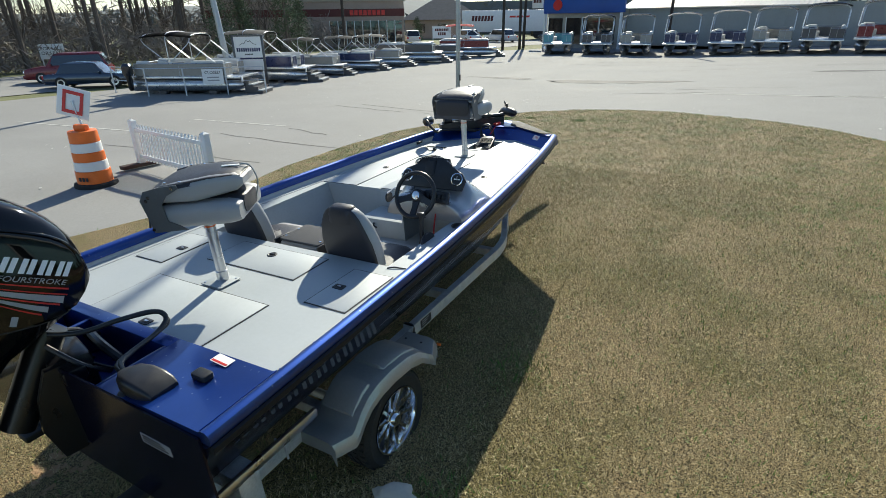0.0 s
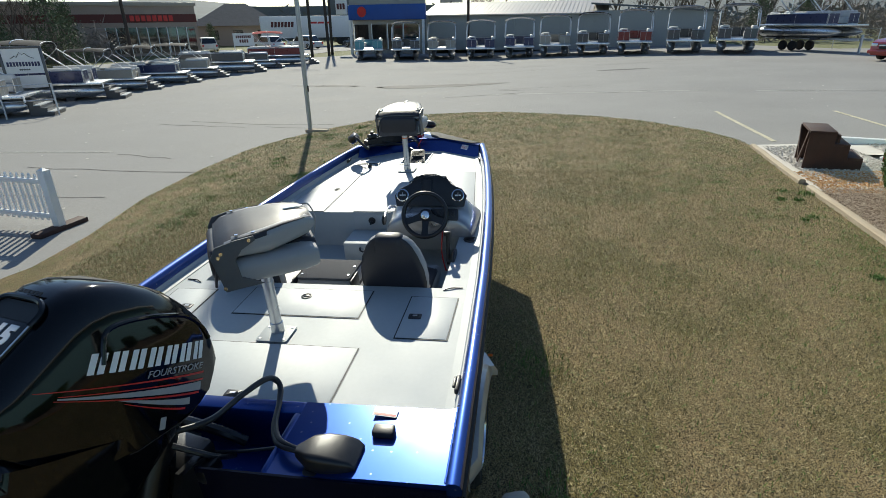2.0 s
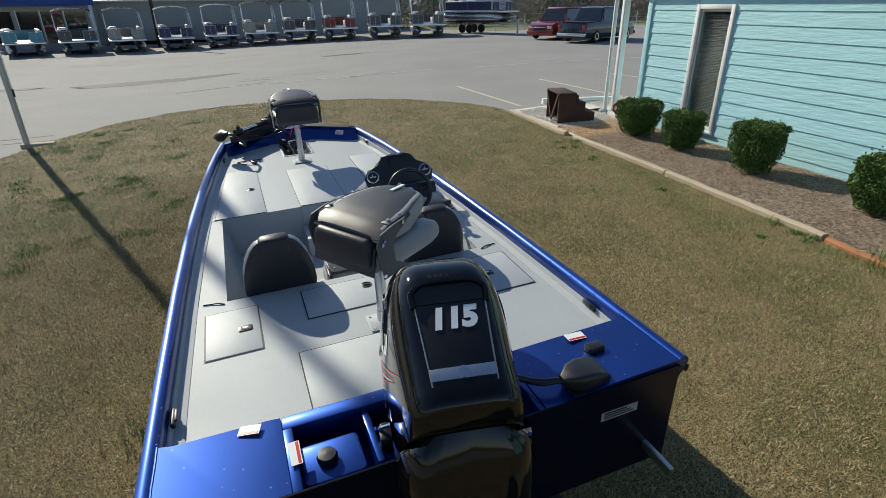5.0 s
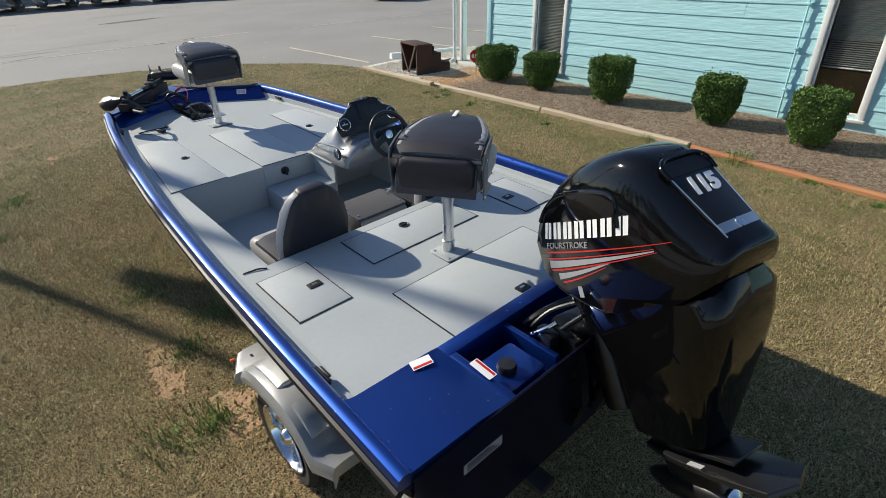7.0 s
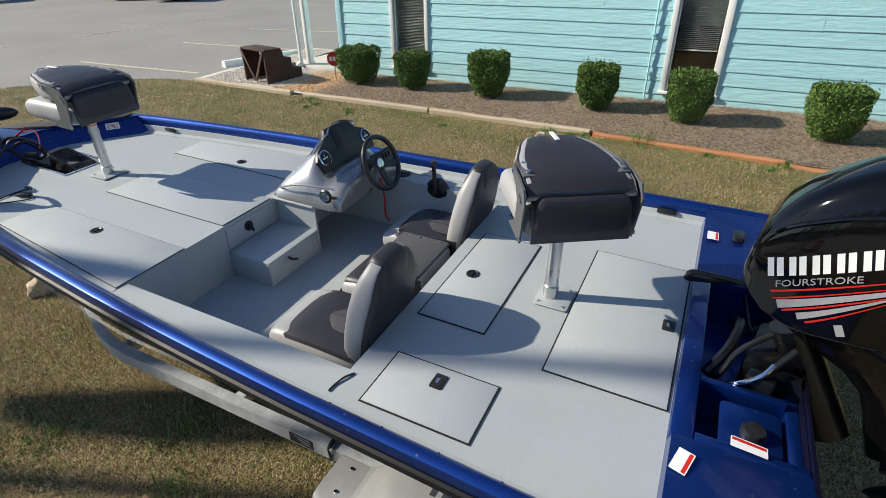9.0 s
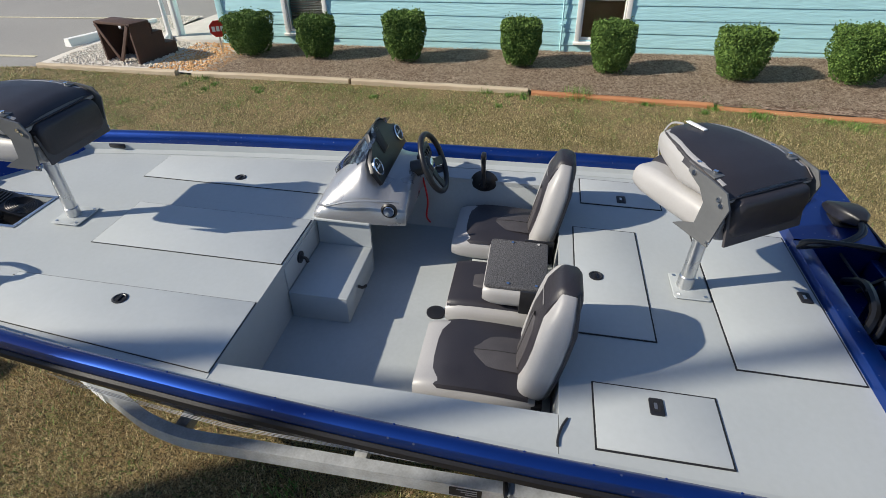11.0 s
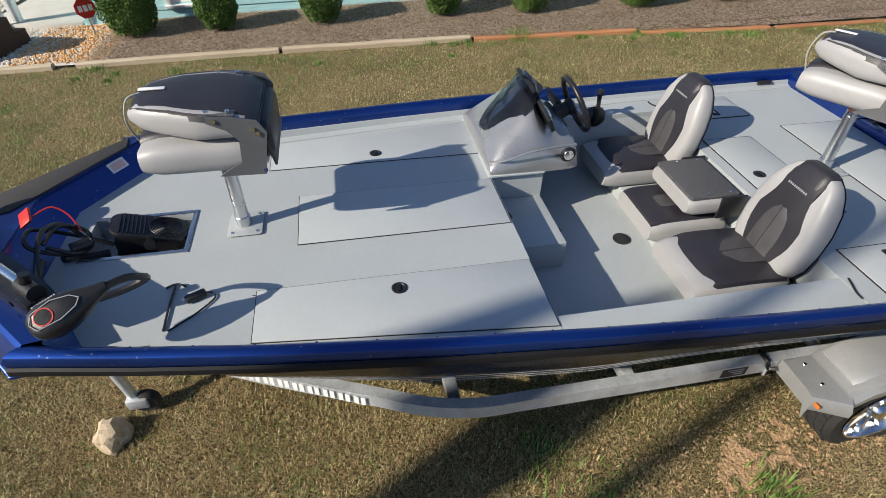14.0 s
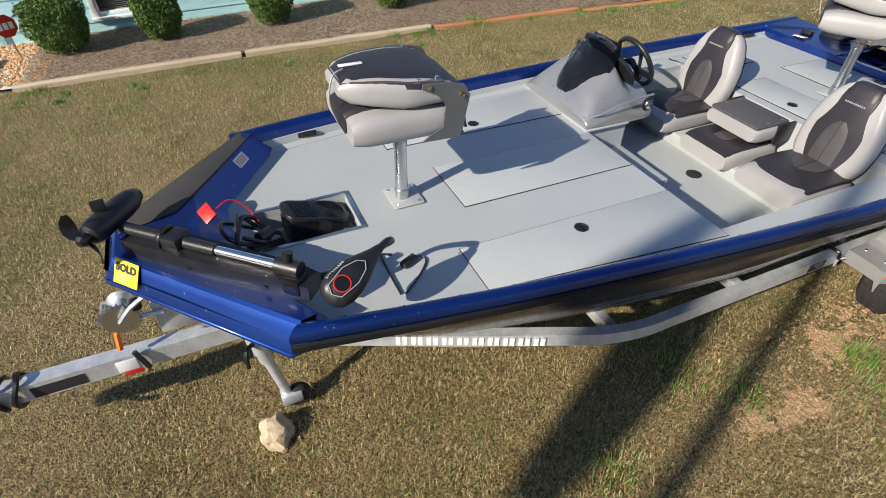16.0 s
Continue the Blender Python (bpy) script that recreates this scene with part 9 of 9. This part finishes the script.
def pine(seed, h):
    rs = np.random.RandomState(seed)
    t = thing("pine_tree", Matrix(), "tall slim pine with a bare trunk and sparse crown", "tree", "trees round the lot")
    bm, tips, P = B(), [], []
    tube(bm, [(0, 0, -0.2), (rs.uniform(-0.2, 0.2), 0, h * 0.35), (rs.uniform(-0.4, 0.4), rs.uniform(-0.3, 0.3), h * 0.7), (rs.uniform(-0.4, 0.4), 0, h)], [0.20, 0.16, 0.11, 0.03], 8)
    for k in range(26):
        z = h * (0.28 + 0.7 * (k / 26) ** 0.8)
        a = rs.uniform(0, 2 * math.pi)
        ln = (1.25 - z / h) * rs.uniform(1.4, 3.6)
        if k < 9 and rs.uniform() < 0.5:
            ln *= 0.5
        d = Vector((math.cos(a), math.sin(a), rs.uniform(0.0, 0.45)))
        e = Vector((0, 0, z)) + d * ln
        tube(bm, [(0, 0, z), tuple(Vector((0, 0, z)) + d * ln * 0.5 + Vector((0, 0, 0.1))), tuple(e)], [0.045, 0.03, 0.012], 4)
        if k > 4:
            for q in (0.6, 0.85, 1.05):
                clump(P, Vector((0, 0, z)) + d * ln * q, 0.34, 34, rs, 0.5, 0.17, 0.13)
    clump(P, (0, 0, h), 0.5, 90, rs, 1.0, 0.18, 0.13)
    part("trunk", bm, "bark", t)
    quads("crown", np.concatenate(P), "pine", t)
    return t


def bare(seed, h):
    rs = np.random.RandomState(seed)
    t = thing("bare_tree", Matrix(), "leafless winter tree with fine grey-brown twigs", "tree", "trees round the lot")
    bm, tips = B(), []
    tube(bm, [(0, 0, -0.2), (0.1, 0, h * 0.2), (0.0, 0.1, h * 0.4)], [0.16, 0.13, 0.10], 7)
    for k in range(6):
        a = 2 * math.pi * k / 6 + rs.uniform(-0.4, 0.4)
        limb(bm, (0.02, 0.05, h * rs.uniform(0.22, 0.4)), (math.cos(a) * 0.6, math.sin(a) * 0.6, 1.0), 0.06, h * 0.34, 2, rs, 0.55, tips)
    part("trunk", bm, "bark", t)
    P = []
    for q in tips[::2]:
        clump(P, q, 0.3, 6, rs, 1.0, 0.22)
    A = np.concatenate(P)
    c = A.mean(axis=1, keepdims=True)
    d1 = (A[:, 2:3] - A[:, 0:1]) / 2
    d2 = (A[:, 1:2] - A[:, 3:4]) / 2 * 0.08
    quads("twig_crown", np.concatenate([c - d1, c + d2, c + d1, c - d2], 1), "twig", t)
    return t


def cedar(seed, h):
    rs = np.random.RandomState(seed)
    t = thing("cedar_tree", Matrix(), "dense dark green conical cedar", "tree", "trees round the lot")
    bm, P = B(), []
    tube(bm, [(0, 0, -0.1), (0, 0, h * 0.95)], [0.14, 0.02], 7)
    for k in range(70):
        z = h * (0.06 + 0.92 * (k / 70))
        r = (1 - z / h) ** 0.8 * h * 0.26 * rs.uniform(0.5, 1.1)
        a = rs.uniform(0, 2 * math.pi)
        clump(P, (r * math.cos(a), r * math.sin(a), z), 0.28, 34, rs, 0.8, 0.14)
    part("trunk", bm, "bark", t)
    quads("crown", np.concatenate(P), "pine", t)
    return t


rs = np.random.RandomState(11)
protos = {"pine": [pine(1, 15), pine(2, 13), pine(3, 17)], "bare": [bare(4, 9), bare(5, 8), bare(6, 10)], "cedar": [cedar(7, 6), cedar(8, 4.5)]}
spots = {k: [] for k in protos}
for k in range(52):  # wood beyond the road
    x, y = rs.uniform(-64, -41), rs.uniform(0, 40)
    spots["pine"].append((x, y, rs.uniform(0.8, 1.15)))
for k in range(26):
    spots["bare"].append((rs.uniform(-60, -41), rs.uniform(4, 44), rs.uniform(0.7, 1.1)))
for x, y, s in ((-40.5, 30, 1.0), (-42, 33.5, 1.1), (-41, 37.5, 1.2), (-44, 42, 1.1)):
    spots["cedar"].append((x, y, s))
for k in range(30):  # wood behind the sheds and the lot's end
    spots["bare"].append((rs.uniform(-14, 60), rs.uniform(70, 92), rs.uniform(0.8, 1.2)))
for k in range(20):
    spots["bare"].append((rs.uniform(16, 60), rs.uniform(56, 74), rs.uniform(0.6, 0.95)))
for k in range(12):
    spots["pine"].append((rs.uniform(-4, 34), rs.uniform(72, 95), rs.uniform(0.5, 0.75)))
for x, y, s in ((17, 60, 0.9), (20, 57, 0.8), (31, 60, 1.2), (34, 58, 1.3), (45, 58, 1.0), (-46, 66, 0.7)):
    spots["cedar"].append((x, y, s))
for kind, items in spots.items():
    for i, (x, y, s) in enumerate(items):
        m = on_ground(x, y, rs.uniform(0, 360), 0, s)
        src = protos[kind][i % len(protos[kind])]
        if i < len(protos[kind]):
            src.matrix_world = m
        else:
            o = copy_thing(src, pose(*m.translation, 0, 0, rs.uniform(0, 360)))
            o.scale = (s, s, s)

# Brush under the wood and hazy woods at the horizon
P = []
for k in range(420):
    x, y = rs.uniform(-64, -42.5), rs.uniform(-6, 48)
    clump(P, (x, y, ground_z(x, y) + rs.uniform(0.2, 1.2 + 0.14 * (-42 - x))), 1.0, 60, rs, 0.8, 0.75, 0.07)
for k in range(260):
    x, y = rs.uniform(14, 70), rs.uniform(54, 80)
    clump(P, (x, y, ground_z(x, y) + rs.uniform(0.2, 2.2)), 0.9, 60, rs, 0.8, 0.75, 0.07)
A = np.concatenate(P)
tagged(quads("brush", A, "twig"), "tangled leafless brush under the trees", "brush", "", "stuff")
P = []
for k in range(900):
    a = radians(rs.uniform(-75, 60))
    r = rs.uniform(105, 190)
    x, y = r * math.sin(a), r * math.cos(a)
    hgt = rs.uniform(0.3, 3.0) * (1 + 0.3 * math.sin(a * 23) + 0.2 * math.sin(a * 61))
    clump(P, (x, y, hgt), 1.8, 16, rs, 0.6, 1.2)
tagged(quads("far_woods", np.concatenate(P), "hill"), "hazy grey-green woods along the horizon", "woods", "", "stuff")
rows = []
for r, zz in ((240, -0.5), (330, 7), (460, 15), (620, 17)):
    rows.append([(r * math.sin(a), r * math.cos(a), zz * (1 + 0.25 * math.sin(a * 7) + 0.12 * math.sin(a * 17)) - 1) for a in [radians(-95 + 3 * k) for k in range(66)]])
tagged(part("far_hill", sheet(B(), rows), "hill", None, ""), "low wooded ridge on the horizon", "hill", "", "structure")

# ---- grass ----
LX, LY = np.array([p[0] for p in LAWN]), np.array([p[1] for p in LAWN])


def inside(x, y):
    """Which points lie in the lawn's outline."""
    res = np.zeros(len(x), bool)
    j = len(LX) - 1
    for i in range(len(LX)):
        hit = ((LY[i] > y) != (LY[j] > y)) & (x < (LX[j] - LX[i]) * (y - LY[i]) / (LY[j] - LY[i] + 1e-12) + LX[i])
        res ^= hit
        j = i
    return res


def blades(n, seed, region, length, width, lean, thin=0.12, keep=None):
    rs = np.random.RandomState(seed)
    k = n // 14
    cx, cy = rs.uniform(region[0], region[1], k), rs.uniform(region[2], region[3], k)
    pick = rs.randint(0, k, n)
    x, y = cx[pick] + rs.normal(size=n) * 0.045, cy[pick] + rs.normal(size=n) * 0.045
    ok = inside(x, y)
    if keep is not None:
        ok &= rs.uniform(0, 1, n) < keep(x, y)
    for cx, cy, rx, ry, _, _ in CLAY:
        ok &= rs.uniform(0, 1, n) > (1 - thin) * np.exp(-0.8 * (((x - cx) / rx) ** 2 + ((y - cy) / ry) ** 2))
    x, y = x[ok], y[ok]
    n = len(x)
    z = np.interp(x, GX, GZ) - 0.006 * (np.clip(y, -6, 20) - 4.7) + 0.09 * np.exp(-((x + 2.2) / 2.4) ** 2 - ((y - 6.0) / 2.6) ** 2) + 0.018
    a = rs.uniform(0, 2 * math.pi, n)
    L = rs.uniform(0.5, 1.0, n) * length
    t = rs.uniform(lean[0], lean[1], n)
    dx, dy, dz = np.cos(a) * np.sin(t) * L, np.sin(a) * np.sin(t) * L, np.cos(t) * L
    w = rs.uniform(0.6, 1.2, n) * width
    wx, wy = -np.sin(a) * w, np.cos(a) * w
    o = rs.uniform(0, 0.012, n)
    return np.stack([np.stack([x - wx, y - wy, z + o], 1), np.stack([x + wx, y + wy, z + o], 1), np.stack([x + dx + wx * 0.4, y + dy + wy * 0.4, z + dz + o], 1), np.stack([x + dx - wx * 0.4, y + dy - wy * 0.4, z + dz + o], 1)], 1)


def green_share(x, y):
    """Greener turf along the bed, the lot edge and the flagpole."""
    wave = 0.5 + 0.25 * np.sin(x * 2.1 + 0.7 * y) + 0.25 * np.sin(1.7 * y - 1.1 * x + 1.3)
    g = 0.16 + 0.75 * np.exp(-((x - 2.3) / 0.9) ** 2) + 0.75 * np.exp(-((x + 7.4) / 2.6) ** 2) * np.clip((y - 4) / 4, 0, 1) + 0.5 * np.exp(-((y - 15.5) / 2.6) ** 2) + 0.35 * np.exp(-((x - 0.6) / 1.4) ** 2 - ((y - 8.0) / 3.0) ** 2)
    return np.clip(1.5 * g, 0, 1) * (0.5 + 0.5 * wave)


def dry_share(x, y):
    return 1 - 0.8 * green_share(x, y)


def rusty_share(x, y):
    return 1.0 * np.exp(-((x + 4.2) / 2.2) ** 2 - ((y - 5.2) / 2.6) ** 2)


# Dense short turf where the lawn is passed closely, sparser and coarser beyond
NEAR, MID = (-7.2, -2.2, -1.2, 9.2), (-2.2, 2.6, -1.6, 9.2)
tagged(quads("grass", blades(480000, 21, NEAR, 0.036, 0.0015, (0.35, 1.45), 0.35, dry_share), "blade"), "short dry straw-coloured grass with olive patches", "grass", "", "stuff")
tagged(quads("grass", blades(330000, 25, MID, 0.036, 0.0017, (0.35, 1.45), 0.35, dry_share), "blade"), "short dry straw-coloured grass with olive patches", "grass", "", "stuff")
tagged(quads("grass", blades(130000, 26, (-9, 3, 9.2, 17.2), 0.055, 0.0032, (0.6, 1.5), 0.35, dry_share), "blade"), "short dry straw-coloured grass with olive patches", "grass", "", "stuff")
tagged(quads("green_grass", blades(150000, 22, NEAR, 0.034, 0.0016, (0.5, 1.4), 0.12, green_share), "blade_green"), "short green grass growing through the straw", "grass", "", "stuff")
tagged(quads("green_grass", blades(330000, 27, (-9, 3, -3, 17.2), 0.042, 0.0025, (0.5, 1.4), 0.12, green_share), "blade_green"), "short green grass growing through the straw", "grass", "", "stuff")
tagged(quads("brown_grass", blades(420000, 23, NEAR, 0.034, 0.0015, (0.4, 1.5), 0.5, rusty_share), "blade_brown"), "rusty brown dead grass between the straw", "grass", "", "stuff")
tagged(quads("rear_grass", blades(110000, 24, (-9, 3, -9, -1.4), 0.05, 0.003, (0.7, 1.5), 0.5), "blade"), "short dry straw-coloured grass behind the boat", "grass", "", "stuff")
# Green tufts by the bed, the trailer and the flagpole
rs = np.random.RandomState(31)
P = []
TUFTS = [(2.3, 2.2, 0.16, 0.13), (2.25, 1.2, 0.07, 0.06), (2.1, 0.55, 0.08, 0.06), (1.9, 0.1, 0.09, 0.06), (2.35, 3.4, 0.09, 0.07), (2.3, 2.9, 0.07, 0.06), (-4.25, 2.55, 0.18, 0.07), (-3.9, 3.35, 0.14, 0.06), (-4.0, 2.5, 0.12, 0.09), (-3.6, 3.6, 0.16, 0.07), (2.5, 4.6, 0.1, 0.05), (2.4, 7.8, 0.12, 0.06), (1.7, -0.9, 0.12, 0.06), (-1.3, 3.0, 0.2, 0.06), (-1.2, 1.7, 0.2, 0.06), (-4.0, 4.3, 0.2, 0.06)]
for k in range(40):
    TUFTS.append((rs.uniform(-8, -4.5), rs.uniform(6, 15), rs.uniform(0.1, 0.3), 0.045))
for k in range(22):
    TUFTS.append((rs.uniform(1.8, 2.45), rs.uniform(-2, 8.5), rs.uniform(0.04, 0.1), 0.04))
for cx, cy, r, h in TUFTS:
    n = int(90 + 500 * r)
    x, y = cx + rs.normal(size=n) * r * 0.6, cy + rs.normal(size=n) * r * 0.6
    for i in range(n):
        a, t, L = rs.uniform(0, 6.28), rs.uniform(0.1, 1.0), h * rs.uniform(0.5, 1.2)
        z = ground_z(x[i], y[i]) + 0.02
        w = rs.uniform(0.002, 0.005)
        d = np.array([math.cos(a) * math.sin(t), math.sin(a) * math.sin(t), math.cos(t)]) * L
        s = np.array([-math.sin(a), math.cos(a), 0]) * w
        c = np.array([x[i], y[i], z])
        P.append([c - s, c + s, c + d + s * 0.3, c + d - s * 0.3])
tagged(quads("weed_tufts", np.array(P), "blade_green"), "fresh green weed tufts in the lawn", "weeds", "", "stuff")
